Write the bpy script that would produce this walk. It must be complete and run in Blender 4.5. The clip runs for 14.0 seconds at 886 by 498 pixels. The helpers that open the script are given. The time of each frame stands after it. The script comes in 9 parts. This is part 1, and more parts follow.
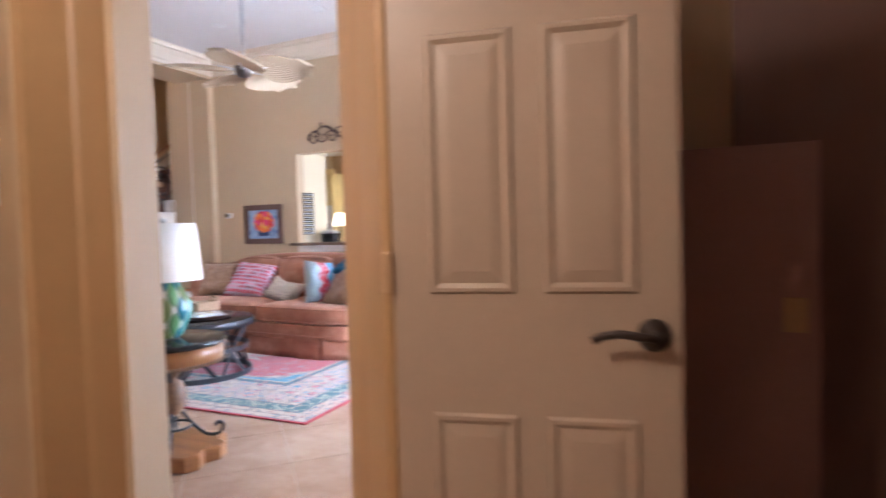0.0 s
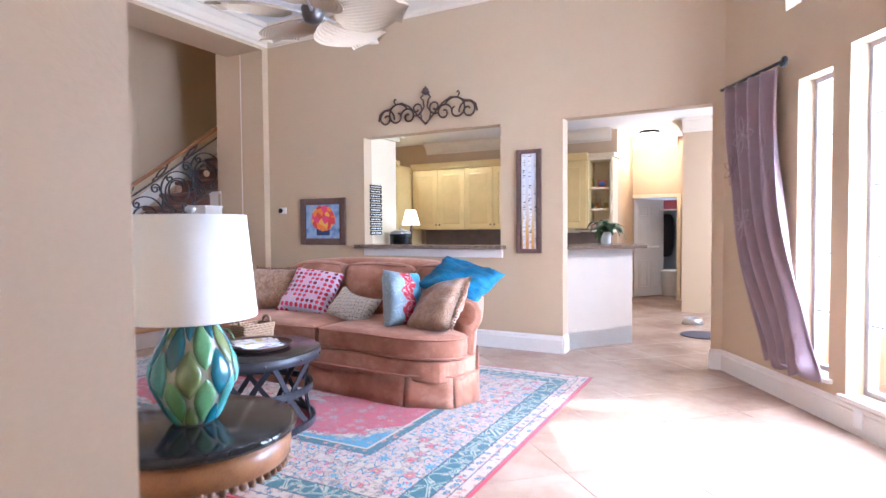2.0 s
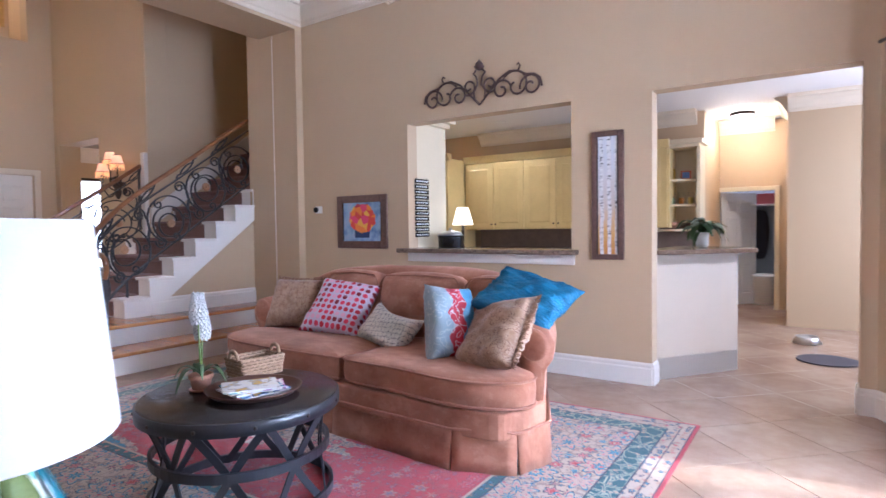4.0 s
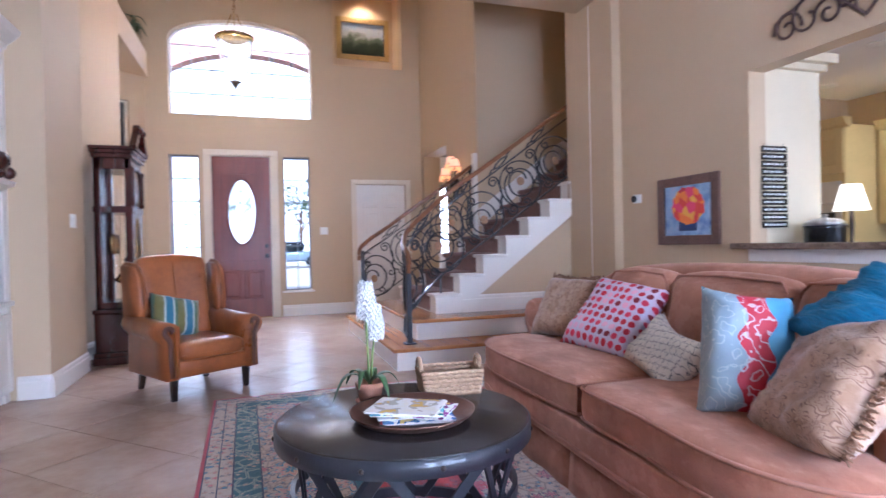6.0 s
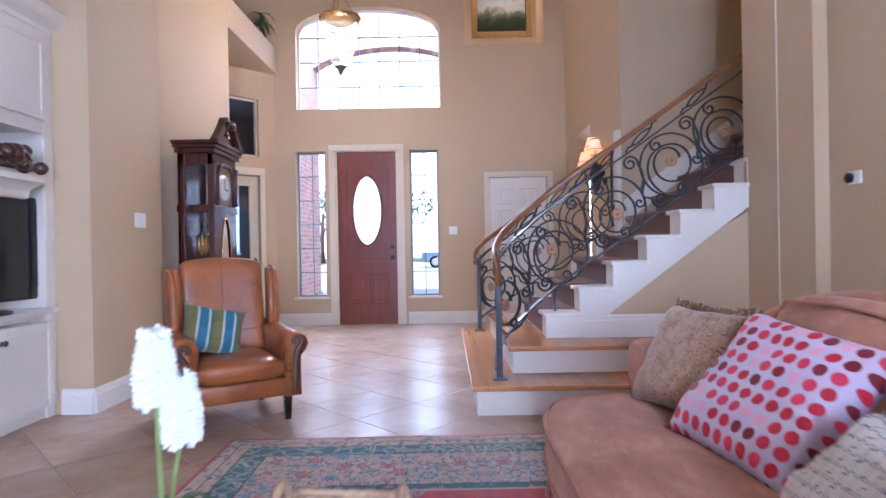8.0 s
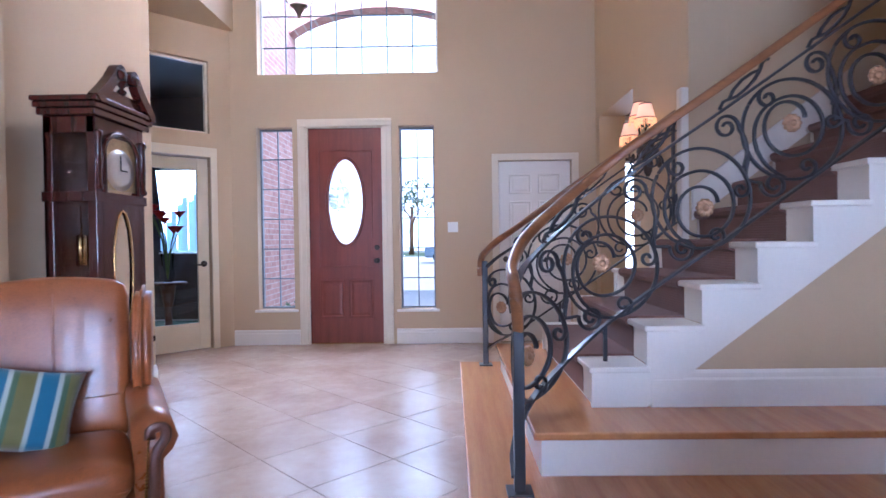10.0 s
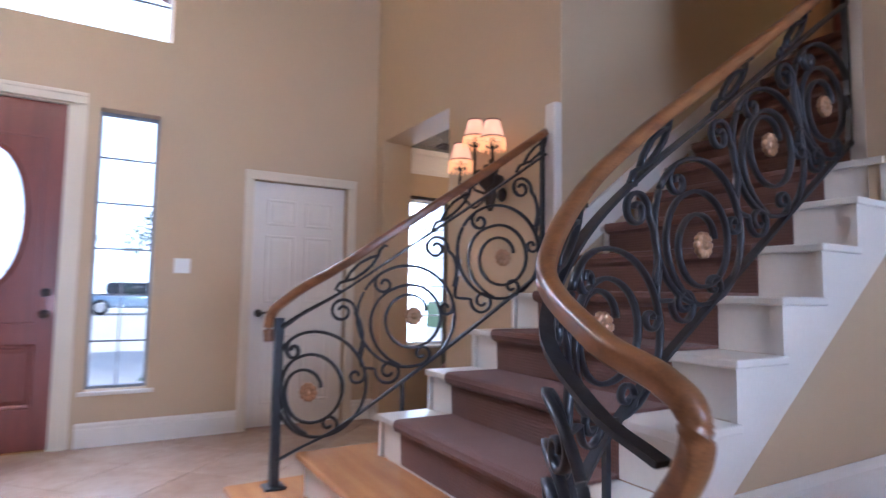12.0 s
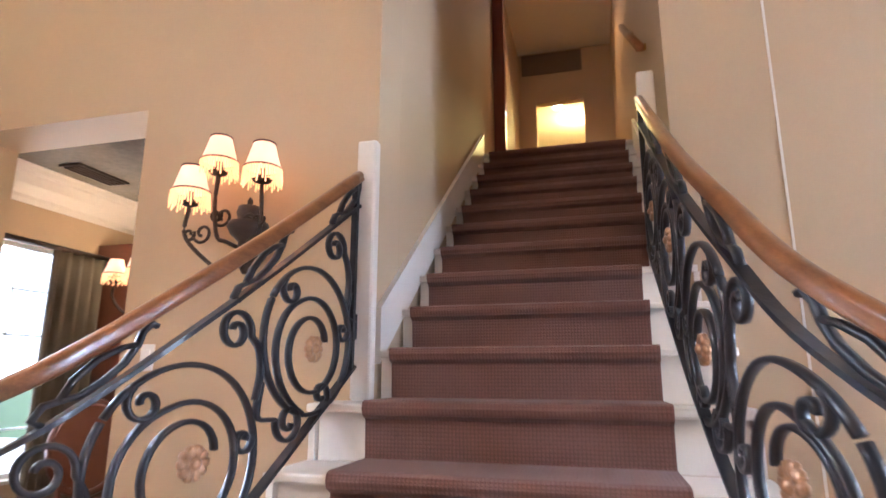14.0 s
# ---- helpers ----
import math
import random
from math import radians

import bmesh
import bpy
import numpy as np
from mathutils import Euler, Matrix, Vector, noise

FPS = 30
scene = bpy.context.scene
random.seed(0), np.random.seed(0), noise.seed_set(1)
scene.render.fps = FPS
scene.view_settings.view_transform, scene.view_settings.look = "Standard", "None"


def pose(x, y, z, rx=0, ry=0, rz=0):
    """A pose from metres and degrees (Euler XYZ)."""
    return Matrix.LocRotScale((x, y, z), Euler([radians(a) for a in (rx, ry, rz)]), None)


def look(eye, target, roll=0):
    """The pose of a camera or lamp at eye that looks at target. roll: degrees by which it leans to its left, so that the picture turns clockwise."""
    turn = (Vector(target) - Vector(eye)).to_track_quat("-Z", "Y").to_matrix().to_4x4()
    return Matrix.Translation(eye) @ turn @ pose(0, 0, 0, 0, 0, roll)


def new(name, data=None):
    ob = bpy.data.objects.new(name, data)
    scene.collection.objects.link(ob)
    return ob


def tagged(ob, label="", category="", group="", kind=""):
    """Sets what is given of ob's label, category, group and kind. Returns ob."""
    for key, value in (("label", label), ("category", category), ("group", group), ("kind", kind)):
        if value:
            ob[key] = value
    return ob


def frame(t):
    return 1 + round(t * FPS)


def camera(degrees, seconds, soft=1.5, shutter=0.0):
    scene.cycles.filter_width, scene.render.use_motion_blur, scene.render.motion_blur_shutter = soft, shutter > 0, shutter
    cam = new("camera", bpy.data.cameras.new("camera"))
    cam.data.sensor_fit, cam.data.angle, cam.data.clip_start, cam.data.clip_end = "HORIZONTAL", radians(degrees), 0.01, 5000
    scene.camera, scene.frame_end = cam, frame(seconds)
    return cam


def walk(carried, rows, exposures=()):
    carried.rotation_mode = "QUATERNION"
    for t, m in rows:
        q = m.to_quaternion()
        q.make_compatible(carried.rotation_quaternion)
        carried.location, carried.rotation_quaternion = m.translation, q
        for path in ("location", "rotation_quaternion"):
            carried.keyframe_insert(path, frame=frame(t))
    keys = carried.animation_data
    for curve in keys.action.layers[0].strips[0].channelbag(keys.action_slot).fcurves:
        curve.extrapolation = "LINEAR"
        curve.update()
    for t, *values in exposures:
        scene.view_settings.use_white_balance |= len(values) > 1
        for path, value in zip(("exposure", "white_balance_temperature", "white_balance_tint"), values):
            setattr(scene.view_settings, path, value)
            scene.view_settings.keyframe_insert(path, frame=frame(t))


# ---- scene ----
cam = camera(75.4, 14.0, soft=1.5, shutter=0.5)
PATH = [
    (0, (1.823, 0.84, 1.173), (0.994, 2.658, 1.1), -1.6),
    (0.5, (1.516, 1.059, 1.192), (0.382, 2.706, 1.121), -1.2),
    (1, (1.218, 1.325, 1.2), (0.038, 2.938, 1.127), -0.8),
    (1.5, (0.951, 1.584, 1.189), (-0.14, 3.259, 1.119), -0.5),
    (2, (0.695, 1.851, 1.188), (-0.262, 3.605, 1.121), -0.4),
    (4.5, (0.193, 2.919, 1.22), (-1.074, 4.465, 1.145), -1.1),
    (5, (0.177, 3.206, 1.192), (-1.41, 4.422, 1.134), -1.4),
    (5.5, (0.01, 3.567, 1.078), (-1.774, 4.47, 1.053), -1.1),
    (6, (-0.072, 3.841, 1.071), (-1.971, 4.468, 1.052), -1.2),
    (6.5, (-0.182, 4.185, 1.067), (-2.15, 4.536, 1.055), -1.2),
    (7, (-0.4, 4.48, 1.059), (-2.392, 4.663, 1.052), -1.0),
    (7.5, (-0.707, 4.699, 1.082), (-2.706, 4.782, 1.073), -1.1),
    (8, (-1.137, 4.78, 1.078), (-3.137, 4.773, 1.071), -1.0),
    (10.3, (-2.994, 4.882, 1.174), (-4.994, 4.854, 1.14), -0.7),
    (10.5, (-3.141, 4.824, 1.168), (-5.14, 4.843, 1.139), -0.3),
    (11, (-3.527, 4.667, 1.152), (-5.508, 4.948, 1.143), 0.2),
    (11.5, (-3.966, 4.509, 1.173), (-5.871, 5.111, 1.247), 0.5),
    (12, (-4.381, 4.394, 1.138), (-6.101, 5.403, 1.288), 0.9),
    (12.5, (-4.769, 4.325, 1.194), (-6.219, 5.693, 1.358), 0.1),
    (13, (-5.198, 4.315, 1.179), (-6.282, 5.976, 1.436), 0.5),
    (13.5, (-5.579, 4.334, 1.205), (-6.335, 6.155, 1.541), 0.1),
    (14, (-5.882, 4.385, 1.241), (-6.383, 6.274, 1.668), 0.1),
]
EXPOSURES = [(0.0, 1.0, 5300, 15), (1.0, 1.28, 5030, 14), (1.5, 1.16, 4900, 14), (2.0, 1.08, 4950, 15), (4.5, 0.55, 5000, 17), (6.25, 0.70, 4850, 18), (7.5, 0.76, 4850, 19), (11.0, 0.56, 4550, 17), (12.25, 0.60, 4850, 15), (14.0, 1.52, 5150, 12)]
walk(cam, [(t, look(eye, target, roll)) for t, eye, target, roll in PATH], EXPOSURES)

# ---- world, sun, large lights ----
world = bpy.data.worlds.new("world")
scene.world = world
world.use_nodes = True
wn, wl = world.node_tree.nodes, world.node_tree.links
sky = wn.new("ShaderNodeTexSky")
sky.sky_type, sky.sun_disc = "NISHITA", False
SUN_EL, SUN_AZ = 49.0, 68.0          # degrees above the horizon; degrees clockwise from +y
sky.sun_elevation, sky.sun_rotation = radians(SUN_EL), radians(SUN_AZ)
wn["Background"].inputs["Strength"].default_value = 0.12
wl.new(sky.outputs[0], wn["Background"].inputs["Color"])


def lamp(name, kind, m, power, colour=(1, 1, 1), **settings):
    data = bpy.data.lights.new(name, kind)
    data.energy, data.color = power, colour
    if kind == "AREA":
        data.shape, data.size, data.size_y = "RECTANGLE", settings["w"], settings["h"]
        data.spread = radians(settings.get("spread", 180))
    elif kind == "SUN":
        data.angle = radians(settings["angle"])
    else:
        data.shadow_soft_size = settings.get("r", 0.05)
        if kind == "SPOT":
            data.spot_size, data.spot_blend = radians(settings.get("cone", 100)), 0.6
    ob = new(name, data)
    ob.matrix_world = m
    return ob


SUN_WAY = Vector((math.sin(radians(SUN_AZ)) * math.cos(radians(SUN_EL)), math.cos(radians(SUN_AZ)) * math.cos(radians(SUN_EL)), math.sin(radians(SUN_EL))))
lamp("sun", "SUN", look(SUN_WAY * 30, (0, 0, 0)), 4.0, (1.0, 0.93, 0.82), angle=0.5)
# sky light standing in the window openings; the porch panel is added overhead, out of view
lamp("sky_light_east", "AREA", look((1.55, 5.9, 1.7), (-2, 5.2, 1.9)), 300, (0.86, 0.93, 1.0), w=2.6, h=2.4)
lamp("sky_light_bay", "AREA", look((2.0, 4.1, 1.7), (-2, 4.9, 2.2)), 185, (0.86, 0.93, 1.0), w=1.8, h=2.4)
lamp("sky_light_transom", "AREA", look((-9.45, 3.75, 3.85), (-8.85, 3.78, 2.60)), 30, (0.9, 0.95, 1.0), w=1.9, h=0.6, spread=76)
lamp("sky_light_sidelights", "AREA", look((-9.45, 3.75, 1.75), (-8.65, 3.75, 0.75)), 11, (0.88, 0.94, 1.0), w=1.9, h=0.7, spread=80)
lamp("sky_light_porch", "AREA", look((-10.65, 4.9, 5.55), (-10.65, 4.9, 0)), 330, (0.84, 0.92, 1.0), w=2.0, h=4.6)
lamp("sky_light_nook", "AREA", look((1.9, 9.3, 1.5), (-1, 8.8, 1.2)), 72, (0.9, 0.95, 1.0), w=1.6, h=1.8)
lamp("sky_light_dining", "AREA", look((-9.7, 7.1, 1.3), (-8, 7.6, 1.2)), 15, (0.9, 0.95, 1.0), w=0.6, h=1.6)
# unseen warm lamp added to brighten the hall, no fixture built
lamp("hall_light", "POINT", Matrix.Translation((0.75, 0.35, 2.45)), 46, (1.0, 0.80, 0.58), r=0.15)


# ---- materials ----
def nodes_of(name):
    m = bpy.data.materials.new(name)
    m.use_nodes = True
    t = m.node_tree
    return m, t, t.nodes["Principled BSDF"]


def node(t, kind, **ins):
    n = t.nodes.new(kind)
    for k, v in ins.items():
        n.inputs[k].default_value = v
    return n


def coords(t, local=False, shift=0.0):
    """World place, or the object's own place shifted by its random number."""
    if not local:
        return t.nodes.new("ShaderNodeNewGeometry").outputs["Position"]
    c = t.nodes.new("ShaderNodeTexCoord").outputs["Object"]
    if not shift:
        return c
    r = t.nodes.new("ShaderNodeObjectInfo").outputs["Random"]
    mul = t.nodes.new("ShaderNodeMath")
    mul.operation = "MULTIPLY"
    mul.inputs[1].default_value = shift
    t.links.new(r, mul.inputs[0])
    add = t.nodes.new("ShaderNodeVectorMath")
    add.operation = "ADD"
    t.links.new(c, add.inputs[0])
    t.links.new(mul.outputs[0], add.inputs[1])
    return add.outputs[0]


def ramp(t, fac, stops, constant=False):
    n = t.nodes.new("ShaderNodeValToRGB")
    cr = n.color_ramp
    if constant:
        cr.interpolation = "CONSTANT"
    while len(cr.elements) < len(stops):
        cr.elements.new(0.5)
    for e, (p, c) in zip(cr.elements, stops):
        e.position, e.color = p, (*c, 1)
    t.links.new(fac, n.inputs[0])
    return n.outputs[0]


def mix(t, fac, a, b, mode="MIX"):
    n = t.nodes.new("ShaderNodeMix")
    n.data_type, n.blend_type = "RGBA", mode
    for sock, v in ((n.inputs[0], fac), (n.inputs[6], a), (n.inputs[7], b)):
        if isinstance(v, (int, float)):
            sock.default_value = v
        elif isinstance(v, tuple):
            sock.default_value = (*v, 1)
        else:
            t.links.new(v, sock)
    return n.outputs[2]


def noise_tex(t, vec, scale, detail=4.0, rough=0.55, stretch=None):
    n = node(t, "ShaderNodeTexNoise", Scale=scale, Detail=detail, Roughness=rough)
    if stretch:
        mp = t.nodes.new("ShaderNodeMapping")
        mp.inputs["Scale"].default_value = stretch
        t.links.new(vec, mp.inputs[0])
        vec = mp.outputs[0]
    t.links.new(vec, n.inputs["Vector"])
    return n.outputs[0]


def bumped(t, b, height, strength, distance=0.002):
    n = node(t, "ShaderNodeBump", Strength=strength, Distance=distance)
    t.links.new(height, n.inputs["Height"])
    t.links.new(n.outputs[0], b.inputs["Normal"])


def shade(c, k):
    return tuple(max(0.0, min(1.0, v * k)) for v in c)


def surface(name, col, rough=0.5, metal=0.0, var=0.12, scale=3.0, grain=90.0, bump=0.15, depth=0.002, local=False, stretch=None, shift=0.0, coat=0.0, dark=None):
    """Paint, cloth, leather, metal: two scales of colour change, uneven gloss and fine relief."""
    m, t, b = nodes_of(name)
    v = coords(t, local, shift)
    big = noise_tex(t, v, scale, 5, 0.6, stretch)
    fine = noise_tex(t, v, grain, 3, 0.6, stretch)
    c = ramp(t, big, [(0.25, dark or shade(col, 1 - var)), (0.5, col), (0.78, shade(col, 1 + var))])
    c = mix(t, 0.35, c, ramp(t, fine, [(0.3, shade(col, 1 - var)), (0.7, shade(col, 1 + var))]))
    t.links.new(c, b.inputs["Base Color"])
    r = ramp(t, big, [(0.2, (rough * 0.85,) * 3), (0.8, (min(1, rough * 1.15),) * 3)])
    t.links.new(r, b.inputs["Roughness"])
    b.inputs["Metallic"].default_value = metal
    b.inputs["Coat Weight"].default_value = coat
    bumped(t, b, fine, bump, depth)
    return m


def wood(name, col, dark, rough=0.35, axis=0, scale=6.0, coat=0.1, local=True):
    m, t, b = nodes_of(name)
    v = coords(t, local, 7.0 if local else 0)
    st = [14.0, 14.0, 14.0]
    st[axis] = 1.0
    big = noise_tex(t, v, scale / 6, 6, 0.65, tuple(st))
    fine = noise_tex(t, v, scale * 3, 4, 0.6, tuple(st))
    c = ramp(t, big, [(0.3, dark), (0.55, col), (0.75, shade(col, 1.18))])
    c = mix(t, 0.3, c, ramp(t, fine, [(0.35, dark), (0.6, col)]))
    t.links.new(c, b.inputs["Base Color"])
    b.inputs["Roughness"].default_value = rough
    b.inputs["Coat Weight"].default_value = coat
    bumped(t, b, fine, 0.12, 0.001)
    return m


def glow(name, col, strength):
    m, t, b = nodes_of(name)
    b.inputs["Base Color"].default_value = (*col, 1)
    b.inputs["Emission Color"].default_value = (*col, 1)
    b.inputs["Emission Strength"].default_value = strength
    return m


def glass(name, tint=(1, 1, 1), rough=0.0):
    m, t, b = nodes_of(name)
    b.inputs["Base Color"].default_value = (*tint, 1)
    b.inputs["Roughness"].default_value = rough
    b.inputs["Transmission Weight"].default_value = 1.0
    b.inputs["IOR"].default_value = 1.1
    return m


WALL = surface("wall_paint", (0.53, 0.385, 0.235), 0.6, var=0.05, scale=0.9, grain=160, bump=0.25)
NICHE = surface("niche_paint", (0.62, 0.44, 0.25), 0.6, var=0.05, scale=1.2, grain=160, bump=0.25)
JAMB = surface("shaded_tan_jamb", (0.40, 0.235, 0.10), 0.5, var=0.06, scale=1.5, grain=140, bump=0.15)
BROWN = surface("shaded_brown_wall", (0.15, 0.072, 0.05), 0.6, var=0.1, scale=1.0, grain=120)
CEIL = surface("ceiling_paint", (0.78, 0.75, 0.72), 0.8, var=0.03, scale=0.8, grain=140, bump=0.3)
CROWN = surface("crown_cream_paint", (0.70, 0.60, 0.46), 0.45, var=0.04)
TRIM = surface("white_trim_paint", (0.76, 0.70, 0.63), 0.35, var=0.05, scale=2, grain=60, bump=0.06)
CABW = surface("white_cabinet_paint", (0.70, 0.62, 0.53), 0.38, var=0.05, scale=2, grain=60, bump=0.06)
CABY = surface("cream_glazed_cabinet", (0.62, 0.47, 0.20), 0.4, var=0.14, scale=3, grain=50, bump=0.1)
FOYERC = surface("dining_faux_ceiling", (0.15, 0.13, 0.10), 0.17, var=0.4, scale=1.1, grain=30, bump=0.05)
IRON = surface("black_wrought_iron", (0.018, 0.018, 0.023), 0.40, 0.15, var=0.3, scale=9, grain=120, bump=0.25, coat=0.3)
BRONZE = surface("bronze_rosette", (0.46, 0.27, 0.15), 0.36, 0.7, var=0.45, scale=30, grain=150, bump=0.4, local=True)
DARKMETAL = surface("dark_bronze_metal", (0.05, 0.035, 0.028), 0.45, 0.6, var=0.3, scale=12, grain=100)
BRASS = surface("polished_brass", (0.62, 0.42, 0.16), 0.22, 1.0, var=0.15, scale=14)
STEEL = surface("brushed_steel", (0.55, 0.55, 0.55), 0.3, 1.0, var=0.1, scale=8)
HANDRAIL = wood("oak_handrail", (0.27, 0.11, 0.036), (0.10, 0.034, 0.012), 0.28, axis=1, coat=0.3)
TREAD = wood("oak_tread", (0.50, 0.22, 0.075), (0.36, 0.14, 0.045), 0.25, axis=0, coat=0.25)
CHERRY = wood("cherry_wood", (0.060, 0.012, 0.008), (0.026, 0.006, 0.005), 0.22, axis=2, coat=0.35)
MAHOG = wood("mahogany_door_wood", (0.20, 0.042, 0.022), (0.12, 0.022, 0.012), 0.33, axis=2, coat=0.2)
DARKWOOD = wood("dark_table_wood", (0.020, 0.015, 0.014), (0.009, 0.007, 0.007), 0.27, axis=0, coat=0.15)
WARMWOOD = wood("honey_wood", (0.30, 0.13, 0.045), (0.15, 0.055, 0.02), 0.35, axis=0)
CARVED = surface("carved_pineapple_wood", (0.16, 0.08, 0.035), 0.45, var=0.5, scale=40, grain=90, bump=0.6, depth=0.006, local=True)
LEATHER = surface("cognac_leather", (0.27, 0.080, 0.020), 0.30, var=0.5, scale=5, grain=180, bump=0.25, local=True, dark=(0.11, 0.028, 0.010), coat=0.2)


def velvet():
    """Brushed nap: pale and dark sweeps over the salmon pile."""
    m, t, b = nodes_of("salmon_velvet")
    v = coords(t)
    warp = noise_tex(t, v, 2.6, 3, 0.5, (1.0, 1.6, 1.0))
    sweep_ = noise_tex(t, v, 7.5, 4, 0.62, (1.0, 1.9, 1.3))
    fine = noise_tex(t, v, 230, 2)
    c = ramp(t, warp, [(0.40, (0.23, 0.078, 0.036)), (0.5, (0.35, 0.14, 0.075)), (0.60, (0.45, 0.205, 0.125))])
    c = mix(t, 0.45, c, ramp(t, sweep_, [(0.40, (0.21, 0.070, 0.030)), (0.47, (0.35, 0.14, 0.075)), (0.54, (0.36, 0.15, 0.085)), (0.62, (0.54, 0.28, 0.18))]))
    c = mix(t, 0.25, c, ramp(t, fine, [(0.3, (0.27, 0.10, 0.055)), (0.7, (0.42, 0.19, 0.11))]))
    t.links.new(c, b.inputs["Base Color"])
    b.inputs["Roughness"].default_value = 0.85
    b.inputs["Sheen Weight"].default_value = 0.3
    b.inputs["Sheen Tint"].default_value = (1.0, 0.68, 0.52, 1)
    bumped(t, b, sweep_, 0.25, 0.006)
    return m


VELVET = velvet()
PIPING = surface("salmon_piping", (0.36, 0.155, 0.095), 0.75, var=0.15, scale=20)
BLACK = surface("black_plastic", (0.012, 0.012, 0.013), 0.25, var=0.2, scale=6)
SCREEN = surface("dark_screen", (0.010, 0.011, 0.012), 0.12, var=0.05, scale=2, bump=0.0)
WHITE = surface("white_plastic", (0.80, 0.79, 0.76), 0.35, var=0.03)
SHADE = surface("white_linen_shade", (0.82, 0.80, 0.76), 0.7, var=0.03, scale=4, grain=260, bump=0.2)
SHADE.node_tree.nodes["Principled BSDF"].inputs["Subsurface Weight"].default_value = 0.0
WARMGLOW = glow("warm_lamp_shade", (1.0, 0.54, 0.28), 0.5)
BULB = glow("lit_bulb", (1.0, 0.86, 0.62), 14.0)
DOWNLIGHT = glow("recessed_bulb", (1.0, 0.90, 0.72), 9.0)
PANE = glass("window_glass")
WAVY = glass("leaded_glass", (0.96, 0.98, 1.0), 0.12)
TERRA = surface("terracotta", (0.38, 0.17, 0.10), 0.8, var=0.2, scale=20, local=True)
LEAF = surface("green_leaf", (0.045, 0.085, 0.028), 0.4, var=0.4, scale=12, local=True)
STEM = surface("green_stem", (0.16, 0.22, 0.05), 0.5, var=0.2, scale=12, local=True)
PETAL = surface("white_petal", (0.62, 0.60, 0.57), 0.6, var=0.06, scale=20, local=True)
REDPETAL = surface("red_petal", (0.55, 0.02, 0.015), 0.5, var=0.3, scale=20, local=True)
BRICK = surface("pink_brick", (0.42, 0.22, 0.17), 0.85, var=0.35, scale=5, grain=60, local=True, shift=5)
CONCRETE = surface("pale_concrete", (0.55, 0.52, 0.47), 0.9, var=0.1, scale=2)
GRASS = surface("lawn_green", (0.06, 0.10, 0.03), 0.9, var=0.4, scale=3)
SHRUB = surface("shrub_leaf", (0.10, 0.14, 0.07), 0.6, var=0.5, scale=9)
FENCE = surface("cedar_fence", (0.42, 0.22, 0.15), 0.8, var=0.25, scale=4, stretch=(8, 8, 1))


# ---- geometry helpers ----
def mesh_of(name, bm, material, smooth=False):
    me = bpy.data.meshes.new(name)
    bm.normal_update()
    bm.to_mesh(me)
    bm.free()
    if smooth:
        me.shade_smooth()
    for mt in (material if isinstance(material, (list, tuple)) else [material]):
        me.materials.append(mt)
    return me


def thing(name, x, y, z, label, category, rz=0.0, group="", kind=""):
    ob = new(name)
    ob.matrix_world = pose(x, y, z, 0, 0, rz)
    return tagged(ob, label, category, group, kind)


def part(name, bm, material, parent, label="", smooth=False, m=None):
    ob = new(name, mesh_of(name, bm, material, smooth))
    ob.parent = parent
    if m is not None:
        ob.matrix_local = m
    return tagged(ob, label)


def solid(name, bm, material, label, category="", kind="structure", smooth=False, m=None, group=""):
    ob = new(name, mesh_of(name, bm, material, smooth))
    if m is not None:
        ob.matrix_world = m
    return tagged(ob, label, category or name.split("_")[0], group, kind)


def box(bm, x0, x1, y0, y1, z0, z1, bev=0.0):
    r = bmesh.ops.create_cube(bm, size=1.0)
    vs = r["verts"]
    for v in vs:
        v.co = Vector(((x0 + x1) / 2 + v.co.x * (x1 - x0), (y0 + y1) / 2 + v.co.y * (y1 - y0), (z0 + z1) / 2 + v.co.z * (z1 - z0)))
    if bev:
        es = list({e for v in vs for e in v.link_edges})
        bmesh.ops.bevel(bm, geom=es, offset=bev, segments=2, profile=0.5, affect="EDGES")
    return bm


def boxes(*rows, bev=0.0):
    bm = bmesh.new()
    for r in rows:
        box(bm, *r, bev=bev)
    return bm


def rbox(sx, sy, sz, r, n=6, puff=0.0):
    """A rounded box on z = 0, puffed out in the middle of its faces."""
    bm = bmesh.new()
    bmesh.ops.create_cube(bm, size=2.0)
    bmesh.ops.subdivide_edges(bm, edges=bm.edges[:], cuts=n, use_grid_fill=True)
    h = Vector((sx / 2, sy / 2, sz / 2))
    for v in bm.verts:
        q = Vector([math.copysign(abs(c) ** 0.8, c) for c in v.co])
        p = Vector((q.x * h.x, q.y * h.y, q.z * h.z))
        inner = Vector([max(-(hh - r), min(hh - r, c)) for c, hh in zip(p, h)])
        d = p - inner
        if d.length > 1e-6:
            p = inner + d.normalized() * r
        k = puff * (1 - v.co.x ** 2) * (1 - v.co.y ** 2)
        p.z += k * math.copysign(1, v.co.z) * (abs(v.co.z) > 0.5)
        k = puff * (1 - v.co.x ** 2) * (1 - v.co.z ** 2)
        p.y += k * math.copysign(1, v.co.y) * (abs(v.co.y) > 0.5)
        p.z += h.z
        v.co = p
    return bm


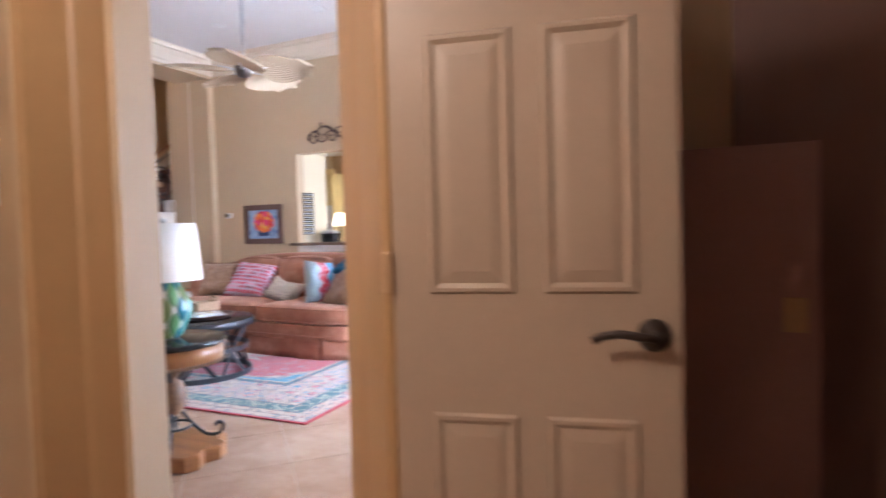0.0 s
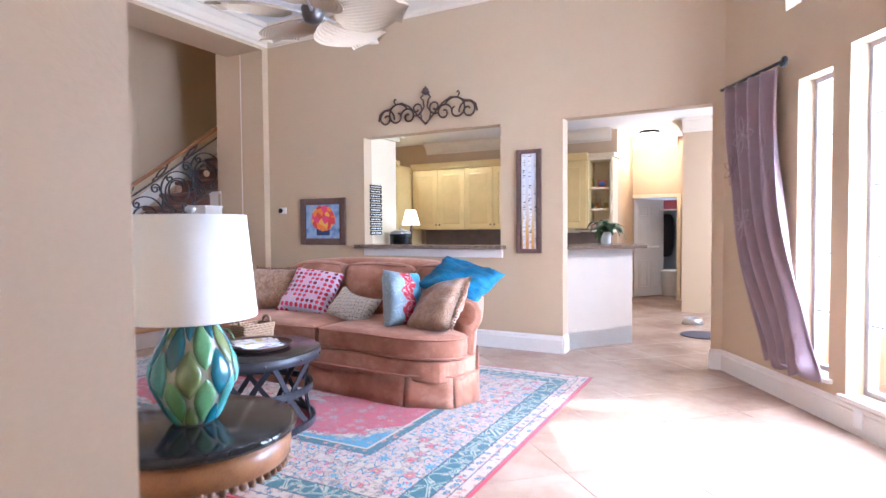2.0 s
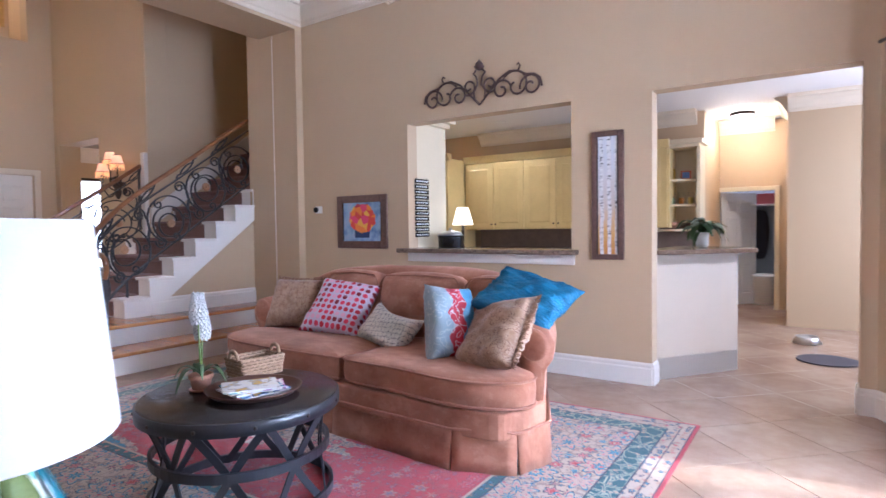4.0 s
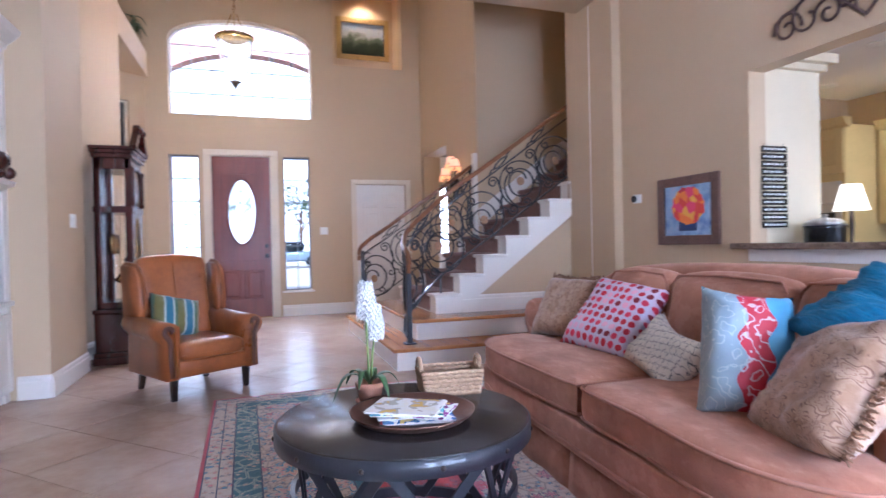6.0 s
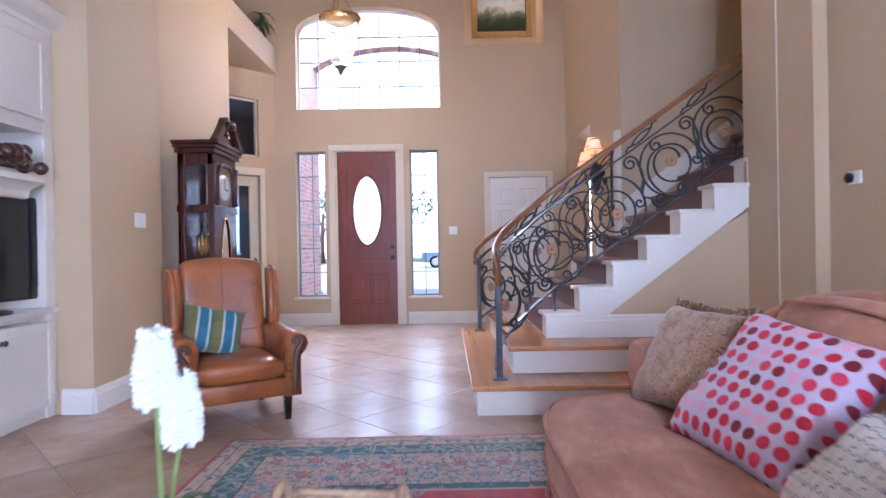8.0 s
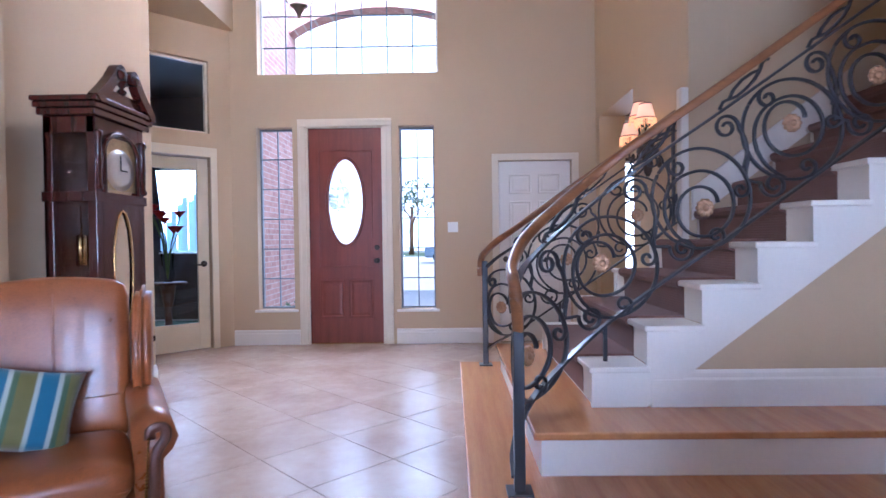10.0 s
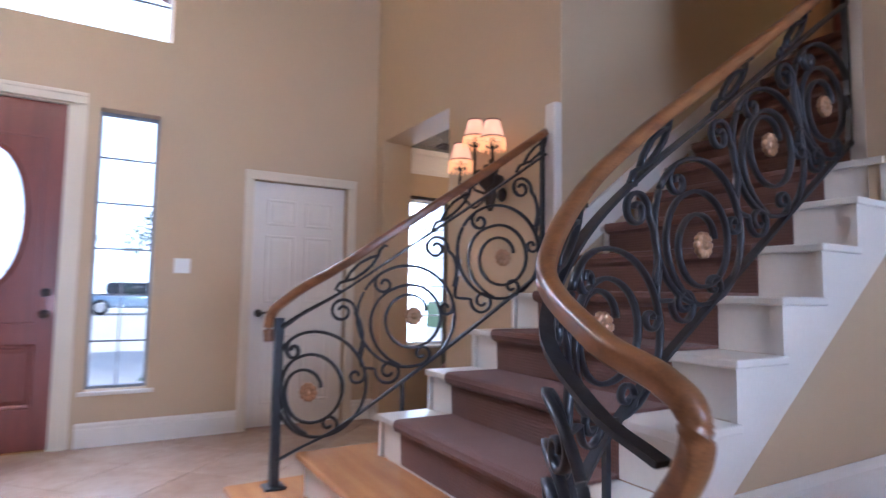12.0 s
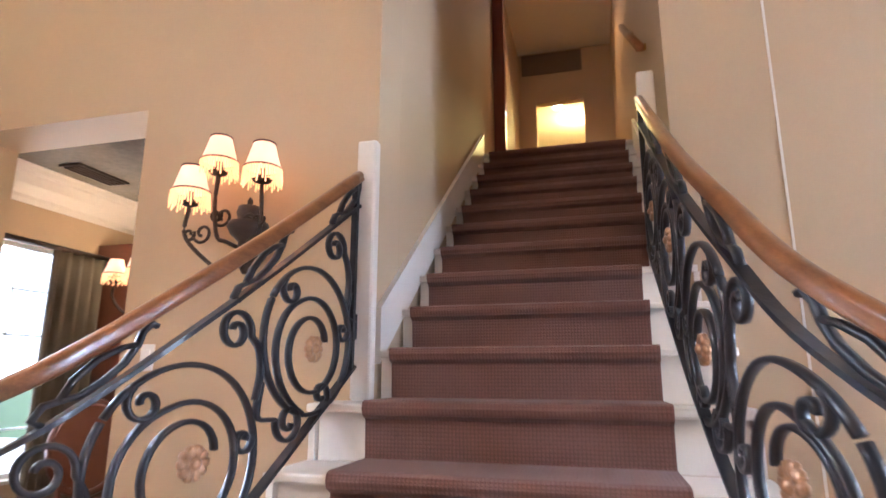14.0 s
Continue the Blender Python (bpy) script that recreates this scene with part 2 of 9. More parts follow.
def prism(poly, z0, z1, bev=0.0, seg=2, bm=None):
    bm = bm or bmesh.new()
    lo = [bm.verts.new((x, y, z0)) for x, y in poly]
    hi = [bm.verts.new((x, y, z1)) for x, y in poly]
    n = len(poly)
    fs = [bm.faces.new(lo[::-1]), bm.faces.new(hi)]
    for i in range(n):
        fs.append(bm.faces.new((lo[i], lo[(i + 1) % n], hi[(i + 1) % n], hi[i])))
    bmesh.ops.recalc_face_normals(bm, faces=fs)
    if bev:
        es = list({e for f in fs[:2] for e in f.edges})
        bmesh.ops.bevel(bm, geom=es, offset=bev, segments=seg, profile=0.5, affect="EDGES")
    return bm


def lathe(profile, seg=24, bm=None, c=(0, 0)):
    """A turned body from (radius, height) pairs, closed at both ends."""
    bm = bm or bmesh.new()
    rings = []
    for r, z in profile:
        rings.append([bm.verts.new((c[0] + max(r, 1e-4) * math.cos(2 * math.pi * i / seg), c[1] + max(r, 1e-4) * math.sin(2 * math.pi * i / seg), z)) for i in range(seg)])
    for a, b in zip(rings, rings[1:]):
        for i in range(seg):
            bm.faces.new((a[i], a[(i + 1) % seg], b[(i + 1) % seg], b[i]))
    bm.faces.new(rings[0][::-1])
    bm.faces.new(rings[-1])
    bmesh.ops.recalc_face_normals(bm, faces=bm.faces[:])
    return bm


def sweep(path, section, bm=None, closed=False, up=Vector((0, 0, 1)), scale=None):
    """A bar with the given (side, up) section along a path."""
    bm = bm or bmesh.new()
    pts = [Vector(p) for p in path]
    rings = []
    n = len(pts)
    for i, p in enumerate(pts):
        a = pts[(i - 1) % n] if closed or i else pts[0]
        b = pts[(i + 1) % n] if closed or i < n - 1 else pts[-1]
        d = (b - a).normalized()
        side = d.cross(up)
        side = side.normalized() if side.length > 1e-4 else Vector((1, 0, 0))
        u = side.cross(d).normalized()
        k = scale[i] if scale else 1.0
        rings.append([bm.verts.new(p + side * (s * k) + u * (h * k)) for s, h in section])
    m = len(section)
    for i in range(n if closed else n - 1):
        a, b = rings[i], rings[(i + 1) % n]
        for j in range(m):
            bm.faces.new((a[j], a[(j + 1) % m], b[(j + 1) % m], b[j]))
    if not closed:
        bm.faces.new(rings[0][::-1])
        bm.faces.new(rings[-1])
    bmesh.ops.recalc_face_normals(bm, faces=bm.faces[:])
    return bm


def disc(r, n=8, ry=None):
    return [(r * math.cos(2 * math.pi * i / n), (ry or r) * math.sin(2 * math.pi * i / n)) for i in range(n)]


def smooth_path(ctrl, steps=8):
    """A Catmull-Rom line through the given points."""
    p = [Vector(c) for c in ctrl]
    p = [2 * p[0] - p[1]] + p + [2 * p[-1] - p[-2]]
    out = []
    for i in range(1, len(p) - 2):
        for k in range(steps):
            t = k / steps
            a, b, c, d = p[i - 1:i + 3]
            out.append(0.5 * (2 * b + (c - a) * t + (2 * a - 5 * b + 4 * c - d) * t * t + (3 * b - a - 3 * c + d) * t ** 3))
    return out + [p[-2]]


def wall_bm(p0, p1, z0, z1, thick, openings=(), bm=None):
    """A wall whose seen face runs from p0 to p1, with its thickness to the right of that way; openings are (s0, s1, z0, z1)."""
    bm = bm or bmesh.new()
    a, b = Vector((*p0, 0)), Vector((*p1, 0))
    L = (b - a).length
    d = (b - a) / L
    nrm = Vector((d.y, -d.x, 0)) * thick
    ss = sorted({0.0, L, *[min(L, max(0, o[i])) for o in openings for i in (0, 1)]})
    zs = sorted({z0, z1, *[o[i] for o in openings for i in (2, 3)]})
    full = {}
    for i in range(len(ss) - 1):
        for j in range(len(zs) - 1):
            cs, cz = (ss[i] + ss[i + 1]) / 2, (zs[j] + zs[j + 1]) / 2
            full[i, j] = not any(o[0] < cs < o[1] and o[2] < cz < o[3] for o in openings)
    cache = {}

    def vert(i, j, k):
        if (i, j, k) not in cache:
            q = a + d * ss[i] + nrm * k
            cache[i, j, k] = bm.verts.new((q.x, q.y, zs[j]))
        return cache[i, j, k]
    fs = []
    for (i, j), on in full.items():
        if not on:
            continue
        fs.append(bm.faces.new([vert(i, j, 0), vert(i + 1, j, 0), vert(i + 1, j + 1, 0), vert(i, j + 1, 0)]))
        fs.append(bm.faces.new([vert(i, j, 1), vert(i, j + 1, 1), vert(i + 1, j + 1, 1), vert(i + 1, j, 1)]))
        for di, dj, e0, e1 in ((-1, 0, (i, j), (i, j + 1)), (1, 0, (i + 1, j), (i + 1, j + 1)), (0, -1, (i, j), (i + 1, j)), (0, 1, (i, j + 1), (i + 1, j + 1))):
            if not full.get((i + di, j + dj), False):
                fs.append(bm.faces.new([vert(*e0, 0), vert(*e1, 0), vert(*e1, 1), vert(*e0, 1)]))
    bmesh.ops.recalc_face_normals(bm, faces=bm.faces[:])
    return bm


def run(p0, p1, profile, bm=None, cut=None):
    """A moulding along a wall from p0 to p1: profile of (out from the wall to the left of the way, height)."""
    bm = bm or bmesh.new()
    a, b = Vector((*p0, 0)), Vector((*p1, 0))
    d = (b - a).normalized()
    out = Vector((-d.y, d.x, 0))
    r0 = [bm.verts.new(a + out * o + Vector((0, 0, h))) for o, h in profile]
    r1 = [bm.verts.new(b + out * o + Vector((0, 0, h))) for o, h in profile]
    n = len(profile)
    fs = [bm.faces.new(r0[::-1]), bm.faces.new(r1)]
    for i in range(n):
        fs.append(bm.faces.new((r0[i], r0[(i + 1) % n], r1[(i + 1) % n], r1[i])))
    bmesh.ops.recalc_face_normals(bm, faces=fs)
    return bm


BASE = [(0.0, 0.0), (0.018, 0.0), (0.018, 0.125), (0.012, 0.135), (0.012, 0.155), (0.004, 0.17), (0.0, 0.17)]


def crown_profile(z, k=1.0):
    return [(0.0, z - 0.24 * k), (0.012, z - 0.24 * k), (0.018, z - 0.21 * k), (0.035, z - 0.19 * k), (0.06, z - 0.12 * k), (0.10, z - 0.06 * k), (0.125, z - 0.05 * k), (0.135, z - 0.02 * k), (0.15, z - 0.002), (0.0, z - 0.002)]


# ---- the large structure ----
Y_K = 7.15      # kitchen wall
X_F = -9.24     # front wall
Y_S = 2.195     # south wall of the living room
Z_L, Z_FOY = 3.70, 5.9
Y_D = 6.515     # dining wall
RISE, GO = 0.190, 0.255

# floors
solid("ground", boxes((-60, 60, -60, 60, -0.5, -0.12)), GRASS, "green lawn around the house", "ground")
solid("floor", boxes((-9.5, 3.2, -1.5, 13.5, -0.1, -0.004)), surface("grout", (0.42, 0.33, 0.26), 0.8, var=0.1), "pale grout bed under travertine tiles", "floor")
solid("pavement", boxes((-20, -9.55, 1.5, 8.0, -0.11, -0.03)), CONCRETE, "pale concrete porch and driveway", "pavement")

# kitchen wall: pass-through and doorway
solid("wall_kitchen", wall_bm((0.46, Y_K), (-4.67, Y_K), 0, Z_L, 0.15, [(0.46 - 0.37, 0.46 + 0.905, 0, 2.225), (0.46 + 1.54, 0.46 + 3.21, 0.985, 2.232)][0:2]), WALL, "tan painted wall with doorway and serving opening", "wall")
# thick pier and header between the living room and the foyer
solid("pier_north", boxes((-5.50, -4.67, 7.06, 7.298, 0, 3.42)), WALL, "tan plaster pier beside the stairs", "pier")
solid("trim_corner_bead", boxes((-5.056, -5.046, 7.055, 7.0595, 0.40, 3.41)), TRIM, "thin pale bead on the pier", "trim")
solid("beam", boxes((-5.28, -4.67, 1.9, 7.298, 3.42, Z_FOY), (-5.50, -5.28, 7.06, 7.298, 3.42, Z_FOY)), WALL, "tan plaster header over the foyer opening", "beam")
# wall north of the stairs' open side, behind the pier
solid("wall_stair_right", boxes((-5.50, -5.28, 7.30, 10.4, 0, Z_FOY)), WALL, "tan wall on the right of the stairs", "wall")
solid("wall_stair_left", boxes((-6.95, -6.73, Y_D + 0.281, 10.4, 0, Z_FOY)), WALL, "tan wall on the left of the stairs", "wall")
# front wall with door, sidelights and arched transom
FW = [(2.69 - 2.2, 3.10 - 2.2, 0.40, 2.46), (4.30 - 2.2, 4.70 - 2.2, 0.39, 2.46), (3.245 - 2.2, 4.135 - 2.2, 0.0, 2.46), (2.715 - 2.2, 4.755 - 2.2, 3.055, 4.49), (5.42 - 2.2, 6.24 - 2.2, 0.0, 2.05), (5.10 - 2.2, 6.22 - 2.2, 3.93, 5.3)]


def front_wall():
    bm = wall_bm((X_F, 2.2), (X_F, 6.75), 0, Z_FOY, -0.22, FW)
    cy, half, z_side, z_top = 3.735, 1.02, 4.16, 4.49
    arch = [(cy + half * math.cos(a), z_side + (z_top - z_side) * math.sin(a)) for a in [math.pi * i / 20 for i in range(21)]]
    for sgn in (1, -1):
        pts = [p for p in arch if (p[0] - cy) * sgn >= -1e-6]
        pts = sorted(pts, key=lambda p: -p[0] * sgn)
        poly = [(cy + half * sgn, z_top)] + pts
        lo = [bm.verts.new((X_F - 0.0005, y, z)) for y, z in poly]
        hi = [bm.verts.new((X_F - 0.2195, y, z)) for y, z in poly]
        bm.faces.new(lo)
        bm.faces.new(hi)
        for i in range(len(poly)):
            j = (i + 1) % len(poly)
            bm.faces.new((lo[i], lo[j], hi[j], hi[i]))
    bmesh.ops.recalc_face_normals(bm, faces=bm.faces[:])
    return bm


solid("wall_front", front_wall(), WALL, "tall tan front wall with arched window", "wall")
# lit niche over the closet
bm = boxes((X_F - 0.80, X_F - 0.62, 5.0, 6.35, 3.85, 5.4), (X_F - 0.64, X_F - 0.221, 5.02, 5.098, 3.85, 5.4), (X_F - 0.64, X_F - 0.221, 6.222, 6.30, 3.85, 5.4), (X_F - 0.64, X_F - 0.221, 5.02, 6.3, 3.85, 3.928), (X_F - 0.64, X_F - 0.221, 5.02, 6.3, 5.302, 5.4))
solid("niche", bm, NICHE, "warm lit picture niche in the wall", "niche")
# closet behind the six-panel door is closed by its back
solid("wall_closet", boxes((-10.3, -10.2, 5.2, 6.5, 0, 2.4), ), BROWN, "closet back wall", "wall")
# dining wall with the wide opening
solid("wall_dining", wall_bm((X_F + 0.0, Y_D), (-6.73, Y_D), 0, Z_FOY, -0.28, [(0.155, 1.31, 0, 2.495)]), WALL, "tan wall with a cased opening to the dining room", "wall")
# south side of the foyer: pier, slanted wall, nook with ledge and angled study wall
solid("pier_south", boxes((-5.93, -4.97, 1.9, 2.41, 0, 3.42)), WALL, "tan pier beside the built-in cabinets", "pier")
solid("wall_above_pier", boxes((-5.93, -5.28, 1.9, 2.41, 3.42, Z_FOY)), WALL, "tan upper wall over the pier", "wall")
bm = prism([(-5.93, 2.20), (-7.45, 2.43), (-7.45, 2.30), (-5.93, 1.9)], 0, Z_FOY)
solid("wall_clock", bm, WALL, "tan wall behind the tall clock", "wall")
bm = prism([(-7.45, 2.43), (X_F, 2.45), (X_F, 2.30), (-7.45, 0.5)], 3.55, 3.90)
solid("ledge", bm, WALL, "deep plaster plant ledge over the study door", "ledge")
solid("wall_nook_upper", boxes((-9.46, -7.3, 0.3, 0.45, 3.55, Z_FOY), (-7.45, -7.3, 0.45, 2.3, 3.9, Z_FOY), (-9.46, -9.242, 0.45, 2.2, 3.9, Z_FOY)), WALL, "tan wall behind the plant ledge", "wall")
NK0, NK1 = Vector((X_F, 2.40)), Vector((-7.35, 0.51))
nk_d = (NK1 - NK0).normalized()
solid("wall_study", wall_bm(tuple(NK0), tuple(NK1), 0, 3.55, 0.14, [(0.24, 1.30, 0, 2.11), (0.24, 1.56, 2.37, 3.16)]), WALL, "angled tan wall with a glass study door", "wall")
solid("wall_nook_side", boxes((-7.40, -7.26, 0.45, 2.31, 0, 3.55)), WALL, "tan side wall of the nook", "wall")

# south wall of the living room with the cabinet recess and the doorway
solid("wall_south", boxes((-4.97, -1.2, 1.42, 1.50, 0, Z_L), (-1.2, 0.165, 2.06, Y_S, 0, Z_L), (0.165, 1.20, 2.06, Y_S, 2.10, Z_L), (-1.25, -1.2, 1.5, 2.06, 0, Z_L), (-5.02, -4.97, 1.42, 1.9, 0, Z_L)), WALL, "tan living room wall with a doorway", "wall")
# bay wall with tall windows
BAY0, BAY1, BAY2, BAY3 = (0.46, 7.15), (1.62, 5.14), (1.75, 3.3), (1.10, 2.195)
bd = (Vector(BAY1) - Vector(BAY0)).normalized()


def bay_wall(p0, p1, ops):
    return wall_bm(p1, p0, 0, Z_L, 0.20, [((Vector(p1) - Vector(p0)).length - o[1], (Vector(p1) - Vector(p0)).length - o[0], o[2], o[3]) for o in ops])


BAY_A = [(0.95, 1.27, 0.26, 2.16), (1.42, 2.20, 0.20, 2.25), (0.80, 1.25, 2.66, 3.1)]
solid("wall_bay_a", bay_wall(BAY0, BAY1, BAY_A), WALL, "pale tan wall with tall narrow windows", "wall")
BAY_B = [(0.15, 0.75, 0.2, 2.25)]
solid("wall_bay_b", bay_wall(BAY1, BAY2, BAY_B), WALL, "pale tan wall with tall windows", "wall")
solid("wall_bay_c", bay_wall(BAY2, BAY3, []), WALL, "pale tan wall of the bay", "wall")
# ceilings
solid("ceiling_living", prism([(-4.67, 1.4), (1.3, 1.4), (2.1, 3.2), (2.0, 5.2), (0.7, 7.3), (-4.67, 7.3)], Z_L, Z_L + 0.12), CEIL, "white living room ceiling", "ceiling")
solid("ceiling_foyer", boxes((-10.1, -4.67, 0.3, 9.7, Z_FOY, Z_FOY + 0.12)), CEIL, "white high foyer ceiling", "ceiling")

# hall where the walk begins
solid("wall_hall_left", prism([(-0.02, -1.4), (-0.02, 1.86), (0.02, 1.98), (0.10, 2.06), (-0.15, 2.06), (-0.15, -1.4)], 0, 2.75), WALL, "tan hallway wall", "wall")
# jamb tan is darkened for the faces turned from the daylight
solid("jamb_left", prism([(0.03, 1.87), (0.075, 1.975), (0.09, 1.99), (0.13, 2.058), (0.06, 2.058), (-0.015, 1.87)], 0, 2.75, 0.0), JAMB, "tan door jamb darkened for its shaded faces", "jamb")
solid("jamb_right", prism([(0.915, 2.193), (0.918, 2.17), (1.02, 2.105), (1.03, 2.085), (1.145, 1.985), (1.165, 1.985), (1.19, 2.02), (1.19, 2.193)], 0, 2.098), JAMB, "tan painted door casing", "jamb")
# the dark room's shade is put into these browns
solid("wall_hall_back", boxes((-0.15, 4.0, -1.5, -1.4, 0, 2.75), (3.9, 4.0, -1.4, 4.0, 0, 2.75)), BROWN, "unseen hall wall in shade-darkened brown", "wall")
solid("wall_dark_room", boxes((1.19, 3.9, 3.2, 3.3, 0, 2.75), (1.12, 1.19, 2.2, 3.3, 0, 2.75)), BROWN, "dark room wall with shade in its brown", "wall")
solid("partition", boxes((1.70, 2.12, 2.75, 3.19, 0, 1.39)), surface("shaded_brown_panel", (0.29, 0.145, 0.12), 0.6), "half-height partition with shade in its brown", "partition")
solid("ceiling_hall", boxes((-0.15, 4.0, -1.5, 2.06, 2.75, 2.85), (1.1, 4.0, 2.06, 3.3, 2.75, 2.85)), CEIL, "hall ceiling", "ceiling")
# kitchen and back hall
solid("wall_kitchen_back", boxes((-5.2, 3.2, 13.0, 13.1, 0, 2.72), (-5.2, -1.25, 10.80, 10.9, 0, 2.72), (-5.28, -5.2, 7.3, 13.1, 0, 2.75)), WALL, "tan kitchen wall", "wall")
solid("ceiling_kitchen", boxes((-5.28, 3.2, 7.30, 13.2, 2.72, 2.84)), CEIL, "white kitchen ceiling with recessed lights", "ceiling")
solid("wall_nook_east", wall_bm((2.2, 7.3), (2.2, 13.0), 0, 2.75, 0.15, [(1.0, 2.8, 0.3, 2.3)]), WALL, "kitchen nook wall with a window", "wall")
solid("wall_kitchen_corner", boxes((0.68, 2.2, 7.2, 7.3, 0, Z_L)), WALL, "tan wall beside the kitchen doorway", "wall")
# dining room
solid("wall_dining_room", boxes((-9.46, -9.36, 6.8, 6.83, 0, 2.6), (-9.46, -9.36, 7.45, 10.4, 0, 2.6), (-9.46, -9.36, 6.83, 7.45, 2.05, 2.6), (-9.46, -9.36, 6.83, 7.45, 0, 0.62), (-9.46, -6.95, 10.3, 10.4, 0, 2.6)), WALL, "tan dining room wall", "wall")
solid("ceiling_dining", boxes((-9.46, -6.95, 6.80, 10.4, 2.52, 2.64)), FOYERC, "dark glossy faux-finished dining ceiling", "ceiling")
# study, its walls and ceiling coloured near black for an unlit room
solid("wall_study_room", boxes((-11.6, -11.5, -1.6, 0.45, 0, 3.4), (-11.6, -11.5, 1.07, 2.2, 0, 3.4), (-11.6, -11.5, 0.45, 1.07, 0, 1.03), (-11.6, -11.5, 0.45, 1.07, 2.31, 3.4), (-11.6, -7.4, -1.6, -1.5, 0, 3.4), (-7.4, -7.3, -1.5, 0.5, 0, 3.4)), surface("unlit_study_wall", (0.06, 0.055, 0.06), 0.6), "study walls darkened to read as unlit", "wall")
solid("ceiling_study", prism([(-11.6, -1.6), (-7.3, -1.6), (-7.3, 0.3), (-9.4, 2.25), (-11.6, 2.25)], 3.4, 3.5), surface("unlit_study_ceiling", (0.10, 0.11, 0.12), 0.5), "study ceiling darkened to read as unlit", "ceiling")
solid("wall_study_front", boxes((-11.6, -9.47, 2.201, 2.3, 0, 3.55)), BRICK, "brick outer wall", "wall")

# upper hall at the head of the stairs
Z_UP = 3.02
solid("floor_upper", boxes((-6.95, -5.28, 9.20, 14.0, 2.80, Z_UP + 0.0)), surface("upper_carpet", (0.30, 0.20, 0.12), 0.95, var=0.15), "tan carpeted upper hall floor", "floor")
solid("wall_upper", boxes((-6.95, -6.73, 10.4, 14.0, 3.0, Z_FOY), (-5.50, -5.28, 10.4, 14.0, 3.0, Z_FOY), (-6.95, -5.28, 14.0, 14.1, 3.0, Z_FOY), (-6.95, -6.50, 11.6, 11.7, Z_UP, 5.6), (-5.88, -5.28, 11.6, 11.7, Z_UP, 5.6), (-6.50, -5.88, 11.6, 11.7, 4.80, 5.6)), WALL, "tan upper hall wall with an opening", "wall")
solid("ceiling_upper", boxes((-6.73, -5.50, 9.3, 14.0, 5.55, 5.62)), CEIL, "upper hall ceiling", "ceiling")

# baseboards
bbm = bmesh.new()
for p0, p1 in [((-1.0 + 0.095, Y_K), (-4.67, Y_K)), ((-4.67, 7.06), (-5.28, 7.06)), ((-4.67, 7.15), (-4.67, 7.06)), ((-9.24, 3.155), (-9.24, 2.41)), ((-9.24, 5.345), (-9.24, 4.255)), ((-9.24, 6.51), (-9.24, 6.32)), ((-4.97, 2.20), (-4.97, 2.41)), ((-4.97, 2.41), (-5.93, 2.41)), ((-5.93, 2.2), (-7.45, 2.43)), ((-9.085, 6.515), (-9.24, 6.515)), ((-6.95, 6.515), (-7.93, 6.515)), (BAY1, BAY0), ((0.46, 7.15), (0.37, 7.15)), (BAY2, BAY1), ((-0.905, 7.30), (-0.905, 7.15)), ((0.37, 7.15), (0.37, 7.30))]:
    if p0[0] == -4.97 and p1[0] == -4.97:
        run((-4.97, 2.41), (-4.97, 2.20), BASE, bbm)
        continue
    if p0[0] == -4.97:
        run((-5.93, 2.41), (-4.97, 2.41), BASE, bbm)
        continue
    if p0 == (-5.93, 2.2):
        run((-7.45, 2.43), (-5.93, 2.2), BASE, bbm)
        continue
    run(p0, p1, BASE, bbm)
solid("baseboard", bbm, TRIM, "white painted baseboard", "baseboard")
# crown of the living room
cbm = bmesh.new()
for p0, p1 in [((0.46, Y_K), (-4.67, Y_K)), ((-4.67, Y_K), (-4.67, Y_S)), ((-4.67, 1.5), (-1.2, 1.5)), ((-1.2, Y_S), (1.1, Y_S)), (BAY1, BAY0), (BAY2, BAY1), (BAY3, BAY2)]:
    run(p0, p1, crown_profile(Z_L), cbm)
solid("crown_moulding", cbm, CROWN, "cream crown moulding under the ceiling", "trim")


# ---- stairs ----
N_UP = 14
stairs = thing("staircase", -6.1, 4.95, 0, "white staircase with oak lower treads and brown carpet runner", "staircase")


def sp(name, bm, material, label="", smooth=False):
    for v in bm.verts:
        v.co -= Vector((-6.1, 4.95, 0))
    return part(name, bm, material, stairs, label, smooth)


def y_of(k):
    return 5.51 + GO * (k - 2)


def z_of(k):
    return RISE * (k + 1)


WHITE_W = TRIM
# two broad oak steps that wrap round the foot
sp("riser", prism([(-4.78, 4.97), (-7.32, 4.97), (-7.32, 6.5), (-6.7, 6.5), (-6.7, 7.05), (-4.78, 7.05)], 0, RISE - 0.032), WHITE_W)
sp("tread", prism([(-4.75, 4.935), (-7.355, 4.935), (-7.355, 6.5), (-6.7, 6.5), (-6.7, 7.05), (-4.75, 7.05)], RISE - 0.032, RISE, 0.008), TREAD, "honey oak tread")
sp("riser", prism([(-5.12, 5.24), (-7.06, 5.24), (-7.06, 6.5), (-6.7, 6.5), (-6.7, 7.05), (-5.12, 7.05)], RISE + 0.001, 2 * RISE - 0.032), WHITE_W)
sp("tread", prism([(-5.085, 5.205), (-7.095, 5.205), (-7.095, 6.5), (-6.7, 6.5), (-6.7, 7.05), (-5.085, 7.05)], 2 * RISE - 0.032, 2 * RISE, 0.008), TREAD, "honey oak tread")


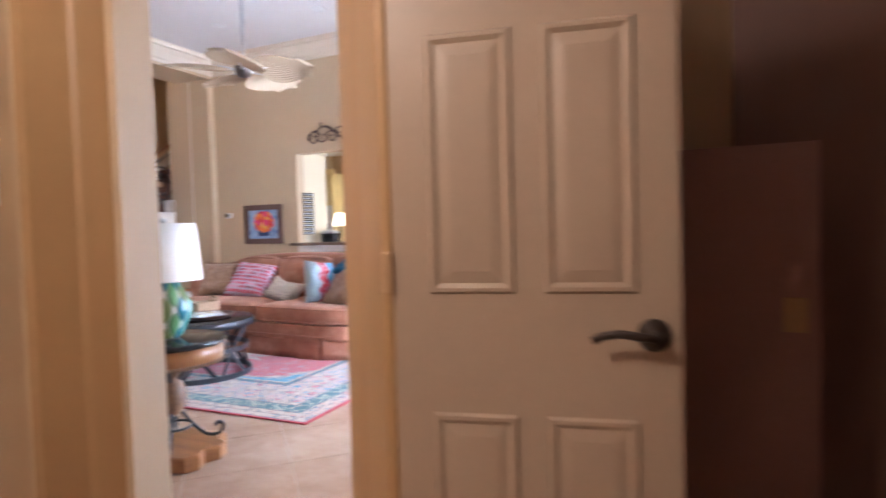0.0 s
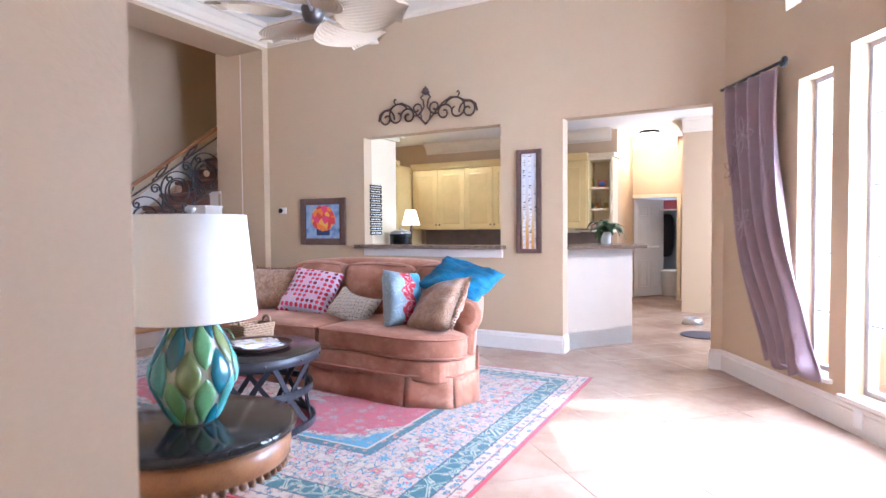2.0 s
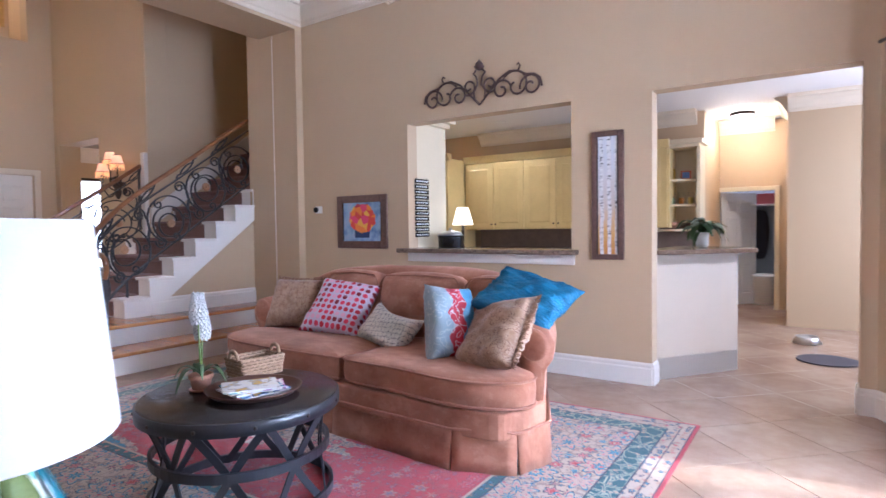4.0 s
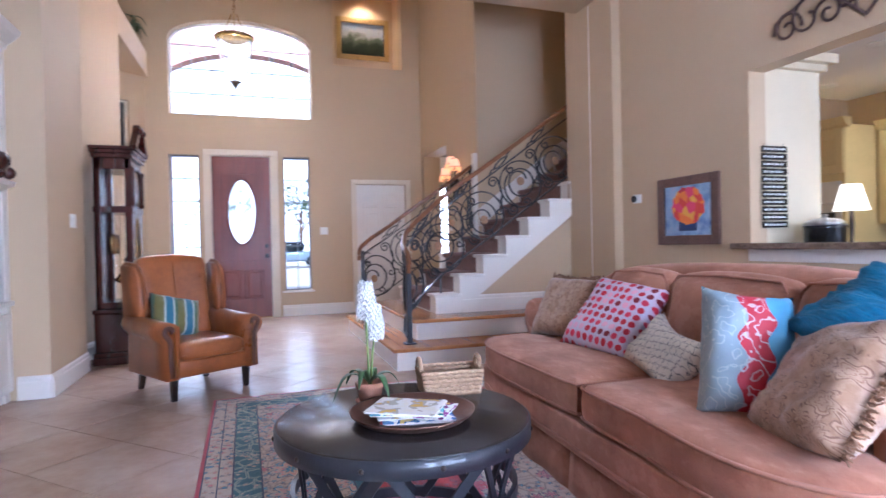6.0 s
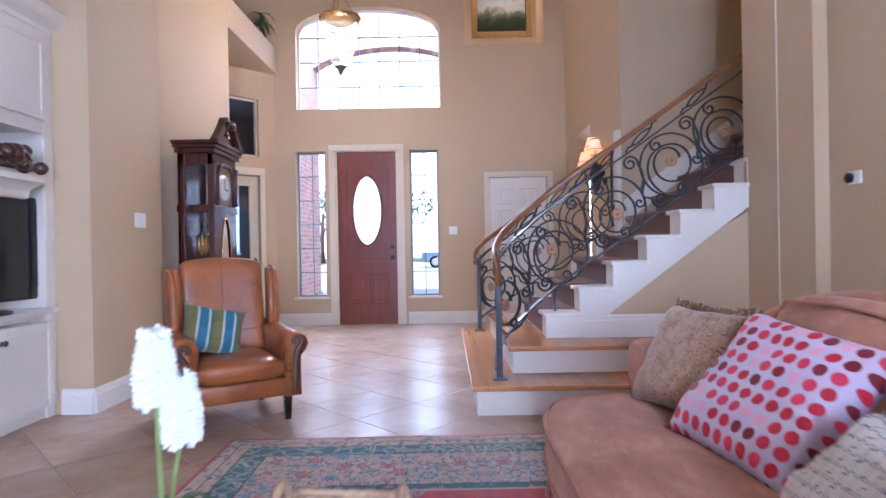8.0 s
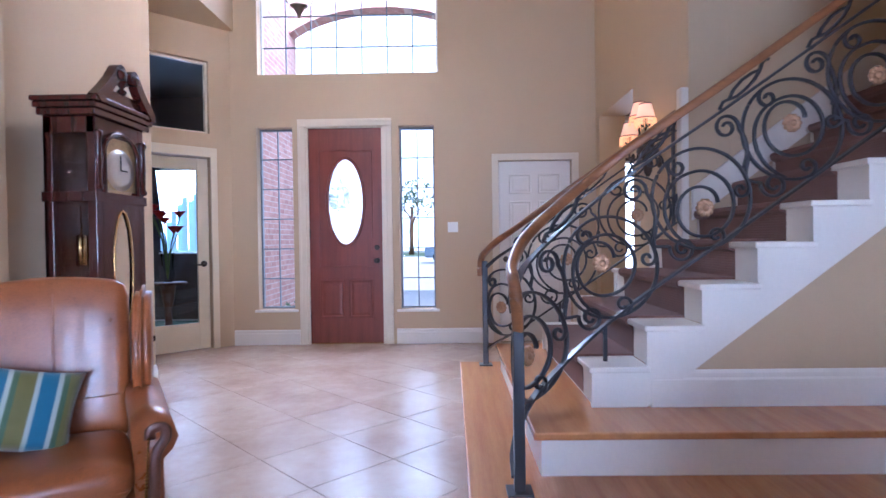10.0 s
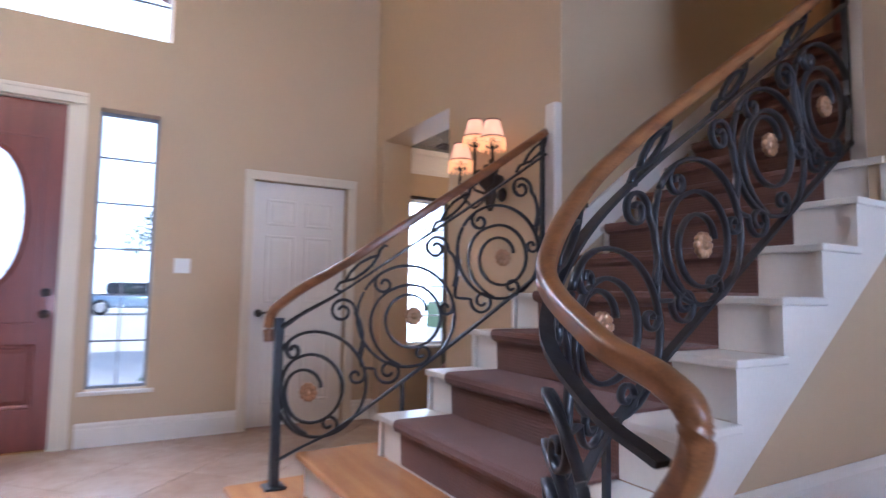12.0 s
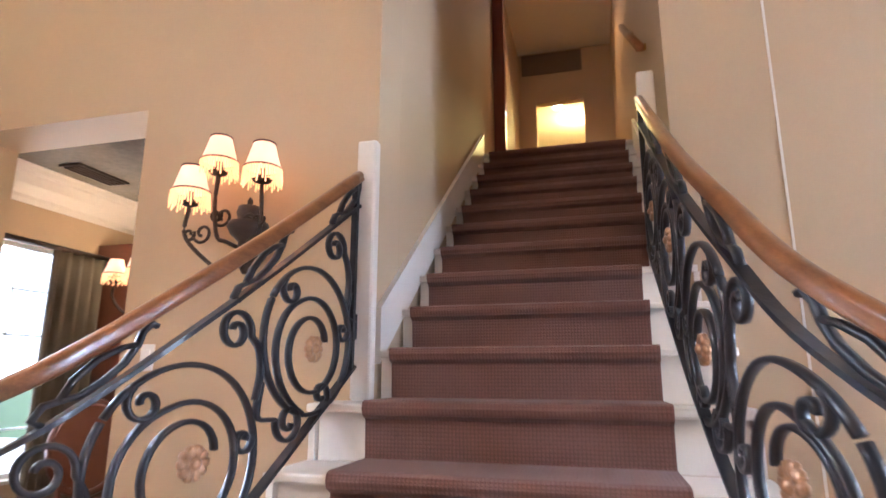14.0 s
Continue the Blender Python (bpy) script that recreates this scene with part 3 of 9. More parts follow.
def carpet_material():
    m, t, b = nodes_of("brown_grid_carpet")
    v = coords(t)
    big = noise_tex(t, v, 4, 4, 0.6)
    fine = noise_tex(t, v, 320, 2, 0.6)
    sep = t.nodes.new("ShaderNodeSeparateXYZ")
    t.links.new(v, sep.inputs[0])

    def wave(a):
        mul, sn_, ab = [t.nodes.new("ShaderNodeMath") for _ in range(3)]
        mul.operation, sn_.operation, ab.operation = "MULTIPLY", "SINE", "ABSOLUTE"
        mul.inputs[1].default_value = 250
        t.links.new(a, mul.inputs[0])
        t.links.new(mul.outputs[0], sn_.inputs[0])
        t.links.new(sn_.outputs[0], ab.inputs[0])
        return ab.outputs[0]
    up_ = t.nodes.new("ShaderNodeMath")
    t.links.new(sep.outputs[1], up_.inputs[0])
    t.links.new(sep.outputs[2], up_.inputs[1])
    mul = t.nodes.new("ShaderNodeMath")
    mul.operation = "MULTIPLY"
    t.links.new(wave(sep.outputs[0]), mul.inputs[0])
    t.links.new(wave(up_.outputs[0]), mul.inputs[1])
    c = ramp(t, big, [(0.3, (0.145, 0.066, 0.046)), (0.7, (0.20, 0.093, 0.066))])
    c = mix(t, 0.38, c, ramp(t, mul.outputs[0], [(0.05, (0.075, 0.034, 0.025)), (0.6, (0.22, 0.105, 0.077))]))
    c = mix(t, 0.3, c, ramp(t, fine, [(0.3, (0.10, 0.05, 0.04)), (0.7, (0.26, 0.13, 0.10))]))
    t.links.new(c, b.inputs["Base Color"])
    b.inputs["Roughness"].default_value = 0.95
    b.inputs["Sheen Weight"].default_value = 0.08
    bumped(t, b, mul.outputs[0], 0.5, 0.003)
    return m


CARPET = carpet_material()
for k in range(2, N_UP + 2):
    y, z = y_of(k), z_of(k)
    xl, xr = (-6.86, -5.44) if y < 6.5 else ((-6.729, -5.44) if y < 7.05 else (-6.729, -5.502))
    yend = y + GO + 0.03
    last = k == N_UP + 1
    sp("riser", boxes((xl + 0.02, xr - 0.02 if y < 7.05 else xr, y + 0.03, yend + (0.3 if last else 0.0), z - RISE + 0.0005, z - 0.028)), WHITE_W)
    sp("tread", boxes((xl - 0.02 if y < 6.4 else xl, xr + 0.02 if y < 7.0 else xr, y, yend - 0.001 + (0.6 if last else 0), z - 0.028, z), bev=0.006 if y < 7 else 0.0), WHITE_W)
    # carpet runner wrapped over the nosing
    cl, cr = (-6.665, -5.67) if y < 7.05 else (-6.665, -5.58)
    sec = [(y + 0.030, z - RISE + 0.006), (y + 0.024, z - 0.05), (y - 0.006, z - 0.034), (y - 0.014, z - 0.012), (y - 0.008, z + 0.008), (y + 0.010, z + 0.014), (yend + (0.55 if last else 0.0), z + 0.012), (yend + (0.55 if last else 0.0), z + 0.002), (y + 0.012, z + 0.001), (y - 0.002, z - 0.005), (y - 0.002, z - 0.030), (y + 0.0292, z - 0.034), (y + 0.0295, z - RISE + 0.012)]
    bm = bmesh.new()
    a = [bm.verts.new((cl, yy, zz)) for yy, zz in sec]
    b2 = [bm.verts.new((cr, yy, zz)) for yy, zz in sec]
    bm.faces.new(a)
    bm.faces.new(b2[::-1])
    for i in range(len(sec)):
        j = (i + 1) % len(sec)
        bm.faces.new((a[i], a[j], b2[j], b2[i]))
    bmesh.ops.recalc_face_normals(bm, faces=bm.faces[:])
    sp("carpet", bm, CARPET, "brown grid-woven carpet", smooth=False)


# stringer skirt on the open side: stepped white board over a tan spandrel
def stringer(x0, x1, y_end):
    """A stepped white board, column by column under each tread."""
    bm = bmesh.new()
    slope = RISE / GO
    for k in range(2, 20):
        y0, y1, top = y_of(k) + 0.015, min(y_of(k + 1) + 0.015, y_end), z_of(k) - 0.028
        if y0 >= y_end:
            break
        low = [max(2 * RISE + 0.001, z_of(2) - 0.30 + slope * (y - 5.62)) if y > 5.95 else 2 * RISE + 0.001 for y in (y0 + 0.0001, y1)]
        ring = []
        for x in (x0, x1):
            ring.append([bm.verts.new((x, y, z)) for y, z in ((y0, low[0]), (y1, low[1]), (y1, top), (y0, top))])
        a, b = ring
        bm.faces.new(a)
        bm.faces.new(b)
        for i in range(4):
            bm.faces.new((a[i], a[(i + 1) % 4], b[(i + 1) % 4], b[i]))
    bmesh.ops.remove_doubles(bm, verts=bm.verts[:], dist=0.0005)
    bmesh.ops.recalc_face_normals(bm, faces=bm.faces[:])
    return bm


sp("stringer", stringer(-5.455, -5.432, 7.059), TRIM, "white stepped stringer")
bm = bmesh.new()
poly = [(5.60, 2 * RISE + 0.001), (7.058, 2 * RISE + 0.001), (7.058, z_of(8) - 0.40), (5.60, 2 * RISE + 0.05)]
a = [bm.verts.new((-5.47, y, z)) for y, z in poly]
b = [bm.verts.new((-5.448, y, z)) for y, z in poly]
bm.faces.new(a)
bm.faces.new(b)
for i in range(4):
    bm.faces.new((a[i], a[(i + 1) % 4], b[(i + 1) % 4], b[i]))
bmesh.ops.recalc_face_normals(bm, faces=bm.faces[:])
sp("spandrel", bm, WALL, "tan plaster panel under the stairs")
sp("spandrel_base", run((-5.448, 5.80), (-5.448, 7.058), [(-o, h + 2 * RISE) for o, h in BASE]), TRIM)
sp("stringer", stringer(-6.872, -6.85, 6.51), TRIM, "white stepped stringer")


# sloping skirts on the enclosing walls
def skirt(x0, x1, ya, yb):
    s = RISE / GO
    za = z_of(2) + (ya - y_of(2)) * s
    zb = z_of(2) + (yb - y_of(2)) * s
    bm = bmesh.new()
    poly = [(ya, za - 0.05), (yb, zb - 0.05), (yb, zb + 0.17), (ya, za + 0.17)]
    a = [bm.verts.new((x0, y, z)) for y, z in poly]
    b = [bm.verts.new((x1, y, z)) for y, z in poly]
    bm.faces.new(a)
    bm.faces.new(b)
    for i in range(4):
        bm.faces.new((a[i], a[(i + 1) % 4], b[(i + 1) % 4], b[i]))
    bmesh.ops.recalc_face_normals(bm, faces=bm.faces[:])
    return bm


sp("skirt_board", skirt(-6.729, -6.705, 6.53, y_of(N_UP + 1)), TRIM, "white skirt board")
sp("skirt_board", skirt(-5.525, -5.501, 7.12, y_of(N_UP + 1)), TRIM, "white skirt board")


# ---- wrought-iron stair railings ----
class Plan:
    """The plan line of a railing with its handrail height, by length along the plan."""

    def __init__(self, ctrl):
        self.p = smooth_path(ctrl, 10)
        self.u = [0.0]
        for a, b in zip(self.p, self.p[1:]):
            self.u.append(self.u[-1] + (b.xy - a.xy).length)

    def at(self, u):
        i = 0
        while i < len(self.u) - 2 and self.u[i + 1] < u:
            i += 1
        k = (u - self.u[i]) / max(1e-6, self.u[i + 1] - self.u[i])
        return self.p[i].lerp(self.p[i + 1], k)

    def side(self, u):
        d = self.at(u + 0.02) - self.at(u - 0.02)
        return Vector((d.y, -d.x, 0)).normalized()

    def put(self, u, z):
        q = self.at(max(0.0, min(self.u[-1], u)))
        return Vector((q.x, q.y, z))


def spiral(cu, cz, r0, r1, a0, a1, n=26):
    return [(cu + (r0 + (r1 - r0) * (i / n)) * math.cos(radians(a0 + (a1 - a0) * i / n)), cz + (r0 + (r1 - r0) * (i / n)) * math.sin(radians(a0 + (a1 - a0) * i / n))) for i in range(n + 1)]


def rosette_mesh(r=0.047):
    """One cast flower: ten ribbed petals round a raised boss."""
    bm = bmesh.new()
    n, rings = 60, []
    for f, z in ((0.90, -0.008), (1.0, -0.002), (0.94, 0.006), (0.70, 0.010), (0.42, 0.006), (0.36, 0.004), (0.30, 0.013), (0.14, 0.018)):
        ring = []
        for k in range(n):
            a = 2 * math.pi * k / n
            petal = abs(math.cos(5 * a)) ** 0.6
            rr = f * r * (1 if f < 0.45 else 0.86 + 0.14 * petal)
            zz = z if f < 0.45 or z < 0 else z * (0.35 + 0.65 * petal) - 0.002 * (abs(math.cos(5 * a)) > 0.985)
            ring.append(bm.verts.new((rr * math.cos(a), rr * math.sin(a), zz)))
        rings.append(ring)
    for a, b in zip(rings, rings[1:]):
        for k in range(n):
            bm.faces.new((a[k], a[(k + 1) % n], b[(k + 1) % n], b[k]))
    bm.faces.new(rings[0][::-1])
    bm.faces.new(rings[-1])
    return mesh_of("rosette", bm, BRONZE, True)


ROSETTE = rosette_mesh()
BAR = [(-0.0055, -0.011), (0.0055, -0.011), (0.0075, 0.0), (0.0055, 0.011), (-0.0055, 0.011), (-0.0075, 0.0)]
GRIP = [(a * 0.74, b * 0.74) for a, b in [(-0.030, -0.020), (-0.022, -0.028), (0.022, -0.028), (0.030, -0.020), (0.026, -0.006), (0.031, 0.008), (0.024, 0.024), (0.010, 0.031), (-0.010, 0.031), (-0.024, 0.024), (-0.031, 0.008), (-0.026, -0.006)]]


def railing(label, ctrl, newel, newel_top, mods, drop, post, sgn):
    base = Vector((newel[0], newel[1], RISE))
    rail = thing("stair_railing", *base, label, "railing", group="stair railings")
    plan = Plan(ctrl)

    def put(name, bm, material, text="", smooth=True, parent=None):
        for v in bm.verts:
            v.co -= base
        return part(name, bm, material, parent or rail, text, smooth)

    hand = [Vector(q) for q in drop] + plan.p[1:]
    put("handrail", sweep(smooth_path([tuple(q) for q in hand[:len(drop)]], 6)[:-1] + plan.p, GRIP), HANDRAIL, "worn oak handrail")
    L = plan.u[-1]
    us = [L * i / 60 for i in range(61)]
    top = lambda u: plan.at(u).z - 0.125
    low = lambda u: plan.at(u).z - 0.76
    flat = [(-0.016, -0.006), (0.016, -0.006), (0.016, 0.006), (-0.016, 0.006)]
    put("top_rail", sweep([plan.put(u, top(u)) for u in us], flat), IRON, smooth=False)
    put("bottom_rail", sweep([plan.put(u, low(u)) for u in us], flat), IRON, smooth=False)
    put("newel_post", boxes((newel[0] - 0.021, newel[0] + 0.021, newel[1] - 0.021, newel[1] + 0.021, RISE + 0.012, newel_top), bev=0.003), IRON, "square black iron post", False)
    put("base_plate", boxes((newel[0] - 0.05, newel[0] + 0.05, newel[1] - 0.05, newel[1] + 0.05, RISE + 0.001, RISE + 0.012), bev=0.003), IRON, smooth=False)
    q = plan.at(L - 0.02)
    put("end_post", boxes((q.x - 0.012, q.x + 0.012, q.y - 0.010, q.y + 0.010, low(L - 0.02), top(L - 0.02) + 0.10)), IRON, smooth=False)
    u_leg = mods[1][0] - 0.02
    q = plan.at(u_leg)
    put("leg", boxes((q.x - 0.009, q.x + 0.009, q.y - 0.009, q.y + 0.009, low(u_leg) - 0.20, low(u_leg)), (q.x - 0.03, q.x + 0.03, q.y - 0.02, q.y + 0.02, low(u_leg) - 0.20, low(u_leg) - 0.192)), IRON, smooth=False)

    def scroll(pts, k=None):
        um = sum(p[0] for p in pts) / len(pts)
        put("scroll", sweep([plan.put(u, z) for u, z in pts], BAR, up=plan.side(um), scale=k), IRON)

    def curl(cu, cz, r, a0, turn):
        """A small hook that leaves the bar at angle a0 and rolls inwards."""
        scroll(spiral(cu, cz, r, r * 0.24, a0, a0 + turn, 26))

    def tail(pts, coil):
        """A bar that runs through pts into a coil."""
        lead = smooth_path([(a, b, 0) for a, b in pts + coil[:2]], 6)
        scroll([(q.x, q.y) for q in lead[:-6]] + coil[1:])

    rings = []
    for uc, frac, du, dz in mods:
        slope = (plan.at(uc + 0.1).z - plan.at(uc - 0.1).z) / 0.2
        rings.append((uc, low(uc) + frac * 0.635, du, dz, slope))
    for i, (uc, zc, du, dz, slope) in enumerate(rings):
        t0 = math.degrees(math.atan(slope))
        R = min(0.245, 0.305 * math.cos(math.atan(slope)))
        # outer ring, and the spiral that winds in from it to the flower
        scroll(spiral(uc, zc, R, R, 150, -208, 48))
        turns = []
        for k in range(61):
            f = k / 60
            a = radians(262 - 600 * f)
            r = R * (0.98 - 0.36 * min(1, f / 0.24) ** 0.8) if f < 0.24 else R * 0.62 - (R * 0.62 - 0.068) * max(0, (f - 0.62) / 0.38) ** 1.4
            m = min(1, f / 0.8)
            turns.append((uc + du * m + r * math.cos(a), zc + dz * m + r * math.sin(a)))
        scroll(turns)
        for a, r, turn in ((128, 0.20, 420), (-68, 0.19, 400), (12, 0.17, -380)):
            c = R * (0.99 - r)
            curl(uc + c * math.cos(radians(a)), zc + c * math.sin(radians(a)), R * r, a, turn)
        q = plan.put(uc + du, zc + dz)
        nrm = plan.side(uc) * sgn
        for way in (nrm, -nrm):
            ob = new("rosette", ROSETTE)
            ob.parent = rail
            ob.matrix_local = Matrix.Translation(q - base + way * 0.004) @ way.to_track_quat("Z", "Y").to_matrix().to_4x4()
            tagged(ob, "bronze flower rosette")
        # an upper and a lower scroll that part from where two rings meet
        last = i + 1 == len(rings)
        un, zn = (uc + 0.46, zc + 0.46 * slope) if last else rings[i + 1][:2]
        ub, zb = (uc + un) / 2, (zc + zn) / 2
        if ub < L - 0.02:
            cu, cz = uc + 0.28 * (un - uc), top(uc + 0.28 * (un - uc)) - 0.095
            tail([(ub - 0.012, zb - 0.02), (ub + 0.004, zb + 0.06), (max(ub - 0.01, cu + 0.075), (zb + cz) / 2 + 0.04)], spiral(cu, cz, 0.064, 0.016, -8, 520, 32))
            cu, cz = uc + 0.80 * (un - uc), low(uc + 0.80 * (un - uc)) + 0.098
            tail([(ub + 0.010, zb + 0.03), (ub - 0.004, zb - 0.05), (min(ub + 0.01, cu - 0.078), (zb + cz) / 2 - 0.03)], spiral(cu, cz, 0.066, 0.016, 172, 700, 32))
            # open leaf scroll between the upper rail and the handrail
            zz = top(ub)
            pts = [(-0.12, -0.035), (-0.145, -0.008), (-0.125, 0.016), (-0.09, 0.008), (-0.05, -0.004), (0.0, 0.004), (0.045, 0.022), (0.075, 0.055), (0.085, 0.085), (0.11, 0.098), (0.125, 0.082)]
            scroll([(ub + a * 0.9, zz + 0.022 + b * 0.85 + a * slope * 0.9) for a, b in pts])
            pts = [(-0.095, 0.006), (-0.07, 0.042), (-0.02, 0.066), (0.035, 0.066), (0.072, 0.055)]
            scroll([(ub + a * 0.9, zz + 0.022 + b * 0.9 + a * slope * 0.9) for a, b in pts])
    return rail


R_CTRL = [(-4.96, 5.115, 1.015), (-5.12, 5.13, 1.07), (-5.355, 5.23, 1.195), (-5.525, 5.50, 1.412), (-5.575, 5.80, 1.635), (-5.60, 6.20, 1.90), (-5.61, 6.70, 2.245), (-5.615, 7.20, 2.59)]
railing("curved black iron railing with oak handrail and bronze flowers", R_CTRL, (-4.97, 5.132), 0.83,
        [(0.41, 0.40, -0.01, -0.04), (0.885, 0.42, -0.035, 0.02), (1.35, 0.44, 0.02, -0.046), (1.80, 0.48, 0.0, 0.03), (2.22, 0.46, 0.0, -0.02)], [(-4.97, 5.132, 0.82), (-4.925, 5.125, 0.885), (-4.907, 5.12, 0.94), (-4.915, 5.115, 0.985), (-4.96, 5.115, 1.015)], None, 1)
L_CTRL = [(-7.25, 5.13, 1.055), (-7.11, 5.22, 1.15), (-6.985, 5.38, 1.265), (-6.885, 5.70, 1.50), (-6.835, 6.03, 1.73), (-6.785, 6.45, 2.03)]
railing("curved black iron railing with oak handrail beside the wall", L_CTRL, (-7.22, 5.137), 1.0,
        [(0.24, 0.42, -0.03, -0.04), (0.68, 0.47, 0.03, 0.0), (1.18, 0.45, 0.02, -0.03)], [(-7.29, 5.11, 0.88), (-7.295, 5.105, 0.95), (-7.285, 5.115, 1.02), (-7.25, 5.13, 1.055)], None, -1)
# white half posts where the rails meet the walls
bm = boxes((-6.80, -6.715, 6.455, 6.512, z_of(5) + 0.002, 2.19), bev=0.012)
solid("stair_post", bm, TRIM, "white painted post at the end of the railing", "post", kind="")
bm = boxes((-5.62, -5.535, 7.185, 7.245, z_of(8) + 0.015, 2.74), bev=0.012)
solid("stair_post", bm, TRIM, "white painted post at the head of the railing", "post", kind="")
# upper handrail on brackets
ur = thing("wall_handrail", -5.56, 8.0, 3.0, "short oak handrail on brass brackets", "handrail")
part("rail", sweep([(0, -0.55, 0.02), (0, 0.7, 0.95)], GRIP), HANDRAIL, ur, smooth=True)
part("bracket", boxes((0.0, 0.06, -0.3, -0.27, 0.16, 0.19)), BRASS, ur)
part("bracket", boxes((0.0, 0.06, 0.4, 0.43, 0.68, 0.71)), BRASS, ur)


# ---- doors and windows ----
def panel_door(name, w, h, m, material, label, panels, t=0.045, kind="structure", bev=0.012):
    """A door leaf from x = 0 to w with raised panels (x0, x1, z0, z1) on both faces."""
    d = new(name)
    d.matrix_world = m
    tagged(d, label, "door", kind=kind)
    bm = boxes((0, w, 0, t, 0, h), bev=0.003)
    part("leaf", bm, material, d)
    for x0, x1, z0, z1 in panels:
        for y0, y1 in ((-0.004, -0.0005), (t + 0.0005, t + 0.004)):
            out = -1 if y0 < 0 else 1
            yf = 0 if y0 < 0 else t
            bm = bmesh.new()
            rings = []
            for inset, o in ((0, 0.0005), (0.006, 0.007), (0.014, 0.007), (0.024, -0.0 + 0.001), (0.05, 0.006)):
                rings.append([bm.verts.new((x, yf + out * o, z)) for x, z in ((x0 + inset, z0 + inset), (x1 - inset, z0 + inset), (x1 - inset, z1 - inset), (x0 + inset, z1 - inset))])
            for a, b in zip(rings, rings[1:]):
                for i in range(4):
                    bm.faces.new((a[i], a[(i + 1) % 4], b[(i + 1) % 4], b[i]))
            bm.faces.new(rings[-1])
            bmesh.ops.recalc_face_normals(bm, faces=bm.faces[:])
            part("panel", bm, material, d)
    return d


def lever(parent, x, z, y, way, material=DARKMETAL, flip=1):
    bm = lathe([(0.034, 0), (0.034, 0.008), (0.02, 0.016), (0.012, 0.03), (0.012, 0.05)], 18)
    sweep([(0, 0, 0.045), (0.03 * flip, 0.004, 0.052), (0.07 * flip, 0.01, 0.05), (0.105 * flip, 0.004, 0.046), (0.125 * flip, -0.006, 0.046)], disc(0.009, 8, 0.006), bm)
    m = Matrix.Translation((x, y, z)) @ Matrix.Rotation(radians(90 * way), 4, "X")
    return part("door_handle", bm, material, parent, "dark bronze lever handle", True, m)


SIX = lambda w, h: [(w * 0.14, w * 0.45, h * 0.82, h * 0.93), (w * 0.55, w * 0.86, h * 0.82, h * 0.93), (w * 0.14, w * 0.45, h * 0.50, h * 0.78), (w * 0.55, w * 0.86, h * 0.50, h * 0.78), (w * 0.14, w * 0.45, h * 0.09, h * 0.37), (w * 0.55, w * 0.86, h * 0.09, h * 0.37)]


def casing(name, x_face, y0, y1, h, w=0.085):
    bm = bmesh.new()
    for a, b in ((y0 - w, y0), (y1, y1 + w)):
        box(bm, x_face + 0.001, x_face + 0.02, a, b, 0, h, bev=0.004)
        box(bm, x_face + 0.019, x_face + 0.028, a + 0.01, a + 0.03 if a < y0 else a + 0.03, 0, h)
    box(bm, x_face + 0.001, x_face + 0.022, y0 - w, y1 + w, h + 0.0005, h + w, bev=0.004)
    box(bm, x_face + 0.021, x_face + 0.03, y0 - w, y1 + w, h + w - 0.03, h + w - 0.008)
    return solid(name, bm, CROWN, "cream painted door casing", "trim")


casing("trim_front_door", X_F, 3.245, 4.135, 2.46)
casing("trim_closet_door", X_F, 5.42, 6.24, 2.05, 0.075)
# front door: mahogany with an oval leaded light
FD_W, FD_H = 0.83, 2.435
fd = new("door_front")
fd.matrix_world = Matrix.Translation((X_F - 0.06, 3.27, 0.012)) @ Matrix.Rotation(radians(90), 4, "Z")
tagged(fd, "closed mahogany front door with an oval leaded glass light", "door", kind="structure")


def oval_door():
    bm = bmesh.new()
    cx, cz, rx, rz, n = FD_W / 2, 1.60, 0.20, 0.485, 40
    oval = [(cx + rx * math.cos(2 * math.pi * i / n), cz + rz * math.sin(2 * math.pi * i / n)) for i in range(n)]
    rect = []
    for x, z in oval:
        dx, dz = x - cx, z - cz
        k = min((FD_W / 2) / abs(dx) if abs(dx) > 1e-6 else 9e9, ((FD_H - cz) if dz > 0 else cz) / abs(dz) if abs(dz) > 1e-6 else 9e9)
        rect.append((cx + dx * k, cz + dz * k))
    for y, flip in ((-0.022, False), (0.022, True)):
        a = [bm.verts.new((x, y, z)) for x, z in oval]
        b = [bm.verts.new((x, y, z)) for x, z in rect]
        for i in range(n):
            bm.faces.new((a[i], a[(i + 1) % n], b[(i + 1) % n], b[i]))
        # fill the corners left between the fan and the rectangle
        for cxx, czz in ((0, 0), (FD_W, 0), (0, FD_H), (FD_W, FD_H)):
            near = [min((i for i in range(n) if abs(rect[i][0] - cxx) < 1e-5), key=lambda i: abs(rect[i][1] - czz)), min((i for i in range(n) if abs(rect[i][1] - czz) < 1e-5), key=lambda i: abs(rect[i][0] - cxx))]
            c = bm.verts.new((cxx, y, czz))
            bm.faces.new((b[near[0]], b[near[1]], c))
    a = [bm.verts.new((x, -0.022, z)) for x, z in oval]
    b = [bm.verts.new((x, 0.022, z)) for x, z in oval]
    for i in range(n):
        bm.faces.new((a[i], a[(i + 1) % n], b[(i + 1) % n], b[i]))
    bmesh.ops.recalc_face_normals(bm, faces=bm.faces[:])
    return bm


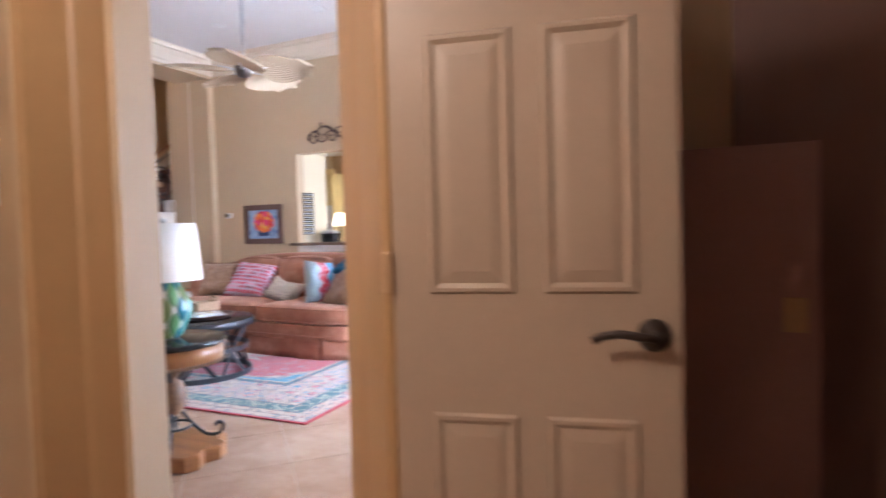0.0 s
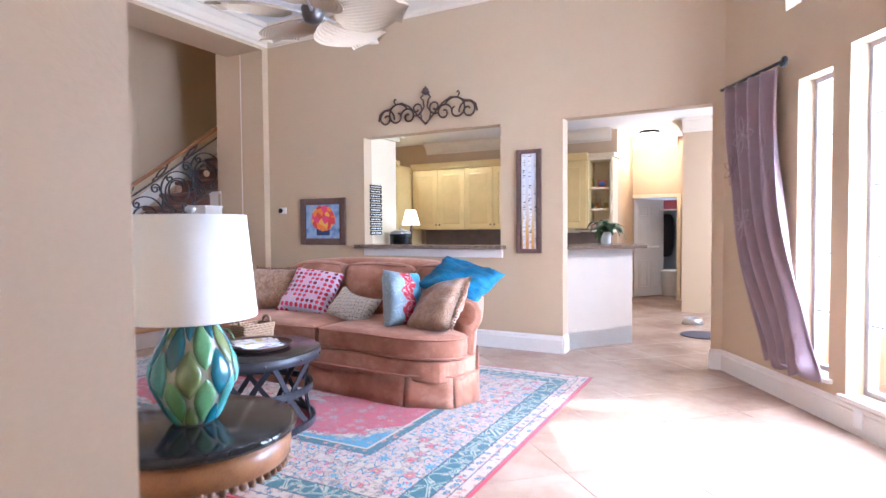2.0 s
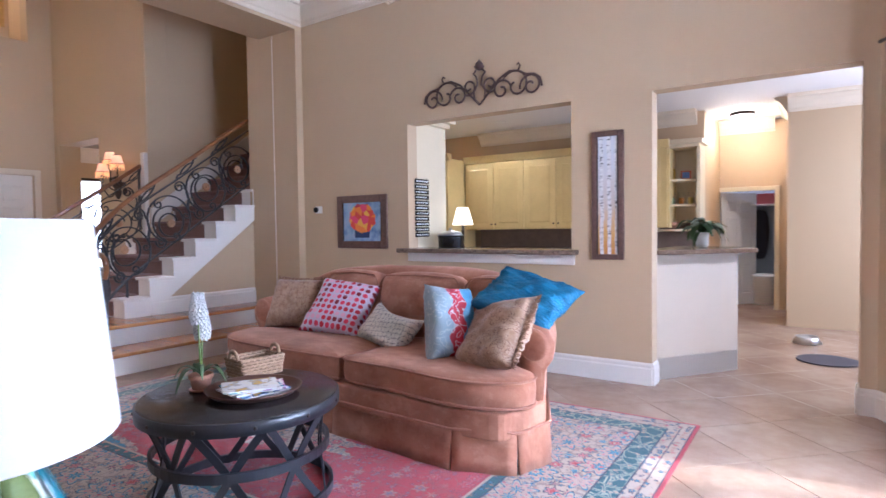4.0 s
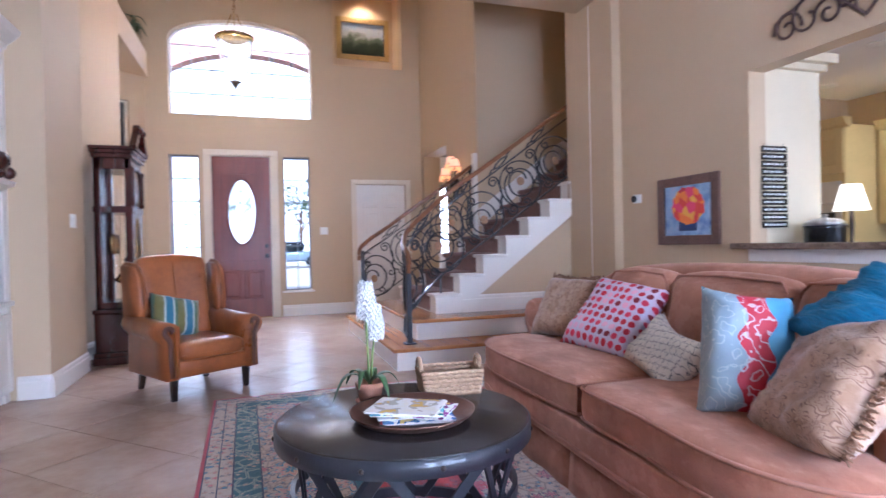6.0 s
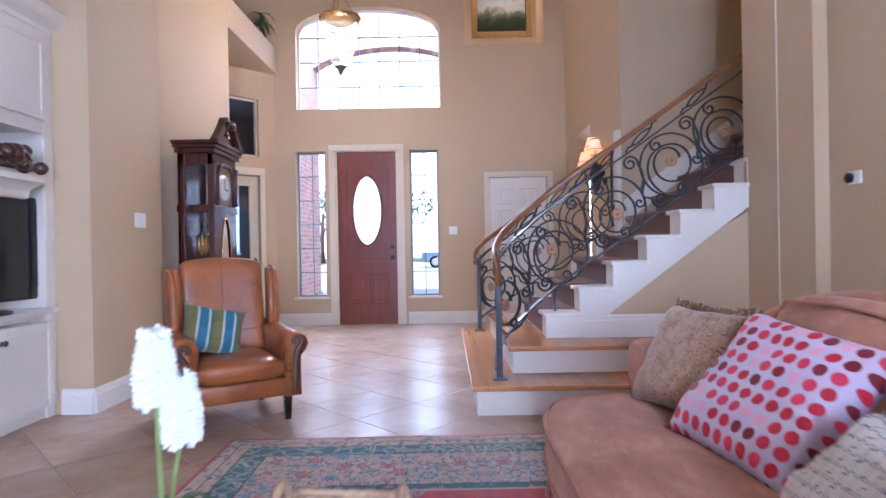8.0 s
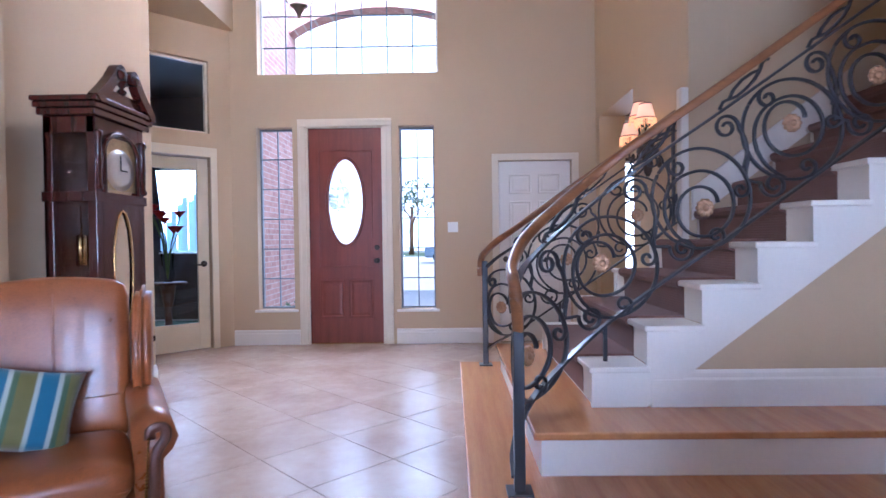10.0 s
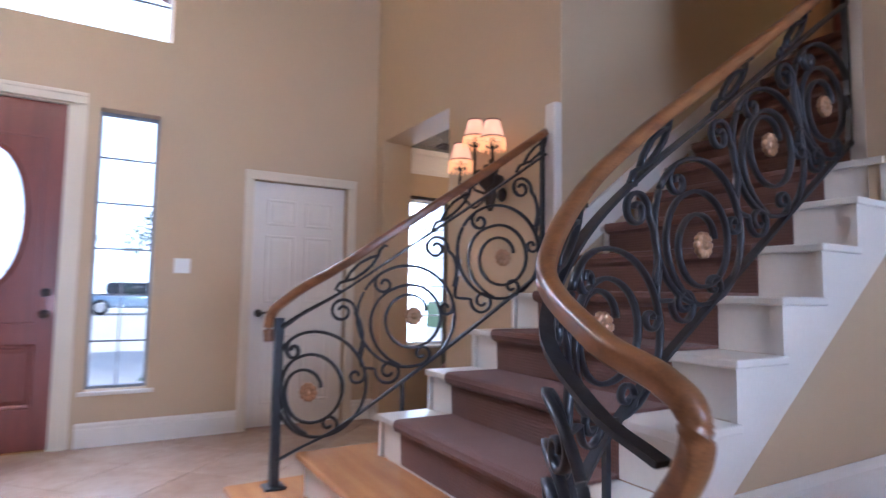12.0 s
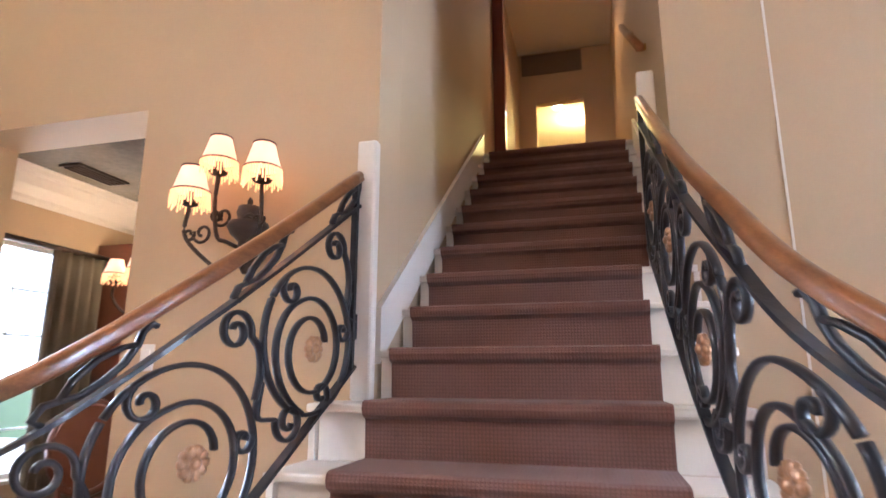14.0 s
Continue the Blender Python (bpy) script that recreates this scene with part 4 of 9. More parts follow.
part("leaf", oval_door(), MAHOG, fd)
ringpts = [(FD_W / 2 + 0.21 * math.cos(2 * math.pi * i / 40), -0.024, 1.60 + 0.495 * math.sin(2 * math.pi * i / 40)) for i in range(40)]
part("oval_frame", sweep(ringpts, disc(0.018, 8, 0.012), closed=True, up=Vector((0, 1, 0))), MAHOG, fd, smooth=True)
gl = part("oval_glass", sweep([(FD_W / 2, -0.004, 1.6), (FD_W / 2, 0.004, 1.6)], [(0.2 * math.cos(2 * math.pi * i / 40), 0.485 * math.sin(2 * math.pi * i / 40)) for i in range(40)]), WAVY, fd, "leaded wavy glass")
gl.visible_shadow = False
for pts in ([(0.30, 1.2), (0.40, 1.6), (0.32, 2.0)], [(0.53, 1.2), (0.43, 1.6), (0.51, 2.0)], [(0.22, 1.6), (0.415, 1.75), (0.61, 1.6)], [(0.22, 1.6), (0.415, 1.45), (0.61, 1.6)]):
    part("came", sweep([(p.x, -0.008, p.y) for p in smooth_path([(a, b, 0) for a, b in pts], 6)], disc(0.004, 5), up=Vector((0, 1, 0))), STEEL, fd)
for x0, x1, z0, z1 in ((0.11, 0.39, 0.28, 0.72), (0.44, 0.72, 0.28, 0.72)):
    bm = bmesh.new()
    rings = []
    for inset, o in ((0, 0.0225), (0.008, 0.030), (0.02, 0.030), (0.03, 0.0235), (0.06, 0.031)):
        rings.append([bm.verts.new((x, -o, z)) for x, z in ((x0 + inset, z0 + inset), (x1 - inset, z0 + inset), (x1 - inset, z1 - inset), (x0 + inset, z1 - inset))])
    for a, b in zip(rings, rings[1:]):
        for i in range(4):
            bm.faces.new((a[i], a[(i + 1) % 4], b[(i + 1) % 4], b[i]))
    bm.faces.new(rings[-1])
    bmesh.ops.recalc_face_normals(bm, faces=bm.faces[:])
    part("panel", bm, MAHOG, fd)
bm = bmesh.new()
for x0, x1, z0, z1 in ((0.11, 0.72, 2.17, 2.185), (0.11, 0.72, 0.86, 0.875), (0.11, 0.125, 0.875, 2.17), (0.705, 0.72, 0.875, 2.17)):
    box(bm, x0, x1, -0.032, -0.0225, z0, z1, bev=0.003)
part("moulding", bm, MAHOG, fd)
part("door_knob", lathe([(0.03, 0), (0.03, 0.01), (0.014, 0.02), (0.014, 0.035), (0.028, 0.05), (0.03, 0.062), (0.018, 0.075)], 18), DARKMETAL, fd, "dark bronze knob", True, Matrix.Translation((0.765, -0.022, 0.93)) @ Matrix.Rotation(radians(90), 4, "X"))
part("deadbolt", lathe([(0.03, 0), (0.03, 0.014), (0.02, 0.02)], 18), DARKMETAL, fd, "dark deadbolt", True, Matrix.Translation((0.765, -0.022, 1.08)) @ Matrix.Rotation(radians(90), 4, "X"))
for z in (0.25, 1.2, 2.2):
    part("hinge", boxes((-0.012, 0.008, -0.03, -0.018, z, z + 0.09)), DARKMETAL, fd)
part("threshold", boxes((0, FD_W, -0.05, 0.05, -0.011, 0.0)), BRASS, fd)

solid("jamb_front_door", boxes((X_F - 0.215, X_F - 0.004, 3.2455, 3.2685, 0, 2.459), (X_F - 0.215, X_F - 0.004, 4.1015, 4.1345, 0, 2.459), (X_F - 0.215, X_F - 0.004, 3.2685, 4.1015, 2.4485, 2.459)), CROWN, "cream front door jamb", "jamb")
cd = panel_door("door_closet", 0.80, 2.035, Matrix.Translation((X_F - 0.045, 5.43, 0.01)) @ Matrix.Rotation(radians(90), 4, "Z"), TRIM, "closed white six-panel closet door", SIX(0.80, 2.035))
lever(cd, 0.07, 0.93, -0.001, 1, flip=1)
# six-panel door standing open beside the hall doorway
hd_dir = math.degrees(math.atan2(0.13, 0.61))
hd = panel_door("door_hall", 0.61, 2.03, pose(1.185, 1.965, 0.012, 0, 0, hd_dir), surface("hall_door_paint", (0.40, 0.29, 0.205), 0.4, var=0.05), "open six-panel interior door, beige painted", SIX(0.61, 2.03), t=0.035)
lever(hd, 0.555, 0.93, -0.001, 1, flip=-1)
for z in (0.2, 1.02, 1.8):
    part("hinge", boxes((-0.022, 0.0, -0.012, 0.0, z, z + 0.09), bev=0.002), surface("hinge_tan", (0.50, 0.33, 0.18), 0.35, 0.4), hd)


def window(name, m, w, h, cols, rows, label, fr=0.03, bar=0.012, sill=True, material=WHITE, depth=0.10):
    """A fixed window in its opening: x along, z up, y outwards from the room face."""
    ob = new(name)
    ob.matrix_world = m
    tagged(ob, label, "window", kind="structure")
    y0 = depth
    bm = boxes((0, fr, y0, y0 + 0.05, 0, h), (w - fr, w, y0, y0 + 0.05, 0, h), (fr, w - fr, y0, y0 + 0.05, 0, fr), (fr, w - fr, y0, y0 + 0.05, h - fr, h))
    part("window_frame", bm, material, ob)
    for i in range(1, cols):
        x = w * i / cols
        part("muntin", boxes((x - bar / 2, x + bar / 2, y0 + 0.01, y0 + 0.035, fr, h - fr)), material, ob)
    for j in range(1, rows):
        z = h * j / rows
        part("muntin", boxes((fr, w - fr, y0 + 0.012, y0 + 0.033, z - bar / 2, z + bar / 2)), material, ob)
    g = part("pane", boxes((fr, w - fr, y0 + 0.02, y0 + 0.024, fr, h - fr)), PANE, ob)
    g.visible_shadow = False
    if sill:
        part("window_sill", boxes((-0.04, w + 0.04, -0.03, depth, -0.028, -0.001), bev=0.004), TRIM, ob)
    return ob


GREY = surface("grey_muntin", (0.22, 0.23, 0.25), 0.5)
to_front = lambda y, z: Matrix.Translation((X_F, y, z)) @ Matrix.Rotation(radians(90), 4, "Z")
window("window_1", to_front(2.69, 0.40), 0.41, 2.06, 2, 6, "narrow sidelight window beside the front door", material=GREY, fr=0.02, depth=0.12)
window("window_2", to_front(4.30, 0.39), 0.40, 2.07, 2, 6, "narrow sidelight window beside the front door", material=GREY, fr=0.02, depth=0.12)


def arch_window():
    ob = new("window_3")
    ob.matrix_world = to_front(2.715, 3.055)
    tagged(ob, "large arched transom window over the front door", "window", kind="structure")
    w, zs, zt = 2.04, 1.105, 1.435

    def top_at(x):
        k = (x - w / 2) / (w / 2)
        return zs + (zt - zs) * math.sqrt(max(0, 1 - k * k))
    arch = [(w * i / 24, 0.14, top_at(w * i / 24) - 0.012) for i in range(25)]
    bm = boxes((0, 0.025, 0.12, 0.16, 0, zs), (w - 0.025, w, 0.12, 0.16, 0, zs), (0, w, 0.12, 0.16, 0, 0.025))
    sweep(arch, [(-0.02, -0.012), (0.02, -0.012), (0.02, 0.012), (-0.02, 0.012)], bm)
    part("window_frame", bm, WHITE, ob)
    for i in range(1, 7):
        x = w * i / 7
        part("muntin", boxes((x - 0.006, x + 0.006, 0.128, 0.152, 0.02, top_at(x) - 0.01)), GREY, ob)
    for z in (0.34, 0.70, 1.05):
        part("muntin", boxes((0.02, w - 0.02, 0.130, 0.150, z - 0.006, z + 0.006)), GREY, ob)
    bm = bmesh.new()
    lo = [bm.verts.new((x, 0.14, 0.0)) for x in [w * i / 24 for i in range(25)]]
    hi = [bm.verts.new((x, 0.14, top_at(x))) for x in [w * i / 24 for i in range(25)]]
    for i in range(24):
        bm.faces.new((lo[i], lo[i + 1], hi[i + 1], hi[i]))
    r = bmesh.ops.extrude_face_region(bm, geom=bm.faces[:])
    for v in [g for g in r["geom"] if isinstance(g, bmesh.types.BMVert)]:
        v.co.y += 0.004
    g = part("pane", bm, PANE, ob)
    g.visible_shadow = False


arch_window()


# white bay frames coloured grey, as if backlit by the windows
BAYFRAME = surface("backlit_grey_frame", (0.40, 0.38, 0.40), 0.5)


def bay_frame(p0, p1, ops, first):
    a, b = Vector(p0), Vector(p1)
    d = (b - a).normalized()
    ang = math.degrees(math.atan2(d.y, d.x))
    for i, (s0, s1, z0, z1) in enumerate(ops):
        q = a + d * s1
        # x runs back from s1 to s0, y points out of the room
        q0 = a + d * s0
        m = pose(q0.x, q0.y, z0, 0, 0, ang)
        window("window_%d" % (first + i), m, s1 - s0, z1 - z0, 1 if s1 - s0 < 0.5 else 2, 5 if z0 < 1 else 2, "tall white-framed window in the bay", depth=0.11, sill=z0 < 1, material=BAYFRAME)


bay_frame(BAY0, BAY1, BAY_A, 4)
bay_frame(BAY1, BAY2, BAY_B, 7)


# study door: white frame with one large pane
sd_ang = math.degrees(math.atan2(nk_d.y, nk_d.x))
sd = new("door_study")
q = NK0 + nk_d * 0.26
sd.matrix_world = pose(q.x, q.y, 0.01, 0, 0, sd_ang)
tagged(sd, "closed cream study door with one large glass pane", "door", kind="structure")
CREAM = surface("cream_door_paint", (0.70, 0.60, 0.44), 0.4, var=0.05)
part("leaf", boxes((0, 0.12, -0.06, -0.02, 0, 2.08), (0.90, 1.02, -0.06, -0.02, 0, 2.08), (0.12, 0.90, -0.06, -0.02, 0, 0.29), (0.12, 0.90, -0.06, -0.02, 1.95, 2.08), bev=0.003), CREAM, sd)
STUDYGLASS = glass("study_glass", (0.93, 0.97, 1.0))
STUDYGLASS.node_tree.nodes["Principled BSDF"].inputs["IOR"].default_value = 1.45
g = part("pane", boxes((0.12, 0.90, -0.042, -0.038, 0.29, 1.95)), STUDYGLASS, sd)
g.visible_shadow = False
lever(sd, 0.06, 0.93, -0.02, -1, flip=1)
bm = boxes((-0.09, -0.02, 0.0, 0.022, -0.01, 2.10), (1.04, 1.11, 0, 0.022, -0.01, 2.10), (-0.09, 1.11, 0.0, 0.026, 2.1005, 2.20), bev=0.004)
ob = solid("trim_study_door", bm, CREAM, "cream door casing", "trim")
ob.matrix_world = pose(q.x, q.y, 0.01, 0, 0, sd_ang)
q = NK0 + nk_d * 0.24
iw = window("window_9", pose(q.x, q.y, 2.37, 0, 0, sd_ang + 0), 1.32, 0.79, 1, 1, "dark interior transom window over the study door", material=CREAM, sill=False, depth=-0.10, fr=0.025)
for o in iw.children:
    if o.name.startswith("pane"):
        o.data.materials[0] = STUDYGLASS


# ---- patterned cloths and paintings ----
def math_node(t, op, a, b=None):
    n = t.nodes.new("ShaderNodeMath")
    n.operation = op
    for i, v in enumerate((a, b)):
        if v is None:
            continue
        if isinstance(v, (int, float)):
            n.inputs[i].default_value = v
        else:
            t.links.new(v, n.inputs[i])
    return n.outputs[0]


def split(t, vec):
    n = t.nodes.new("ShaderNodeSeparateXYZ")
    t.links.new(vec, n.inputs[0])
    return n.outputs[0], n.outputs[1], n.outputs[2]


def voronoi(t, vec, scale, rand=1.0, feature="F1"):
    n = node(t, "ShaderNodeTexVoronoi", Scale=scale, Randomness=rand)
    n.feature = feature
    t.links.new(vec, n.inputs["Vector"])
    return n


def flower_cells(t, vec, scale, rand, petals, spread=0.42):
    """Blossoms strewn one to a cell: a value that grows from 0 at the heart to 1 at the petals' rim, and the cell's own colour number."""
    vo = voronoi(t, vec, scale, rand)
    off = t.nodes.new("ShaderNodeVectorMath")
    off.operation = "SUBTRACT"
    t.links.new(vec, off.inputs[0])
    t.links.new(vo.outputs["Position"], off.inputs[1])
    x, y, _ = split(t, off.outputs[0])
    ang = math_node(t, "ARCTAN2", y, x)
    own, _, _ = split(t, vo.outputs["Color"])
    wave = math_node(t, "COSINE", math_node(t, "ADD", math_node(t, "MULTIPLY", ang, petals), math_node(t, "MULTIPLY", own, 6.28)))
    rim = math_node(t, "MULTIPLY", math_node(t, "ADD", 1.0, math_node(t, "MULTIPLY", wave, 0.24)), spread)
    return math_node(t, "DIVIDE", vo.outputs["Distance"], rim), own


def rug_material(hx, hy):
    m, t, b = nodes_of("persian_rug_wool")
    v = coords(t, True)
    x, y, _ = split(t, v)
    ax, ay = math_node(t, "ABSOLUTE", x), math_node(t, "ABSOLUTE", y)
    d = math_node(t, "MINIMUM", math_node(t, "SUBTRACT", hx, ax), math_node(t, "SUBTRACT", hy, ay))
    fold = t.nodes.new("ShaderNodeCombineXYZ")
    t.links.new(ax, fold.inputs[0])
    t.links.new(ay, fold.inputs[1])
    w = fold.outputs[0]
    cream, teal, red, blue, tan_, dark = (0.46, 0.34, 0.25), (0.006, 0.085, 0.105), (0.42, 0.012, 0.025), (0.028, 0.21, 0.31), (0.36, 0.17, 0.10), (0.014, 0.022, 0.055)
    rose = (0.50, 0.16, 0.17)
    step = lambda fac, stops: ramp(t, fac, stops, True)
    # three sizes of blossom and a web of vines
    big, n_big = flower_cells(t, w, 4.3, 0.25, 8, 0.40)
    mid, n_mid = flower_cells(t, w, 11.0, 0.55, 6, 0.40)
    tiny, n_tiny = flower_cells(t, w, 27.0, 0.8, 5, 0.42)
    vine = voronoi(t, w, 12.0, 0.9, "DISTANCE_TO_EDGE").outputs["Distance"]
    on_vine = math_node(t, "LESS_THAN", vine, 0.045)
    heads = mix(t, math_node(t, "GREATER_THAN", n_mid, 0.5), step(mid, [(0.0, cream), (0.25, red), (0.55, rose), (0.82, dark)]), step(mid, [(0.0, tan_), (0.28, blue), (0.6, cream), (0.8, (0.20, 0.14, 0.12))]))
    specks = mix(t, math_node(t, "GREATER_THAN", n_tiny, 0.45), step(tiny, [(0.0, red), (0.4, rose), (0.7, tan_)]), step(tiny, [(0.0, tan_), (0.4, blue), (0.7, dark)]))
    medal = step(big, [(0.0, red), (0.14, cream), (0.26, blue), (0.42, dark), (0.46, cream), (0.62, rose), (0.70, cream), (0.88, blue), (0.95, dark)])

    def strewn(ground, amount=1.0):
        c = mix(t, math_node(t, "MULTIPLY", on_vine, 0.6 * amount), ground, (0.16, 0.10, 0.09))
        few = math_node(t, "MULTIPLY", math_node(t, "LESS_THAN", tiny, 0.95), math_node(t, "GREATER_THAN", n_tiny, 0.35))
        c = mix(t, math_node(t, "MULTIPLY", few, amount * 0.8), c, specks)
        return mix(t, math_node(t, "MULTIPLY", math_node(t, "LESS_THAN", mid, 1.0), amount), c, heads)

    # cream border with medallions set in it
    border = mix(t, math_node(t, "LESS_THAN", big, 1.0), strewn(cream, 0.9), mix(t, math_node(t, "LESS_THAN", tiny, 0.7), medal, specks))
    narrow = mix(t, math_node(t, "LESS_THAN", tiny, 1.0), cream, specks)
    green = mix(t, math_node(t, "LESS_THAN", tiny, 0.8), mix(t, math_node(t, "LESS_THAN", math_node(t, "ABSOLUTE", math_node(t, "SUBTRACT", vine, 0.05)), 0.025), teal, (0.34, 0.36, 0.26)), step(tiny, [(0.0, tan_), (0.35, cream), (0.7, teal)]))
    # field: red ground with blue corners and a pale many-lobed centre
    fx, fy = math_node(t, "DIVIDE", ax, hx - 0.74), math_node(t, "DIVIDE", ay, hy - 0.74)
    rr = math_node(t, "SQRT", math_node(t, "ADD", math_node(t, "POWER", fx, 2), math_node(t, "POWER", fy, 2)))
    lobes = math_node(t, "MULTIPLY", math_node(t, "COSINE", math_node(t, "MULTIPLY", math_node(t, "ARCTAN2", fy, fx), 12)), 0.045)
    rim = math_node(t, "ADD", math_node(t, "ADD", rr, lobes), math_node(t, "MULTIPLY", math_node(t, "SUBTRACT", noise_tex(t, w, 16, 3), 0.5), 0.16))
    corners = strewn(blue, 0.55)
    heart = strewn(cream, 1.0)
    field = mix(t, math_node(t, "GREATER_THAN", rim, 0.34), heart, strewn(red, 0.42))
    field = mix(t, math_node(t, "GREATER_THAN", rim, 1.10), field, strewn(cream, 0.95))
    field = mix(t, math_node(t, "GREATER_THAN", rim, 1.17), field, corners)
    over = lambda c, at, nxt: mix(t, math_node(t, "GREATER_THAN", d, at), c, nxt)
    c = over(red, 0.018, dark)
    c = over(c, 0.024, narrow)
    c = over(c, 0.085, dark)
    c = over(c, 0.091, narrow)
    c = over(c, 0.150, dark)
    c = over(c, 0.158, green)
    c = over(c, 0.275, dark)
    c = over(c, 0.283, border)
    c = over(c, 0.665, dark)
    c = over(c, 0.672, mix(t, math_node(t, "LESS_THAN", tiny, 1.0), teal, narrow))
    c = over(c, 0.725, cream)
    c = over(c, 0.74, field)
    wear = noise_tex(t, v, 2.2, 4)
    pile = noise_tex(t, v, 260, 2)
    c = mix(t, 0.35, c, ramp(t, pile, [(0.3, (0.5, 0.5, 0.5)), (0.7, (1.0, 1.0, 1.0))]), "MULTIPLY")
    c = mix(t, 0.3, c, ramp(t, wear, [(0.3, (0.72, 0.70, 0.68)), (0.7, (1.0, 1.0, 1.0))]), "MULTIPLY")
    t.links.new(c, b.inputs["Base Color"])
    b.inputs["Roughness"].default_value = 0.95
    b.inputs["Sheen Weight"].default_value = 0.2
    bumped(t, b, pile, 0.4, 0.003)
    return m


def dot_cloth():
    m, t, b = nodes_of("red_dot_cloth")
    v = coords(t, True)
    x, y, z = split(t, v)
    cmb = t.nodes.new("ShaderNodeCombineXYZ")
    t.links.new(x, cmb.inputs[0])
    t.links.new(z, cmb.inputs[1])
    vo = voronoi(t, cmb.outputs[0], 22, 0.0)
    dot = ramp(t, vo.outputs["Distance"], [(0.0, (1, 1, 1)), (0.37, (0, 0, 0))], True)
    h, s_, v_ = split(t, vo.outputs["Color"])
    reds = ramp(t, h, [(0.0, (0.50, 0.012, 0.035)), (0.3, (0.62, 0.03, 0.08)), (0.6, (0.20, 0.006, 0.02)), (0.82, (0.70, 0.36, 0.48))], True)
    lum = mix(t, dot, (0.56, 0.47, 0.58), reds)
    t.links.new(lum, b.inputs["Base Color"])
    b.inputs["Roughness"].default_value = 0.6
    bumped(t, b, noise_tex(t, v, 300, 2), 0.3, 0.001)
    return m


def trellis_cloth():
    m, t, b = nodes_of("trellis_cloth")
    v = coords(t, True)
    x, y, z = split(t, v)
    wob = math_node(t, "MULTIPLY", math_node(t, "SINE", math_node(t, "MULTIPLY", math_node(t, "ADD", x, z), 250)), 0.35)
    a = math_node(t, "ABSOLUTE", math_node(t, "SINE", math_node(t, "ADD", math_node(t, "MULTIPLY", math_node(t, "ADD", x, math_node(t, "MULTIPLY", z, 0.25)), 92), wob)))
    c = math_node(t, "ABSOLUTE", math_node(t, "SINE", math_node(t, "SUBTRACT", math_node(t, "MULTIPLY", math_node(t, "SUBTRACT", z, math_node(t, "MULTIPLY", x, 0.25)), 92), wob)))
    k = math_node(t, "MINIMUM", a, c)
    col = ramp(t, k, [(0.0, (0.07, 0.08, 0.11)), (0.07, (0.10, 0.11, 0.14)), (0.16, (0.64, 0.58, 0.50))])
    t.links.new(col, b.inputs["Base Color"])
    b.inputs["Roughness"].default_value = 0.85
    bumped(t, b, noise_tex(t, v, 220, 2), 0.4, 0.002)
    return m


def damask_cloth():
    m, t, b = nodes_of("tan_damask_cloth")
    v = coords(t, True)
    x, y, z = split(t, v)
    flat = t.nodes.new("ShaderNodeCombineXYZ")
    t.links.new(math_node(t, "ADD", x, math_node(t, "MULTIPLY", noise_tex(t, v, 9, 2), 0.06)), flat.inputs[0])
    t.links.new(math_node(t, "ADD", z, math_node(t, "MULTIPLY", noise_tex(t, v, 8, 2), 0.06)), flat.inputs[1])
    leaf, own = flower_cells(t, flat.outputs[0], 15.0, 0.75, 5, 0.50)
    lines = math_node(t, "ABSOLUTE", math_node(t, "SINE", math_node(t, "MULTIPLY", leaf, 8.5)))
    pale, brown, sand = (0.40, 0.245, 0.15), (0.17, 0.078, 0.036), (0.28, 0.15, 0.075)
    c = mix(t, math_node(t, "LESS_THAN", leaf, 1.0), ramp(t, noise_tex(t, v, 26, 3), [(0.4, sand), (0.6, pale)]), ramp(t, lines, [(0.0, brown), (0.22, sand), (0.5, pale)]))
    rim = math_node(t, "LESS_THAN", math_node(t, "ABSOLUTE", math_node(t, "SUBTRACT", leaf, 1.0)), 0.06)
    c = mix(t, rim, c, brown)
    t.links.new(c, b.inputs["Base Color"])
    b.inputs["Roughness"].default_value = 0.6
    b.inputs["Sheen Weight"].default_value = 0.3
    bumped(t, b, lines, 0.25, 0.002)
    return m


def band_cloth():
    m, t, b = nodes_of("grey_red_blue_cloth")
    v = coords(t, True)
    x, y, z = split(t, v)
    u = math_node(t, "ADD", math_node(t, "ADD", math_node(t, "MULTIPLY", x, 2.4), 0.5), math_node(t, "MULTIPLY", math_node(t, "SINE", math_node(t, "MULTIPLY", z, 46)), 0.035))
    swirl = math_node(t, "ABSOLUTE", math_node(t, "SINE", math_node(t, "MULTIPLY", noise_tex(t, v, 11, 2), 22)))
    grey = ramp(t, swirl, [(0.1, (0.38, 0.42, 0.43)), (0.35, (0.25, 0.31, 0.34))])
    red = ramp(t, swirl, [(0.15, (0.50, 0.42, 0.42)), (0.4, (0.40, 0.012, 0.03))])
    c = mix(t, ramp(t, u, [(0.0, (0, 0, 0)), (0.40, (1, 1, 1))], True), grey, red)
    c = mix(t, ramp(t, u, [(0.0, (0, 0, 0)), (0.62, (1, 1, 1))], True), c, (0.10, 0.30, 0.47))
    t.links.new(c, b.inputs["Base Color"])
    b.inputs["Roughness"].default_value = 0.55
    bumped(t, b, noise_tex(t, v, 30, 3), 0.3, 0.006)
    return m


